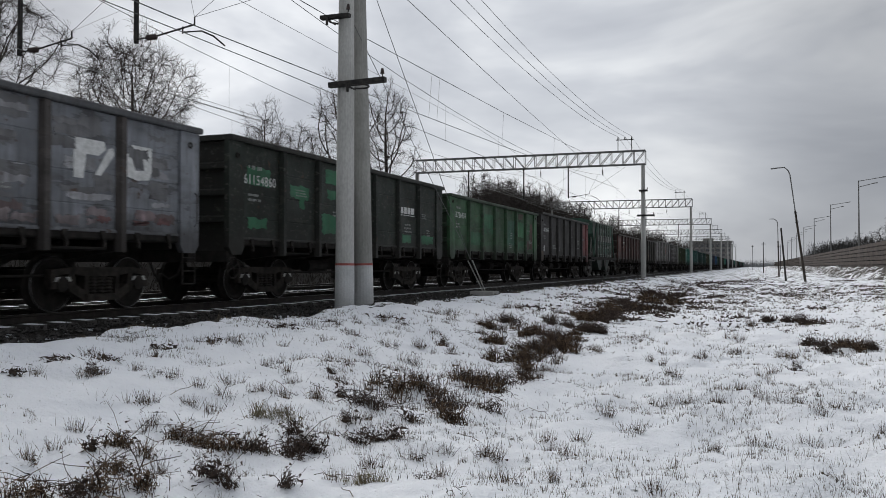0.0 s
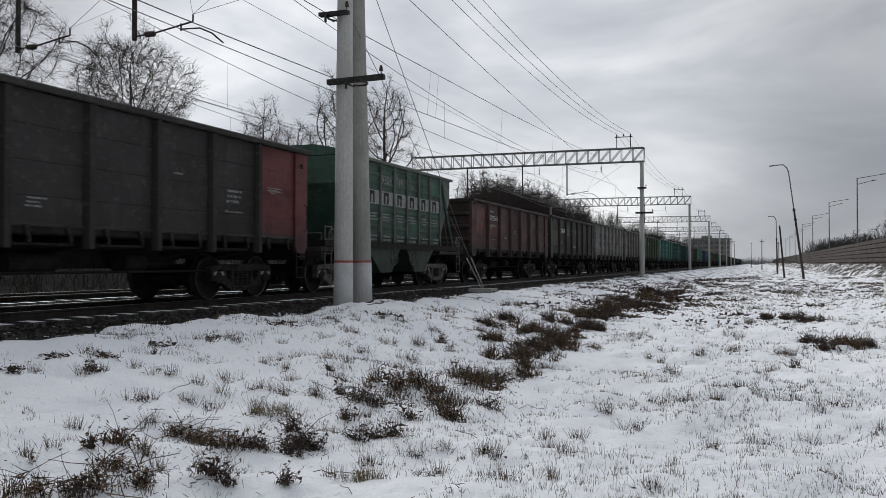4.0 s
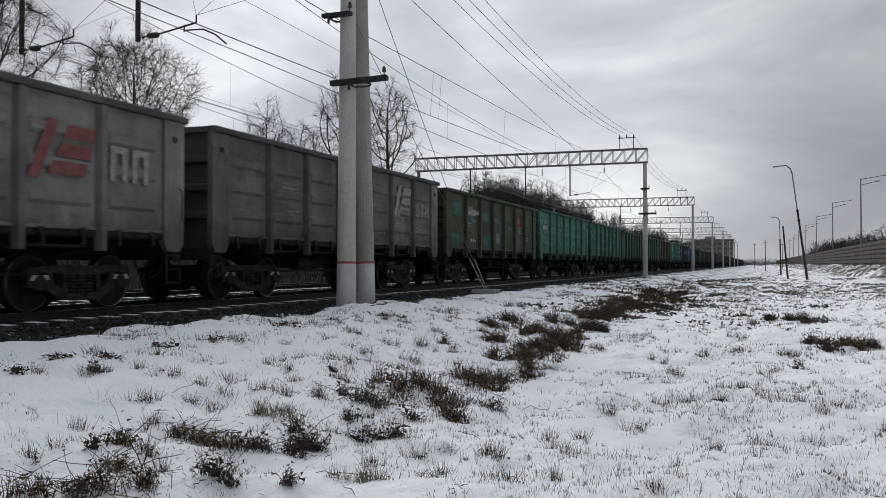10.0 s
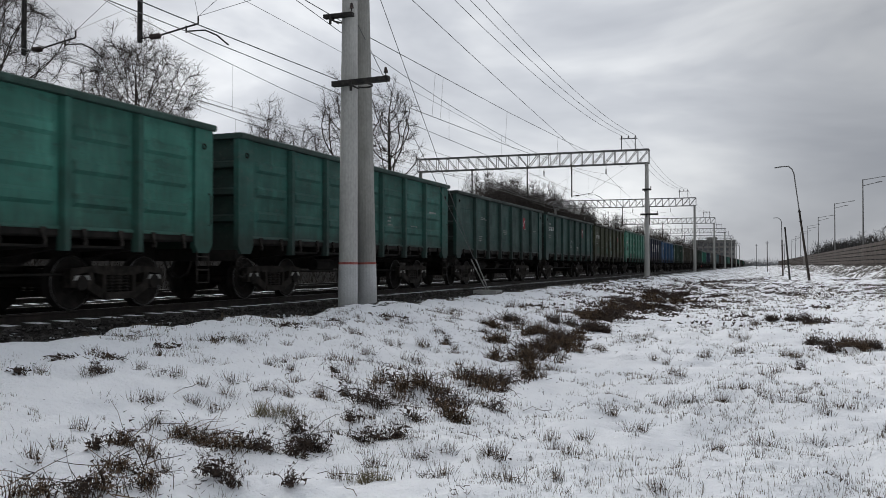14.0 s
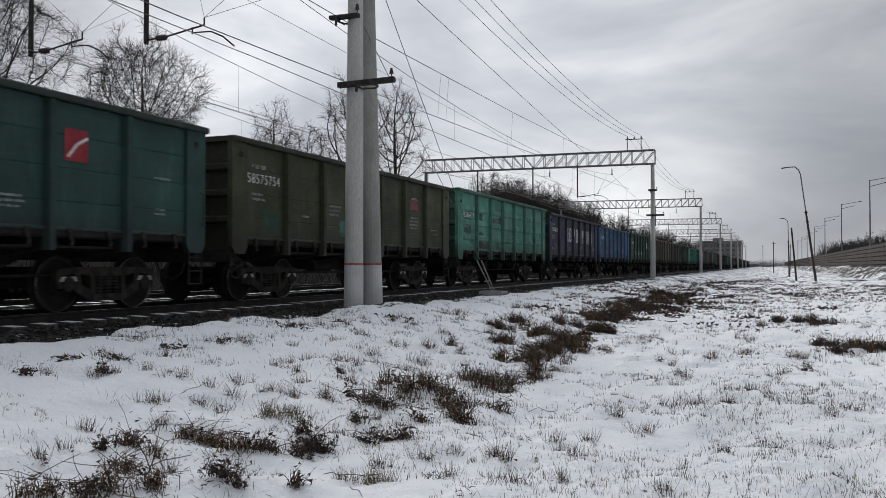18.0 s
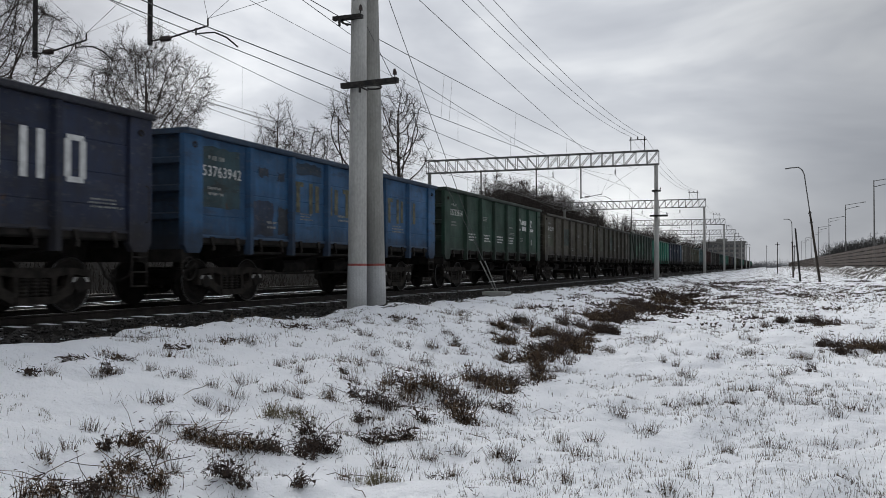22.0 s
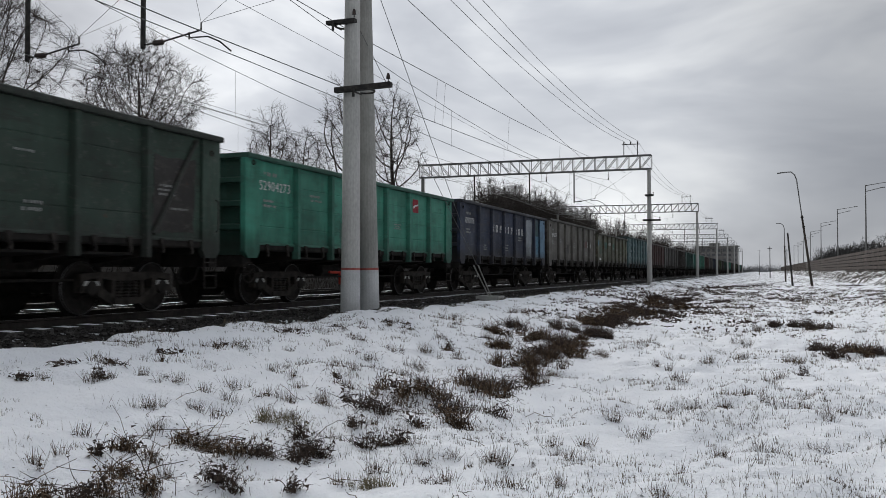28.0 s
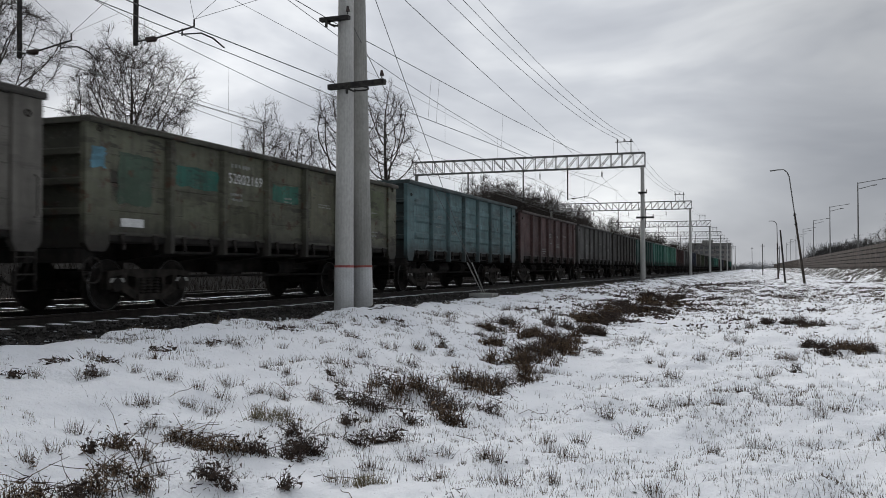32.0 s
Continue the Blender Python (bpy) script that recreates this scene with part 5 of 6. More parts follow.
for k, spec in enumerate(TRAIN):
    n = k - 1
    if spec is None:
        w = hopper()
    else:
        color, kind, number, label = spec
        use = kind if k < 31 else "far"
        if use in USED:
            w = copy_thing(PROTO[use], Matrix.Identity(4))
        else:
            w = PROTO[use]
            USED.add(use)
        tagged(w, label)
        r = random.Random(k)
        for ob in w.children:
            if ob.name.split(".")[0] in PAINTED:
                d = 0.96 * (1 + r.uniform(-0.16, 0.16))
                # shade on the posts' sides is put into their darker colour
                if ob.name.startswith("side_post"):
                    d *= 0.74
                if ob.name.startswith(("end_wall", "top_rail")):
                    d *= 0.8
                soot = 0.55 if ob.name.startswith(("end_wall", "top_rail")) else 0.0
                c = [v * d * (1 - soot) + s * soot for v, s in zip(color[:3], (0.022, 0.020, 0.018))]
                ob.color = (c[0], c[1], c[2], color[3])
                if k in BODY_TOP and not ob.name.startswith("side_lip"):
                    tall = (BODY_TOP[k] - 1.36) / (3.485 - 1.36)
                    ob.scale.z, ob.location.z = tall, 1.36 * (1 - tall)
    WAGONS.append(w)

# ---- painted marks on the wagons: c is the distance from the leading corner, z the height over the rail ----
def on_side(c, z, lift=0.007):
    return Matrix(((0, 0, 1, PANEL_X + lift), (1, 0, 0, c - HALF), (0, 1, 0, z), (0, 0, 0, 1)))


FIGURES = {}


def stencil(w, text, c, z, size=0.36, material=LETTER, lift=0.016):
    """Figures set one by one, each a part."""
    for i, ch in enumerate(text):
        if ch == " ":
            continue
        key = (ch, size, material.name)
        if key not in FIGURES:
            FIGURES[key] = words(ch, size, material)
        ob = part("stencil_figure", FIGURES[key], material, w, "white stencilled figure")
        ob.matrix_basis = on_side(c + 0.56 * size * i, z, lift)


def bars(w, c, z, width, rows, h=0.045, material=LETTER_GREY, lift=0.007):
    """Rows of small unreadable stencil lines."""
    m = Mesh()
    r = random.Random(int(100 * c + 7 * z))
    for i in range(rows):
        x = r.uniform(0, 0.1)
        end = width * (1 - 0.3 * r.random())
        while x < end:
            l = r.uniform(0.35, 0.85) * h
            m.box(x, x + l, -i * 1.8 * h - h * r.uniform(0.7, 1.0), -i * 1.8 * h, 0, 0.003)
            x += l + h * r.choice((0.25, 0.25, 0.3, 0.9))
    ob = part("stencil_lines", m, material, w)
    tagged(ob, "small worn white stencil lines", kind="stuff")
    ob.matrix_basis = on_side(c, z, lift)


def patch(w, c, z, width, height, color, worn=0.4, skew=0.0, lift=0.006):
    """A ragged area of other paint."""
    r = random.Random(int(c * 91 + z * 37))
    o = []
    for (ax, ay), (bx, by) in (((0, 0), (1, 0)), ((1, 0), (1, 1)), ((1, 1), (0, 1)), ((0, 1), (0, 0))):
        for i in range(7):
            u = i / 7
            p, q = ax + (bx - ax) * u, ay + (by - ay) * u
            o.append((p * width + skew * q + r.gauss(0, 0.022), q * height + r.gauss(0, 0.018)))
    m = Mesh().prism([(c - HALF + p, z + q) for p, q in o], "x", PANEL_X + lift, PANEL_X + lift + 0.003)
    ob = part("repaint_patch", m, PAINT, w, "patch of different paint")
    ob.color = (*color, worn)


def glyph(w, c, z, strokes, width, height, material=LETTER, label="white painted emblem shape", lift=0.011):
    """A letter-like emblem drawn as plain strokes in a unit cell."""
    for o in strokes:
        ob = part("emblem_stroke", Mesh().prism([(x * width, y * height) for x, y in o], "z", 0, 0.003), material, w, label)
        ob.matrix_basis = on_side(c, z, lift)


def bar_box(x0, y0, x1, y1):
    return [(x0, y0), (x1, y0), (x1, y1), (x0, y1)]


PAIR = [bar_box(0, 0, 0.3, 1), bar_box(0.7, 0, 1, 1), bar_box(0.3, 0.42, 0.7, 0.58)]
LOOP = [bar_box(0, 0.1, 0.3, 0.9), bar_box(0.7, 0.1, 1, 0.9), bar_box(0.1, 0, 0.9, 0.12), bar_box(0.1, 0.88, 0.9, 1)]
TEE = [bar_box(0.35, 0, 0.65, 0.85), bar_box(0, 0.85, 1, 1)]
FLAG = [bar_box(0.05, 0, 0.35, 1), bar_box(0.5, 0.45, 0.95, 1)]
POST = [bar_box(0.3, 0, 0.7, 1)]
TWIN = [bar_box(0, 0, 0.3, 1), bar_box(0.7, 0, 1, 1)]
ROW_OF_NINE = (TWIN, LOOP, FLAG, LOOP, POST, FLAG, TWIN, TWIN, LOOP)


def disc(w, c, z, radius, material, hollow=0.0, label="round painted emblem"):
    m = Mesh()
    n = 22
    for i in range(n - (4 if hollow else 0)):
        a, b = 6.28319 * i / n, 6.28319 * (i + 1) / n
        m.prism([(radius * hollow * math.cos(a), radius * hollow * math.sin(a)), (radius * math.cos(a), radius * math.sin(a)),
                 (radius * math.cos(b), radius * math.sin(b)), (radius * hollow * math.cos(b) + 0.001, radius * hollow * math.sin(b))], "z", 0, 0.003)
    part("emblem_disc", m, material, w, label).matrix_basis = on_side(c, z, 0.011)


# the bay in which each running number stands, counted from the leading end
NUMBER_BAY = {5: 1, 6: 1, 9: 1, 25: 2}
BAY_C = [0.66] + [HALF + p + 0.2 for p in POSTS]
for k, spec in enumerate(TRAIN[:31]):
    w = WAGONS[k]
    if spec is None:
        continue
    if spec[2]:
        bay = NUMBER_BAY.get(k, 0)
        stencil(w, spec[2], BAY_C[bay] + (0.03 if bay else -0.05), 2.57 if k != 9 else 2.65, 0.30 if k != 9 else 0.33)
        bars(w, BAY_C[bay] + 0.12, 2.98, 0.7, 1, 0.09, LETTER_GREY)
        bars(w, BAY_C[bay] + 0.1, 2.36, 0.55, 2, 0.06)
    r = random.Random(k * 3)
    for i in range(r.randint(4, 7)):
        bars(w, r.choice(BAY_C[1:]) + r.uniform(0.1, 0.6), r.uniform(1.75, 2.7), r.uniform(0.4, 0.85), r.randint(1, 3), r.choice((0.035, 0.045, 0.06)))

w = WAGONS[0]
glyph(w, 9.72, 2.22, [[(0, 0), (0.28, 0), (0.36, 0.62), (0.72, 0.62), (0.95, 0.8), (0.9, 1), (0.05, 1), (0, 0.8)]], 0.78, 0.66)
glyph(w, 10.2, 2.3, [[(0, 0), (0.3, 0), (1.0, 0.75), (0.95, 1), (0.7, 0.95)]], 0.46, 0.5)
glyph(w, 10.92, 2.3, [[(0, 0.1), (0.45, 0), (0.9, 0.05), (1, 0.3), (1, 1), (0.62, 1), (0.72, 0.3), (0.4, 0.28), (0.2, 0.75), (0, 0.7)], [(0.3, 0.82), (0.62, 0.82), (0.62, 1), (0.25, 1)]], 0.72, 0.62)
for ob in w.children:
    if ob.name.startswith("side_post"):
        ob.color = (0.075, 0.066, 0.062, 0.7)
rng = random.Random(52)
for bay, wide in zip([0.62] + [HALF + p + 0.12 for p in POSTS], (1.4, 1.48, 1.48, 1.48, 1.48, 1.48, 1.4)):
    for i in range(9):
        wd, h, g = rng.uniform(0.2, 0.75) * wide, rng.choice((0.09, 0.12, 0.18, 0.32)), rng.choice((0.17, 0.19, 0.32, 0.37))
        patch(w, bay + rng.uniform(0, 1) * (wide - wd), rng.uniform(1.75, 3.2 - 0.5 * h), wd, h, (g, g * 1.01, g * 1.06), 0.6, rng.uniform(-0.05, 0.05), 0.004 + 0.0009 * i)
    for i in range(4):
        wd = rng.uniform(0.1, 0.4) * wide
        patch(w, bay + rng.uniform(0, 1) * (wide - wd), rng.uniform(1.42, 1.62), wd, rng.uniform(0.06, 0.2), rng.choice(((0.30, 0.23, 0.24), (0.22, 0.11, 0.11), (0.16, 0.12, 0.12), (0.33, 0.28, 0.29))), 0.7, 0.03, 0.013 + 0.0009 * i)
w = WAGONS[1]
for c, z, wd, h in ((0.75, 2.55, 0.95, 0.4), (0.8, 1.6, 0.75, 0.24), (2.6, 2.4, 0.9, 0.3), (3.05, 2.15, 0.25, 0.3), (4.4, 2.9, 1.0, 0.36), (4.5, 2.5, 0.45, 0.24), (4.2, 1.6, 0.9, 0.5), (6.1, 2.6, 0.45, 0.26),
                    (6.2, 1.5, 1.0, 0.22), (9.5, 1.5, 0.7, 0.25), (11.1, 1.5, 1.1, 0.27)):
    patch(w, c, z, wd, h, (0.035, 0.17, 0.085), 0.35)
glyph(w, 9.35, 2.42, [bar_box(0, 0, 0.2, 1), bar_box(0.26, 0, 0.46, 1), bar_box(0.52, 0, 0.72, 1), bar_box(0.78, 0, 1, 1), bar_box(-0.05, -0.3, 1.05, -0.2)], 1.1, 0.2)
w = WAGONS[2]
for c, z, wd, h, col in ((2.5, 1.6, 1.3, 0.5, (0.03, 0.13, 0.06)), (4.2, 2.1, 1.35, 0.8, (0.035, 0.15, 0.07)), (7.6, 1.7, 1.3, 1.1, (0.03, 0.12, 0.075)), (9.3, 2.1, 1.3, 0.7, (0.03, 0.15, 0.06)), (9.3, 1.5, 1.3, 0.45, (0.03, 0.13, 0.06)),
                         (11.0, 2.3, 0.7, 0.5, (0.03, 0.15, 0.06)), (11.7, 1.6, 0.5, 1.2, (0.07, 0.03, 0.022)), (11.2, 1.55, 0.4, 0.4, (0.06, 0.03, 0.022)), (9.6, 2.95, 0.8, 0.25, (0.06, 0.03, 0.022))):
    patch(w, c, z, wd, h, col, 0.6, 0.06)
w = WAGONS[3]
for ob in w.children:
    if ob.name.startswith(("side_panel", "corner_plate")) and ob.data.vertices[0].co.x > 0 and min(v.co.y for v in ob.data.vertices) > 4.2:
        ob.color = (0.16, 0.035, 0.035, 0.45)
glyph(w, 0.7, 1.55, [bar_box(0, 0, 1, 1)], 0.25, 0.3, LETTER, "small white placard")
patch(w, 0.02, 1.05, 0.45, 0.5, (0.10, 0.055, 0.03), 0.6, 0, 0.066)
w = WAGONS[4]
stencil(w, "9309", 4.6, 3.12, 0.36, LETTER_GREY, 0.066)
stencil(w, "7491", 5.65, 3.12, 0.36, LETTER_GREY, 0.066)
stencil(w, "20", 6.9, 3.14, 0.22, LETTER_GREY, 0.066)
for c in (3.65, 4.65, 5.65, 6.7, 7.75, 8.75):
    bars(w, c, 2.25, 0.7, 3, 0.05, LETTER_GREY, 0.066)
    bars(w, c + 0.1, 1.6, 0.6, 2, 0.06, LETTER_GREY, 0.066)
for c, z, wd, h, col in ((6.7, 1.55, 0.8, 0.5, (0.03, 0.10, 0.07)), (8.75, 3.05, 0.75, 0.45, (0.035, 0.12, 0.08))):
    patch(w, c, z, wd, h, col, 0.5, 0.0, 0.0635)
w = WAGONS[5]
disc(w, 9.9, 2.8, 0.40, FAINT, 0.86)
glyph(w, 9.7, 2.55, [bar_box(0, 0.55, 1, 0.95), bar_box(0, 0, 0.95, 0.4), bar_box(0, 1.1, 0.25, 1.9)], 0.62, 0.22, FAINT)
for c, z, wd, h in ((0.7, 1.9, 1.1, 1.1), (2.6, 2.0, 1.2, 0.4), (7.6, 1.6, 1.2, 0.6), (11.0, 1.4, 1.2, 0.5)):
    patch(w, c, z, wd, h, (0.13, 0.038, 0.028) if c < 5 else (0.08, 0.026, 0.02), 0.6, 0.05)
w = WAGONS[6]
stencil(w, "52778668", BAY_C[1] - 0.05, 2.5, 0.34)
patch(w, 4.5, 2.4, 0.6, 0.6, (0.10, 0.15, 0.14), 0.6)
patch(w, 6.0, 2.5, 1.2, 0.3, (0.05, 0.09, 0.07), 0.6)
patch(w, 6.2, 1.7, 0.9, 0.14, (0.28, 0.25, 0.13), 0.7)
patch(w, 0.8, 1.8, 1.2, 0.8, (0.05, 0.055, 0.035), 0.7)
w = WAGONS[7]
glyph(w, 9.22, 2.1, [[(0, 0), (0.18, 0), (0.5, 1), (0.32, 1)], [(0.3, 0.1), (0.95, 0.1), (1.0, 0.32), (0.4, 0.32)], [(0.45, 0.4), (1.05, 0.4), (1.1, 0.62), (0.55, 0.62)], [(0.58, 0.72), (1.12, 0.72), (1.15, 0.95), (0.66, 0.95)]], 1.25, 0.95, FADED_RED, "large faded red emblem", 0.054)
for i in range(2):
    glyph(w, 11.0 + 0.55 * i, 2.2, [bar_box(0, 0, 0.3, 1), bar_box(0.3, 0.8, 1, 1), bar_box(0.7, 0, 1, 0.8)], 0.42, 0.6, LETTER_GREY, "faded pale emblem shape", 0.054)
bars(w, 2.7, 2.75, 0.4, 2, 0.07)
w = WAGONS[8]
glyph(w, 9.25, 2.25, [[(0, 0), (0.18, 0), (0.5, 1), (0.32, 1)], [(0.22, 0), (0.36, 0), (0.44, 0.22), (0.98, 0.22), (0.9, 0), (1, 0.1), (1.05, 0.3), (0.4, 0.3)],
                      [(0.45, 0.4), (1.05, 0.4), (1.1, 0.62), (0.55, 0.62)], [(0.58, 0.72), (1.12, 0.72), (1.15, 0.95), (0.66, 0.95)]], 1.2, 0.95, LETTER_GREY, "pale slanted emblem shape", 0.054)
for i in range(3):
    glyph(w, 11.05 + 0.4 * i, 2.3, (LOOP, TEE, PAIR)[i], 0.28, 0.42, LETTER_GREY, "pale emblem shape", 0.054)
w = WAGONS[9]
for c, z, wd, h in ((0.8, 2.6, 1.0, 0.45), (0.7, 1.5, 1.1, 0.4), (4.2, 2.5, 0.9, 0.35), (4.5, 1.5, 1.0, 0.4), (6.4, 2.2, 0.7, 0.5), (2.9, 2.3, 0.5, 0.3)):
    patch(w, c, z, wd, h, (0.025, 0.105, 0.075), 0.4)
patch(w, 6.3, 1.65, 0.5, 0.42, (0.12, 0.22, 0.20), 0.4, 0, 0.010)
patch(w, 4.4, 2.95, 0.6, 0.3, (0.08, 0.04, 0.02), 0.6)
disc(w, 9.9, 2.72, 0.2, RED_BAND)
stencil(w, "24.2 т", BAY_C[1] + 0.4, 1.62, 0.2)
for k in (12, 13):
    w = WAGONS[k]
    glyph(w, 9.4, 2.45, [bar_box(0, 0, 1, 1)], 0.5, 0.52, EMBLEM_RED, "red square emblem")
    glyph(w, 9.45, 2.52, [[(0, 0), (0.1, -0.05), (0.55, 0.45), (1.1, 0.75), (1.05, 0.85), (0.5, 0.55)]], 0.42, 0.42, LETTER, "white emblem stroke", 0.016)
w = WAGONS[14]
for c, z, wd, h, col in ((6.0, 2.02, 0.85, 0.48, (0.10, 0.19, 0.17)), (6.15, 2.08, 0.5, 0.26, (0.03, 0.085, 0.075)), (5.8, 2.92, 0.5, 0.36, (0.14, 0.19, 0.15)), (6.4, 2.6, 0.34, 0.26, (0.19, 0.21, 0.18)), (6.7, 1.5, 0.42, 0.28, (0.10, 0.20, 0.17)), (4.9, 1.55, 0.4, 0.4, (0.07, 0.18, 0.14)), (1.2, 1.6, 0.8, 0.4, (0.02, 0.06, 0.03))):
    patch(w, c, z, wd, h, col, 0.5)
glyph(w, 9.62, 2.52, [[(0, 0), (1, 0), (0.98, 0.5), (0.75, 0.9), (0.3, 0.9), (0.03, 0.5)]], 0.66, 0.36, FADED_RED, "faded red half-round emblem")
glyph(w, 9.58, 2.74, [[(0, 0), (0.25, 0.7), (0.6, 0.85), (1, 0.35), (0.6, 0.65), (0.25, 0.5)]], 0.74, 0.2, LETTER_GREY)
bars(w, 9.6, 2.3, 0.75, 4, 0.06)
w = WAGONS[15]
for c, z, wd, h, col in ((2.5, 2.55, 0.5, 0.24, (0.02, 0.05, 0.035)), (2.3, 1.45, 0.75, 0.62, (0.022, 0.024, 0.024)), (3.1, 1.45, 0.7, 0.42, (0.025, 0.07, 0.055)), (4.3, 2.35, 0.75, 0.32, (0.02, 0.055, 0.04)), (5.15, 2.35, 0.5, 0.42, (0.02, 0.05, 0.04)),
                         (4.8, 1.45, 0.4, 0.32, (0.025, 0.08, 0.06)), (0.8, 2.0, 0.8, 0.9, (0.03, 0.11, 0.09))):
    patch(w, c, z, wd, h, col, 0.6, 0.0)
w = WAGONS[16]
for i, g in enumerate(ROW_OF_NINE):
    glyph(w, (4.12, 4.92, 5.87, 6.68, 7.58, 8.35, 9.3, 10.13, 11.0)[i], 2.12, g, 0.46, 0.76)
patch(w, 1.1, 1.5, 0.75, 0.5, (0.06, 0.065, 0.07), 0.5)
stencil(w, "23 т", 0.75, 1.62, 0.18)
w = WAGONS[17]
for i in range(9):
    glyph(w, (4.05, 4.8, 5.8, 6.55, 7.5, 8.25, 9.25, 10.0, 10.95)[i], 2.05, [bar_box(0, 0, 0.35, 1), bar_box(0.62, 0.05, 1, 0.95)] if i % 3 else [bar_box(0.3, 0, 0.65, 1), bar_box(0, 0.85, 1, 1)], 0.48, 0.72, OLD_GRASS_PAINT, "worn yellowish letter shape")
for c, z, wd, h, col in ((2.4, 1.45, 0.8, 0.75, (0.025, 0.045, 0.09)), (3.4, 1.5, 0.45, 0.6, (0.03, 0.04, 0.055)), (0.6, 1.95, 1.3, 1.2, (0.03, 0.07, 0.085)), (2.6, 2.75, 0.4, 0.18, (0.03, 0.05, 0.08)), (3.4, 2.7, 0.3, 0.18, (0.03, 0.05, 0.08)), (4.2, 2.95, 1.2, 0.28, (0.02, 0.05, 0.09))):
    patch(w, c, z, wd, h, col, 0.6)
w = WAGONS[18]
disc(w, 9.55, 2.62, 0.26, LETTER, 0.68)
glyph(w, 9.9, 2.62, [bar_box(0, 0, 0.22, 1), bar_box(0.27, 0, 0.48, 1), bar_box(0.53, 0, 0.74, 1), bar_box(0.8, 0, 1, 1)], 0.68, 0.2)
glyph(w, 9.9, 2.36, [bar_box(0, 0, 0.22, 1), bar_box(0.27, 0, 0.48, 1), bar_box(0.53, 0, 0.74, 1), bar_box(0.8, 0, 1, 1)], 0.68, 0.2)
glyph(w, 11.1, 2.36, [bar_box(0.11 * i, 0, 0.11 * i + 0.08, 1) for i in range(9)], 0.75, 0.13)
disc(w, 11.45, 2.72, 0.17, LETTER, 0.6)
glyph(w, 11.4, 1.75, [bar_box(0, 0, 1, 1)], 0.24, 0.26, LETTER_GREY)
for c in (2.6, 4.4, 6.1, 7.8):
    bars(w, c, 2.0, 0.9, 3, 0.06, LETTER)
for k in (19, 20):
    w = WAGONS[k]
    for c, z, wd, h, col in ((0.8, 1.8, 1.1, 0.7, (0.06, 0.07, 0.04)), (4.3, 1.9, 1.2, 0.9, (0.03, 0.055, 0.045)), (9.4, 1.5, 0.9, 0.5, (0.07, 0.055, 0.035)), (11.0, 1.6, 1.0, 0.8, (0.04, 0.05, 0.04))):
        patch(w, c, z, wd, h, col, 0.6, 0.04)
w = WAGONS[21]
for c, z, wd, h, col in ((2.6, 1.6, 1.2, 0.9, (0.03, 0.13, 0.08)), (4.3, 2.1, 1.2, 0.6, (0.035, 0.15, 0.09)), (6.1, 1.8, 1.2, 1.0, (0.028, 0.11, 0.07)), (11.0, 1.5, 1.2, 1.4, (0.028, 0.026, 0.024))):
    patch(w, c, z, wd, h, col, 0.6, 0.05)
for c, way in ((0.75, 1), (HALF * 2 - 0.75, -1)):
    y = c - HALF
    ob = part("end_brace", Mesh().rod((PANEL_X + 0.03, y, 3.3), (PANEL_X + 0.03, y + way * 1.25, 1.45), 0.045, n=6), PAINT, w, "slanting brace across the end bay")
    ob.color = (0.022, 0.028, 0.022, 0.5)
w = WAGONS[22]
glyph(w, 9.5, 2.62, [bar_box(0, 0, 1, 1)], 0.46, 0.42, EMBLEM_RED, "small dark red emblem")
glyph(w, 9.52, 2.74, [[(0, 0), (0.5, 0.35), (1, 0.6), (1, 0.8), (0.4, 0.6), (0, 0.3)]], 0.42, 0.2, LETTER, "white emblem stroke", 0.016)
part("brake_gear", Mesh().soft_box(0.62, 0.95, -0.45, 0.9, 0.40, 0.72), RED_PAINT, w, "bright red painted brake box")
part("brake_rod", Mesh().rod((0.95, -1.6, 0.74), (0.95, 0.95, 0.70), 0.035, n=6), RED_PAINT, w, "bright red painted brake rod")
patch(w, 4.5, 1.5, 0.5, 0.5, (0.03, 0.12, 0.085), 0.4)
w = WAGONS[23]
for i, g in enumerate(ROW_OF_NINE):
    glyph(w, (4.12, 4.64, 5.2, 5.86, 6.38, 6.9, 7.58, 8.13, 8.66)[i], 2.37, g, 0.24, 0.30)
patch(w, 9.2, 1.45, 1.2, 1.7, (0.30, 0.34, 0.37), 0.5, 0.25)
patch(w, 11.0, 1.45, 0.85, 1.0, (0.06, 0.19, 0.30), 0.5)
patch(w, 11.0, 2.45, 0.8, 0.75, (0.03, 0.085, 0.10), 0.6)
patch(w, 11.9, 1.4, 0.98, 1.85, (0.12, 0.24, 0.36), 0.5, 0, 0.064)
w = WAGONS[24]
patch(w, 9.25, 2.2, 1.1, 0.4, (0.11, 0.045, 0.042), 0.6)
patch(w, 4.3, 1.75, 0.7, 0.5, (0.04, 0.04, 0.037), 0.5)
for i in range(3):
    glyph(w, 10.6 + 0.36 * i, 2.2, (LOOP, TEE, PAIR)[i], 0.26, 0.36)
w = WAGONS[25]
patch(w, 0.12, 2.45, 0.32, 0.36, (0.12, 0.28, 0.36), 0.3, 0, 0.066)
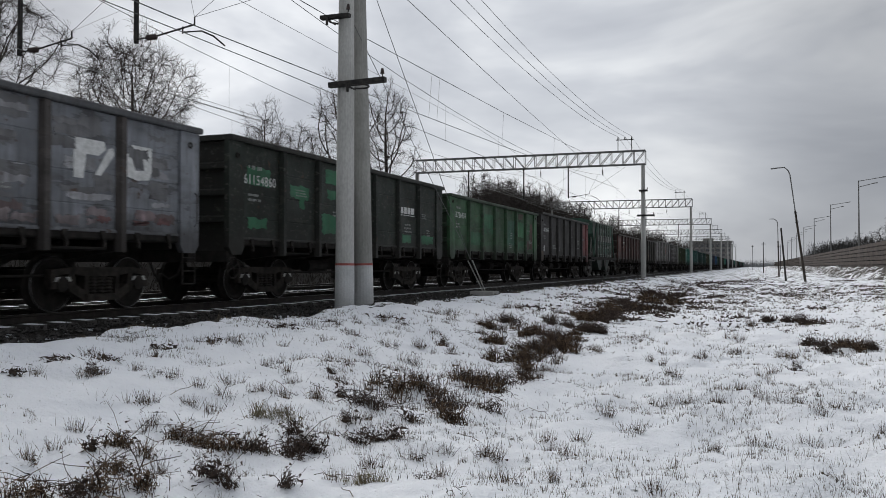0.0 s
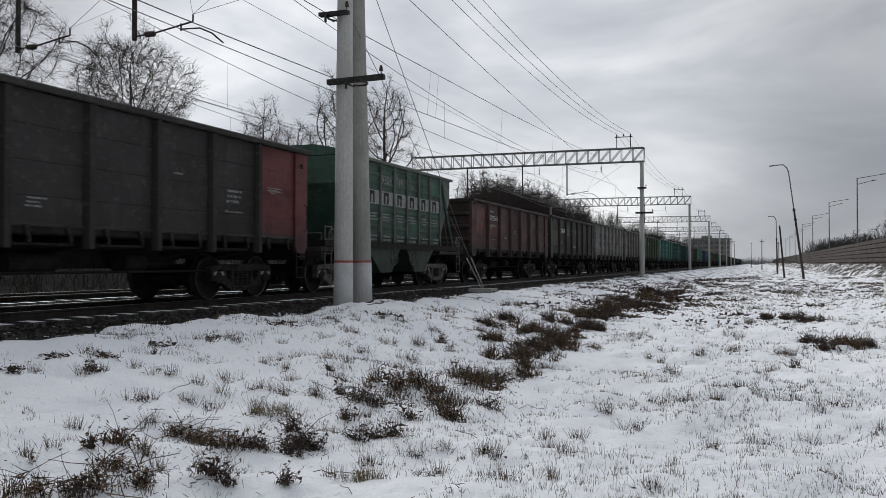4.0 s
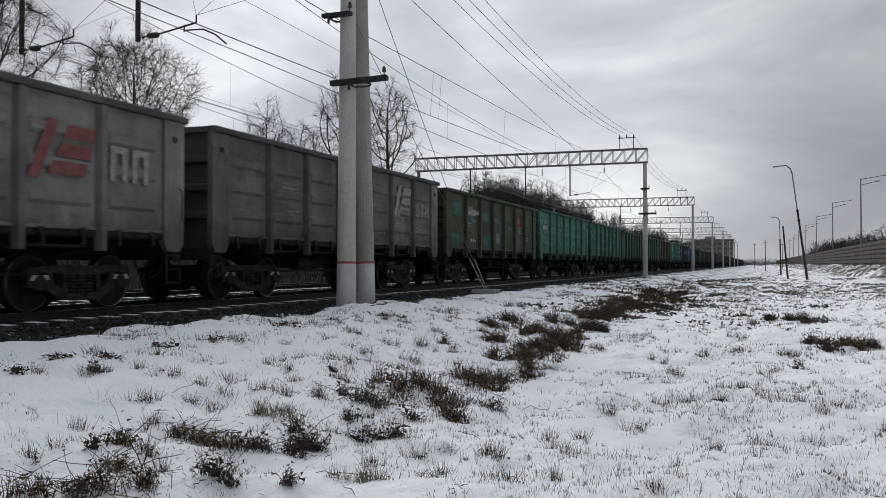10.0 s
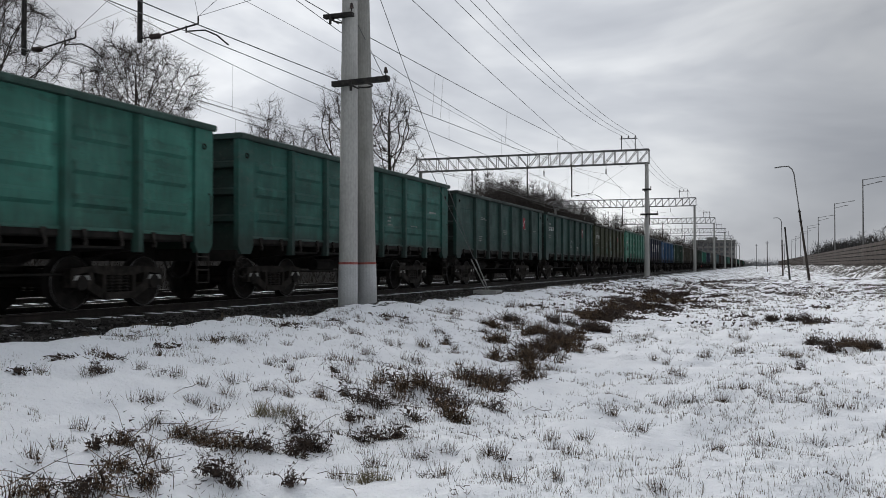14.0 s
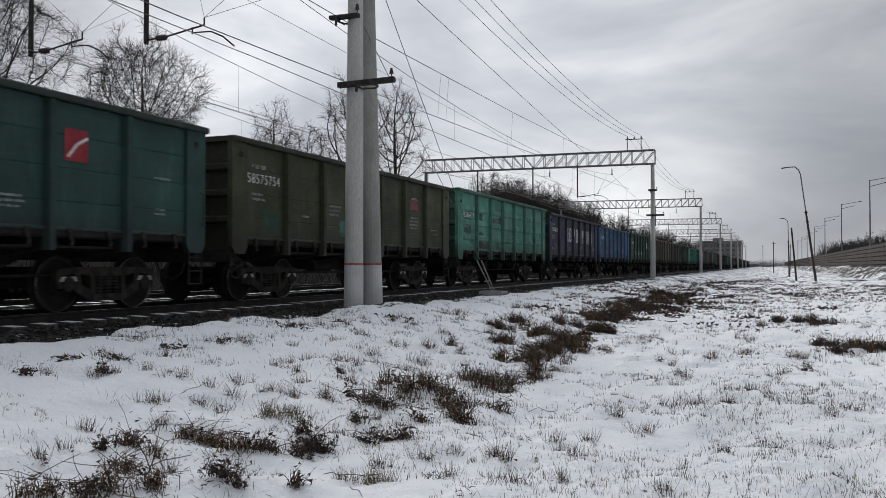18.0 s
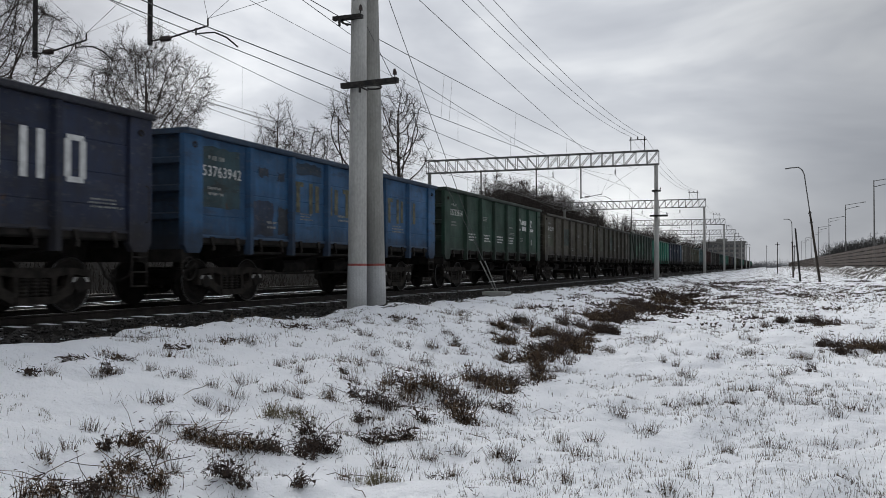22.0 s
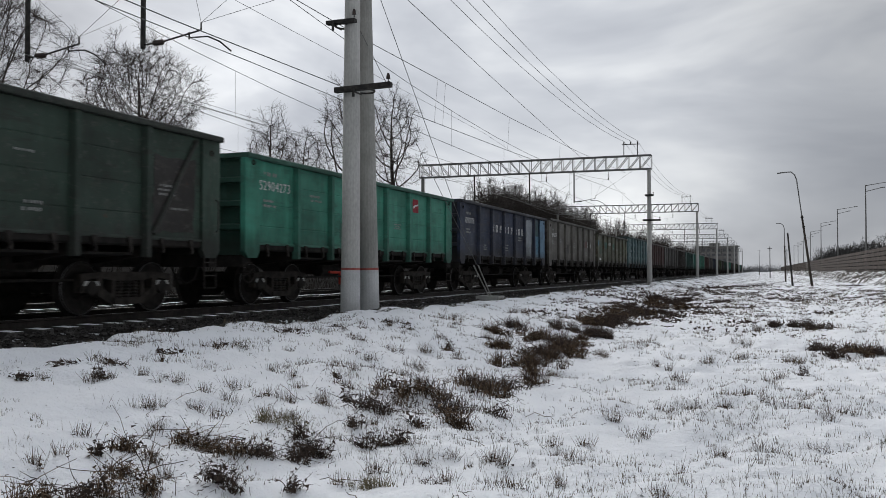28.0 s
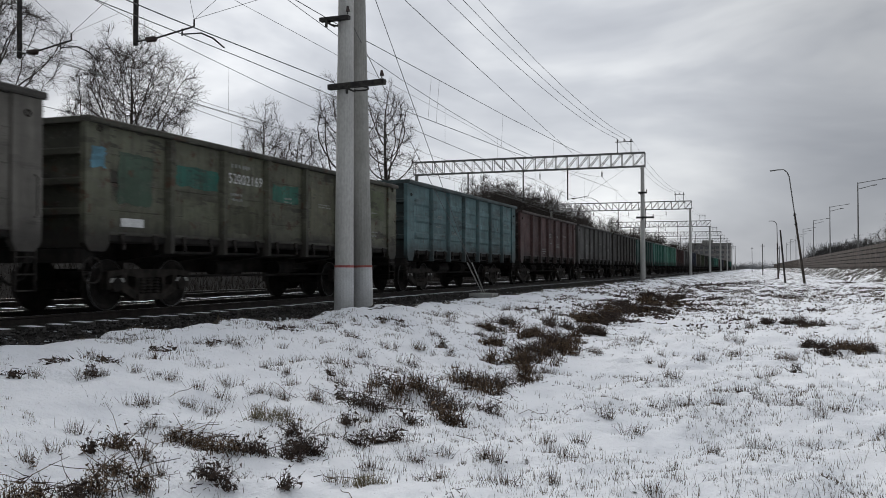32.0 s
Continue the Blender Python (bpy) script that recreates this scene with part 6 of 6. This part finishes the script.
for c, z, wd, h, col in ((2.4, 2.35, 1.35, 0.4, (0.025, 0.13, 0.10)), (5.9, 2.3, 1.2, 0.4, (0.025, 0.14, 0.10)), (0.8, 1.9, 0.9, 0.9, (0.05, 0.09, 0.06)), (4.1, 1.5, 1.2, 0.6, (0.08, 0.085, 0.05)), (2.6, 1.7, 1.0, 0.4, (0.13, 0.14, 0.09)),
                         (7.7, 1.6, 1.2, 1.3, (0.12, 0.12, 0.075)), (11.0, 2.2, 1.2, 0.8, (0.10, 0.12, 0.06)), (9.4, 1.9, 1.1, 0.8, (0.075, 0.095, 0.055))):
    patch(w, c, z, wd, h, col, 0.7, 0.04)
glyph(w, 0.9, 1.5, [bar_box(0, 0, 1, 1)], 0.6, 0.15, LETTER, "small white placard")


# ---- weeds and grass ----
def flake_arrays(flakes):
    """Curled leaf crumbs as small bent triangles from rows of centre and size."""
    a = np.array(flakes)
    g = np.random.default_rng(len(a))
    c, s = a[:, None, :3], a[:, 3][:, None, None]
    v = c + s * g.normal(size=(len(a), 3, 3)) * np.array([1.0, 1.0, 0.75])
    return v.reshape(-1, 3)


def dead_growth(name, segs, flakes, material):
    me = tube_mesh(name, segs, material, 3)
    if not flakes:
        return me
    n = len(me.vertices)
    v = np.zeros(n * 3)
    me.vertices.foreach_get("co", v)
    f = [tuple(p.vertices) for p in me.polygons]
    add = flake_arrays(flakes)
    f += [(n + i, n + i + 1, n + i + 2) for i in range(0, len(add), 3)]
    bpy.data.meshes.remove(me)
    return raw(name, np.concatenate([v.reshape(-1, 3), add]).tolist(), f, material)


def tussock(x, y, wide, style, seed, label, material):
    """One root of dead growth, wide metres to each side: a heap of stiff broken stalks, leafy stems, or a fan of grass."""
    rng = random.Random(seed)
    segs, flakes = [], []
    far = 1 + max(0.0, y - 8) * 0.045
    at = ground_z(np.array([x + 0.2, x - 0.2, x, x]), np.array([y, y, y + 0.2, y - 0.2]))
    rise, run = float(at[0] - at[1]) / 0.4, float(at[2] - at[3]) / 0.4
    deep = wide * (0.5 if y < 8 else 0.8)

    def root(spread=0.45):
        px, py = rng.gauss(0, spread) * wide, rng.gauss(0, spread) * deep
        return Vector((px, py, rise * px + run * py))

    def stem(p, d, length, r, bend, drop, pieces=3, leaf=0.0):
        for i in range(pieces):
            q = p + d * (length / pieces)
            segs.append((*p, *q, r, r * 0.78))
            if rng.random() < leaf:
                flakes.append((*(q + Vector((rng.gauss(0, 0.012), rng.gauss(0, 0.012), rng.gauss(-0.01, 0.01)))), rng.uniform(0.008, 0.02)))
            p, r = q, r * 0.78
            d = (d + Vector((rng.gauss(0, bend), rng.gauss(0, bend), rng.gauss(drop, bend)))).normalized()

    size = min(wide, 0.7)
    if style == "heap":
        centres = [root(0.5) for _ in range(4 + int(16 * size))]
        for _ in range(int(46 + 330 * size)):
            p = rng.choice(centres) + Vector((rng.gauss(0, 0.05), rng.gauss(0, 0.05), -0.03))
            h = rng.uniform(0.08, 0.27) * (0.75 + 0.9 * size) * (0.72 if y < 6.5 else 1.0)
            d = Vector((rng.gauss(0, 0.27), rng.gauss(0, 0.27), 1)).normalized()
            stem(p, d, h, rng.uniform(0.0026, 0.0052) * far, 0.2, -0.12, 3, 0.12)
        for _ in range(int(8 + 55 * size)):
            p = root(0.42) + Vector((0, 0, rng.uniform(0.0, 0.13)))
            d = Vector((rng.gauss(0, 1), rng.gauss(0, 0.8), rng.gauss(0.05, 0.3))).normalized()
            stem(p, d, rng.uniform(0.12, 0.42), rng.uniform(0.0025, 0.0052) * far, 0.16, -0.08)
        for c in centres:
            for _ in range(30):
                flakes.append((*(c + Vector((rng.gauss(0, 0.06), rng.gauss(0, 0.06), abs(rng.gauss(0.0, 0.055))))), rng.uniform(0.006, 0.017) * far ** 1.4))
    elif style == "leafy":
        for _ in range(int(16 + 120 * size)):
            d = Vector((rng.gauss(0, 0.45), rng.gauss(0, 0.45), 1)).normalized()
            stem(root(0.4), d, rng.uniform(0.06, 0.21), rng.uniform(0.0025, 0.0042) * far, 0.3, -0.1, 4, 0.75)
        for _ in range(int(20 + 200 * size)):
            flakes.append((*(root(0.35) + Vector((0, 0, abs(rng.gauss(0.01, 0.06))))), rng.uniform(0.006, 0.014)))
    elif style == "grass":
        centres = [root(0.45) for _ in range(3 + int(8 * size))]
        for _ in range(int(26 + 230 * size)):
            c = rng.choice(centres)
            off = Vector((rng.gauss(0, 0.03), rng.gauss(0, 0.025), 0))
            d = Vector((off.x * 7 + rng.gauss(0, 0.16), off.y * 7 + rng.gauss(0, 0.16), 1)).normalized()
            stem(c + off - Vector((0, 0, 0.02)), d, rng.uniform(0.05, 0.17) * (0.7 + 1.4 * min(wide, 0.35)), rng.uniform(0.0012, 0.0024) * far, 0.1, -0.07)
        for c in centres:
            for _ in range(7):
                flakes.append((*(c + Vector((rng.gauss(0, 0.035), rng.gauss(0, 0.03), abs(rng.gauss(0, 0.015))))), rng.uniform(0.006, 0.014)))
    else:
        for _ in range(int(30 + 130 * min(wide, 2.0))):
            p = root(0.5) + Vector((0, 0, rng.uniform(-0.02, 0.03)))
            d = Vector((rng.gauss(0, 1), rng.gauss(0, 1), abs(rng.gauss(0.2, 0.4)))).normalized()
            stem(p, d, rng.uniform(0.02, 0.07) * (1 if y < 20 else 2), rng.uniform(0.003, 0.006) * far, 0.3, -0.2, 2)
            flakes.append((*(p + Vector((rng.gauss(0, 0.03), rng.gauss(0, 0.03), 0.01))), rng.uniform(0.012, 0.03) * min(far, 2.5)))
    ob = new("dead_weeds", dead_growth("dead_weeds", segs, flakes, material))
    ob.location = (x, y, float(ground_z(x, y)))
    return tagged(ob, label, "weeds", "dead weed clumps in the snow")


HEAPS = [(-3.63, 7.9, 0.17), (-3.88, 9.13, 0.29), (-3.58, 9.34, 0.23), (-3.21, 8.81, 0.22), (-2.82, 7.98, 0.14), (-3.29, 10.36, 0.29), (-3.12, 10.91, 0.19), (-4.28, 5.97, 0.2), (-3.9, 5.8, 0.21), (-3.71, 5.91, 0.14), (-4.45, 5.97, 0.12),
         (-3.64, 13.24, 0.36), (-3.7, 14.75, 0.25), (-4.4, 14.85, 0.2), (-4.15, 4.1, 0.18), (-4.03, 4.31, 0.12), (-3.99, 4.48, 0.12), (-4.48, 5.27, 0.12), (-3.51, 6.31, 0.12), (-4.16, 4.84, 0.1), (-3.85, 4.74, 0.1)]
RIDGE = [(-3.76, 16.8, 0.28), (-3.22, 15.29, 0.26), (-4.03, 19.48, 0.36), (-4.27, 17.74, 0.3), (-3.56, 19.36, 0.23), (-4.19, 22.39, 0.37), (-3.78, 22.97, 0.38), (-4.06, 26.26, 0.43), (-4.0, 28.86, 0.48), (-3.65, 29.65, 0.59), (-3.33, 31.0, 0.51),
         (-3.33, 35.05, 0.69), (-3.85, 43.35, 0.71), (-4.17, 35.74, 0.71), (-4.53, 31.94, 0.63), (-4.76, 28.96, 0.48), (-4.71, 42.62, 0.7), (-5.05, 16.66, 0.22), (-5.1, 18.08, 0.25), (-4.48, 17.14, 0.23), (-3.6, 39.0, 0.75)]
LONE = [(1.57, 18.24, 0.36), (1.73, 17.84, 0.29), (1.0, 18.62, 0.43), (1.19, 17.68, 0.29), (0.87, 25.32, 0.41), (1.25, 24.59, 0.48), (0.22, 25.42, 0.33), (1.98, 17.93, 0.18)]
LEAFY = [(-3.61, 5.09, 0.13), (-3.5, 5.11, 0.1), (-3.68, 6.47, 0.15), (-3.47, 6.05, 0.19), (-3.13, 6.93, 0.23), (-2.98, 6.95, 0.15), (-2.99, 5.14, 0.1), (-2.66, 8.76, 0.18), (-3.51, 7.15, 0.11), (-3.55, 6.24, 0.12), (-3.36, 5.03, 0.06), (-3.17, 6.66, 0.12), (-3.39, 6.28, 0.12), (-3.12, 7.68, 0.11)]
STRAW_TUFTS = [(-4.17, 6.77, 0.24), (-4.05, 6.82, 0.16), (-2.79, 5.73, 0.19), (-2.61, 5.63, 0.1)]
GRASSY = [(-4.7, 5.97, 0.18), (-4.96, 6.82, 0.11), (-4.8, 6.86, 0.19), (-5.65, 7.35, 0.18), (-5.33, 6.53, 0.19), (-4.78, 7.6, 0.18), (-5.16, 8.87, 0.2), (-4.56, 7.72, 0.24), (-4.96, 9.93, 0.26), (-5.23, 10.99, 0.24), (-5.32, 12.41, 0.27),
          (-5.02, 12.73, 0.31), (-4.7, 13.3, 0.28), (-4.69, 11.46, 0.28), (-4.57, 8.86, 0.2), (-5.04, 5.39, 0.12), (-4.68, 4.63, 0.13), (-5.14, 7.69, 0.21), (-4.14, 5.19, 0.13)]
TUFTS = [(-1.96, 6.61, 0.16), (-2.08, 6.7, 0.09), (-1.64, 5.89, 0.08), (-2.63, 6.49, 0.12), (-2.81, 6.12, 0.16), (-3.1, 12.02, 0.24), (-4.33, 8.02, 0.18), (-5.58, 9.45, 0.18), (-4.94, 7.25, 0.12), (-6.16, 6.72, 0.12), (-6.48, 7.31, 0.16), (-6.64, 6.57, 0.12),
         (-6.48, 9.82, 0.19), (-6.59, 9.35, 0.19), (-6.95, 12.87, 0.24), (-6.57, 15.04, 0.32), (-6.33, 17.54, 0.37), (-5.91, 22.05, 0.45), (-4.74, 15.28, 0.21), (-3.67, 8.57, 0.22), (-5.08, 22.69, 0.46), (-3.47, 7.29, 0.13)]
SMALL_TUFTS = [(-2.65, 15.47, 0.26), (-2.29, 17.73, 0.35), (-1.58, 14.24, 0.24), (-1.1, 12.72, 0.21), (-1.56, 15.92, 0.26), (-0.86, 15.36, 0.25), (-1.45, 9.18, 0.18), (-1.07, 10.23, 0.2), (-0.47, 10.63, 0.18), (-0.84, 10.52, 0.17), (-1.47, 6.87, 0.14), (-1.38, 6.14, 0.13), (-1.45, 7.7, 0.13), (-0.71, 6.03, 0.12),
               (0.09, 10.83, 0.25), (-0.23, 11.31, 0.19), (0.19, 13.59, 0.27), (0.5, 16.07, 0.32), (0.65, 10.14, 0.2), (-0.2, 23.35, 0.46), (-0.5, 18.98, 0.44), (-1.15, 8.47, 0.17), (-1.82, 7.56, 0.13), (-2.24, 6.08, 0.13), (0.91, 10.67, 0.18), (-0.03, 8.49, 0.14), (0.45, 8.61, 0.14)]
CRUMBLED = [(-6.81, 7.09, 0.2), (-6.73, 7.67, 0.2), (-6.81, 8.75, 0.18), (-6.81, 9.91, 0.2), (-6.62, 6.35, 0.1), (-7.12, 13.53, 0.25), (-6.65, 15.35, 0.4), (-6.85, 11.73, 0.3), (-4.19, 68.2, 1.1), (-3.23, 79.8, 1.6), (-0.89, 79.9, 1.8), (1.5, 47.6, 1.2), (-2.03, 41.1, 0.54), (-3.83, 60.0, 1.5), (-5.03, 43.7, 1.0)]
for i, (x, y, s) in enumerate(HEAPS):
    tussock(x, y, (1.4 if i < 7 else 1.5 if 10 < i < 14 else 0.66) * s, "heap", i, "heap of stiff broken brown weed stalks on the snow", WEED if i % 3 else DARK_WEED)
for i, (x, y, s) in enumerate(RIDGE):
    tussock(x, y, (1.35 if y < 25 else 0.85) * s, "heap", 200 + i, "ragged brown weed heap along the low ridge", WEED if i % 2 else DARK_WEED)
rng = random.Random(29)
for i in range(16):
    y = 10.8 + 0.95 * i + rng.uniform(-0.3, 0.3)
    tussock(-3.3 - 0.045 * (y - 10.8) + rng.gauss(0, 0.18), y, rng.uniform(0.13, 0.3), "heap", 230 + i, "ragged brown weed heap along the low ridge", WEED if i % 3 else DARK_WEED)
for i, (x, y, s) in enumerate(LONE):
    tussock(x, y, (0.8 if i < 2 else 0.62) * s, "heap", 260 + i, "lone dark heap of dead stalks in the open snow", WEED if i < 2 else DARK_WEED)
for i, (x, y, s) in enumerate(LEAFY):
    tussock(x, y, 0.8 * s, "leafy", 40 + i, "dark dead weed stems with shrivelled leaves", DARK_WEED)
for i, (x, y, s) in enumerate(STRAW_TUFTS):
    tussock(x, y, s, "grass", 70 + i, "thick tuft of straw-coloured dry grass in the snow", OLD_GRASS)
    tussock(x + 0.05, y + 0.04, s, "grass", 75 + i, "thick tuft of straw-coloured dry grass in the snow", OLD_GRASS)
for i, (x, y, s) in enumerate(GRASSY + TUFTS):
    tussock(x, y, s, "grass", 80 + i, "tuft of dry brown grass poking through the snow", WEED)
for i, (x, y, s) in enumerate(SMALL_TUFTS):
    tussock(x, y, 0.8 * s, "grass", 130 + i, "small tuft of dry grass poking through the snow", WEED)
rng = random.Random(23)
for i in range(70):
    y = 4.6 + 13 * rng.random() ** 1.3
    x = rng.uniform(-6.6, -2.2) if i % 4 else rng.uniform(-2.0, 2.5)
    tussock(x, y, rng.uniform(0.05, 0.14), "grass" if i % 9 else "leafy", 400 + i, "small tuft of dry grass poking through the snow" if i % 9 else "dark dead weed stems with shrivelled leaves", WEED if i % 9 else DARK_WEED)
for i, (x, y, s) in enumerate(CRUMBLED):
    tussock(x, y, s, "mat", 160 + i, "flat dark mat of dead weeds and soil", DARK_WEED)


def field_grass():
    """Small tufts of thin dry blades standing out of the snow all over the near field."""
    g = np.random.default_rng(7)
    n = 66000
    y = 3.4 + 52 * g.random(n) ** 1.45
    x = -8.9 + (8.9 + 2 + 0.42 * y) * g.random(n)
    dens = value_noise(x * 0.8, y * 0.8, 21) * 0.4 + value_noise(x * 2.6, y * 2.6, 22) * 0.3 + value_noise(x * 8, y * 8, 23) * 0.3
    keep = dens + 0.05 * smooth_step(-5, 0, x) > 0.505 + 0.15 * g.random(n)
    x, y = x[keep], y[keep]
    per = g.integers(2, 10, len(x))
    big = (g.random(len(x)) ** 4)
    tall = np.repeat(0.013 + 0.027 * g.random(len(x)) + 0.06 * big, per)
    x, y, big = np.repeat(x, per), np.repeat(y, per), np.repeat(big, per)
    n = len(x)
    x, y = x + g.normal(size=n) * (0.018 + 0.05 * big), y + g.normal(size=n) * (0.018 + 0.05 * big)
    z = ground_z(x, y)
    h = tall * (0.4 + 0.8 * g.random(n)) * (1 + 0.015 * y)
    a = 6.283 * g.random(n)
    wdt = 0.0012 + 0.00022 * y
    lx, ly = 0.34 * h * g.normal(size=n), 0.34 * h * g.normal(size=n)
    v = np.stack([np.stack([x - wdt * np.cos(a), y - wdt * np.sin(a), z - 0.015], -1), np.stack([x + wdt * np.cos(a), y + wdt * np.sin(a), z - 0.015], -1),
                  np.stack([x + lx, y + ly, z + h], -1)], 1).reshape(-1, 3)
    f = np.arange(3 * n).reshape(-1, 3)
    ob = new("grass", raw("grass", v.tolist(), f.tolist(), GRASS))
    tagged(ob, "sparse dry grass stubble standing out of the snow", "grass", kind="stuff")


field_grass()


def scattered_bits():
    """Dead stems lying on the snow and stones fallen from the track bed."""
    rng = random.Random(31)
    segs = []
    for _ in range(80):
        y = 3.6 + 26 * rng.random() ** 1.5
        x = rng.gauss(-3.9, 0.8)
        a, l = rng.uniform(0, 6.283), rng.uniform(0.15, 0.6)
        p = Vector((x, y, float(ground_z(x, y)) + 0.012))
        for _ in range(3):
            q = p + Vector((math.cos(a), math.sin(a), 0)) * (l / 3)
            q.z = float(ground_z(q.x, q.y)) + rng.uniform(0.01, 0.06)
            segs.append((*p, *q, 0.0034, 0.0026))
            p, a = q, a + rng.gauss(0, 0.25)
    ob = new("fallen_stems", tube_mesh("fallen_stems", segs, WEED, 3))
    tagged(ob, "thin dead stems lying on the snow", "stems", kind="stuff")
    m = Mesh()
    for _ in range(6500):
        y = 2 + 60 * rng.random() ** 1.6
        x = rng.choice((rng.gauss(-9.25, 0.3), rng.uniform(-10.6, -9.0)))
        if x < -10.7:
            continue
        z = max(float(np.interp(x, (-9.8, -9.1, -8.5), (0.60, 0.50, 0.36))), float(ground_z(x, y)) - 0.01) + 0.01
        s = rng.uniform(0.018, 0.05)
        j = [rng.uniform(0.6, 1.2) * s for _ in range(6)]
        m.add([(x + j[0], y, z), (x, y + j[1], z), (x - j[2], y, z), (x, y - j[3], z), (x, y, z + j[4] * 0.8), (x, y, z - j[5])],
              [(0, 1, 4), (1, 2, 4), (2, 3, 4), (3, 0, 4), (1, 0, 5), (2, 1, 5), (3, 2, 5), (0, 3, 5)])
    ob = new("ballast_stones", raw("ballast_stones", m.v, m.f, STONE))
    tagged(ob, "loose dark ballast stones along the edge of the bed", "stones", kind="stuff")


scattered_bits()


def ridge_litter():
    """Broken stalks and leaf crumbs between the weed heaps along the low ridge and in hollows of the snow."""
    rng = random.Random(77)
    segs = []
    for _ in range(520):
        y = 3.8 + 62 * rng.random() ** 1.25
        x = rng.gauss(-3.8 - 0.01 * y, 0.55 + 0.012 * y) if rng.random() < 0.7 else rng.uniform(-8.2, 3.0)
        size = rng.uniform(0.05, 0.22) * (1 + 0.02 * y)
        n = rng.randint(8, 30)
        px, py = np.array([rng.gauss(x, size) for _ in range(n)]), np.array([rng.gauss(y, size) for _ in range(n)])
        for c in zip(px.tolist(), py.tolist(), ground_z(px, py).tolist()):
            p = Vector(c) + Vector((0, 0, rng.uniform(-0.01, 0.02)))
            q = p + Vector((rng.gauss(0, 0.025), rng.gauss(0, 0.022), abs(rng.gauss(0.01, 0.02))))
            segs.append((*p, *q, rng.uniform(0.0015, 0.004) * (1 + 0.03 * y), 0.0015))
    for _ in range(300):
        y = 22 + 58 * rng.random() ** 1.2
        x = rng.uniform(-7.5, 6.5) if rng.random() < 0.55 else rng.gauss(-3.5, 1.0)
        z, size = float(ground_z(x, y)), rng.uniform(0.1, 0.42)
        for _ in range(rng.randint(12, 34)):
            p = Vector((rng.gauss(x, 1.3 * size), rng.gauss(y, size), z + rng.uniform(-0.03, 0.05)))
            q = p + Vector((rng.gauss(0, 0.07), rng.gauss(0, 0.06), rng.gauss(0.02, 0.03)))
            segs.append((*p, *q, rng.uniform(0.015, 0.04), 0.012))
    ob = new("weed_litter", tube_mesh("weed_litter", segs, DARK_WEED, 3))
    tagged(ob, "broken weed stalks and leaf crumbs on the snow", "litter", kind="stuff")


ridge_litter()


# ---- what moves ----
def motions():
    times = [float(t) for t in range(0, 33, 2)]
    for k, w in enumerate(WAGONS):
        y0 = FIRST_Y + (k - 1) * PITCH + HALF
        y0 += {1: 0.12, 4: -0.1, 5: 0.15}.get(k, 0.0)
        if k == 4:
            y0 -= 0.5 * (PITCH - HOPPER_LENGTH)
        elif k > 4:
            y0 -= PITCH - HOPPER_LENGTH
        walk(w, [(t, pose(TRACK_X, y0 - travel(t), RAIL_Z)) for t in times])
    first = {}
    for w in WAGONS:
        for b in w.children:
            if not b.name.startswith("bogie"):
                continue
            for o in b.children:
                if not o.name.startswith("wheelset"):
                    continue
                side = 1 if o.location.y > 0 else -1
                if side not in first:
                    rows = []
                    for i in range(961):
                        turn = math.degrees(travel(i / 30) / 0.4785)
                        rows.append((i / 30, pose(0, side * 0.925, 0.4785, turn)))
                    walk(o, rows)
                    first[side] = o.animation_data
                else:
                    o.rotation_mode = "QUATERNION"
                    o.animation_data_create()
                    o.animation_data.action = first[side].action
                    o.animation_data.action_slot = first[side].action_slot


motions()
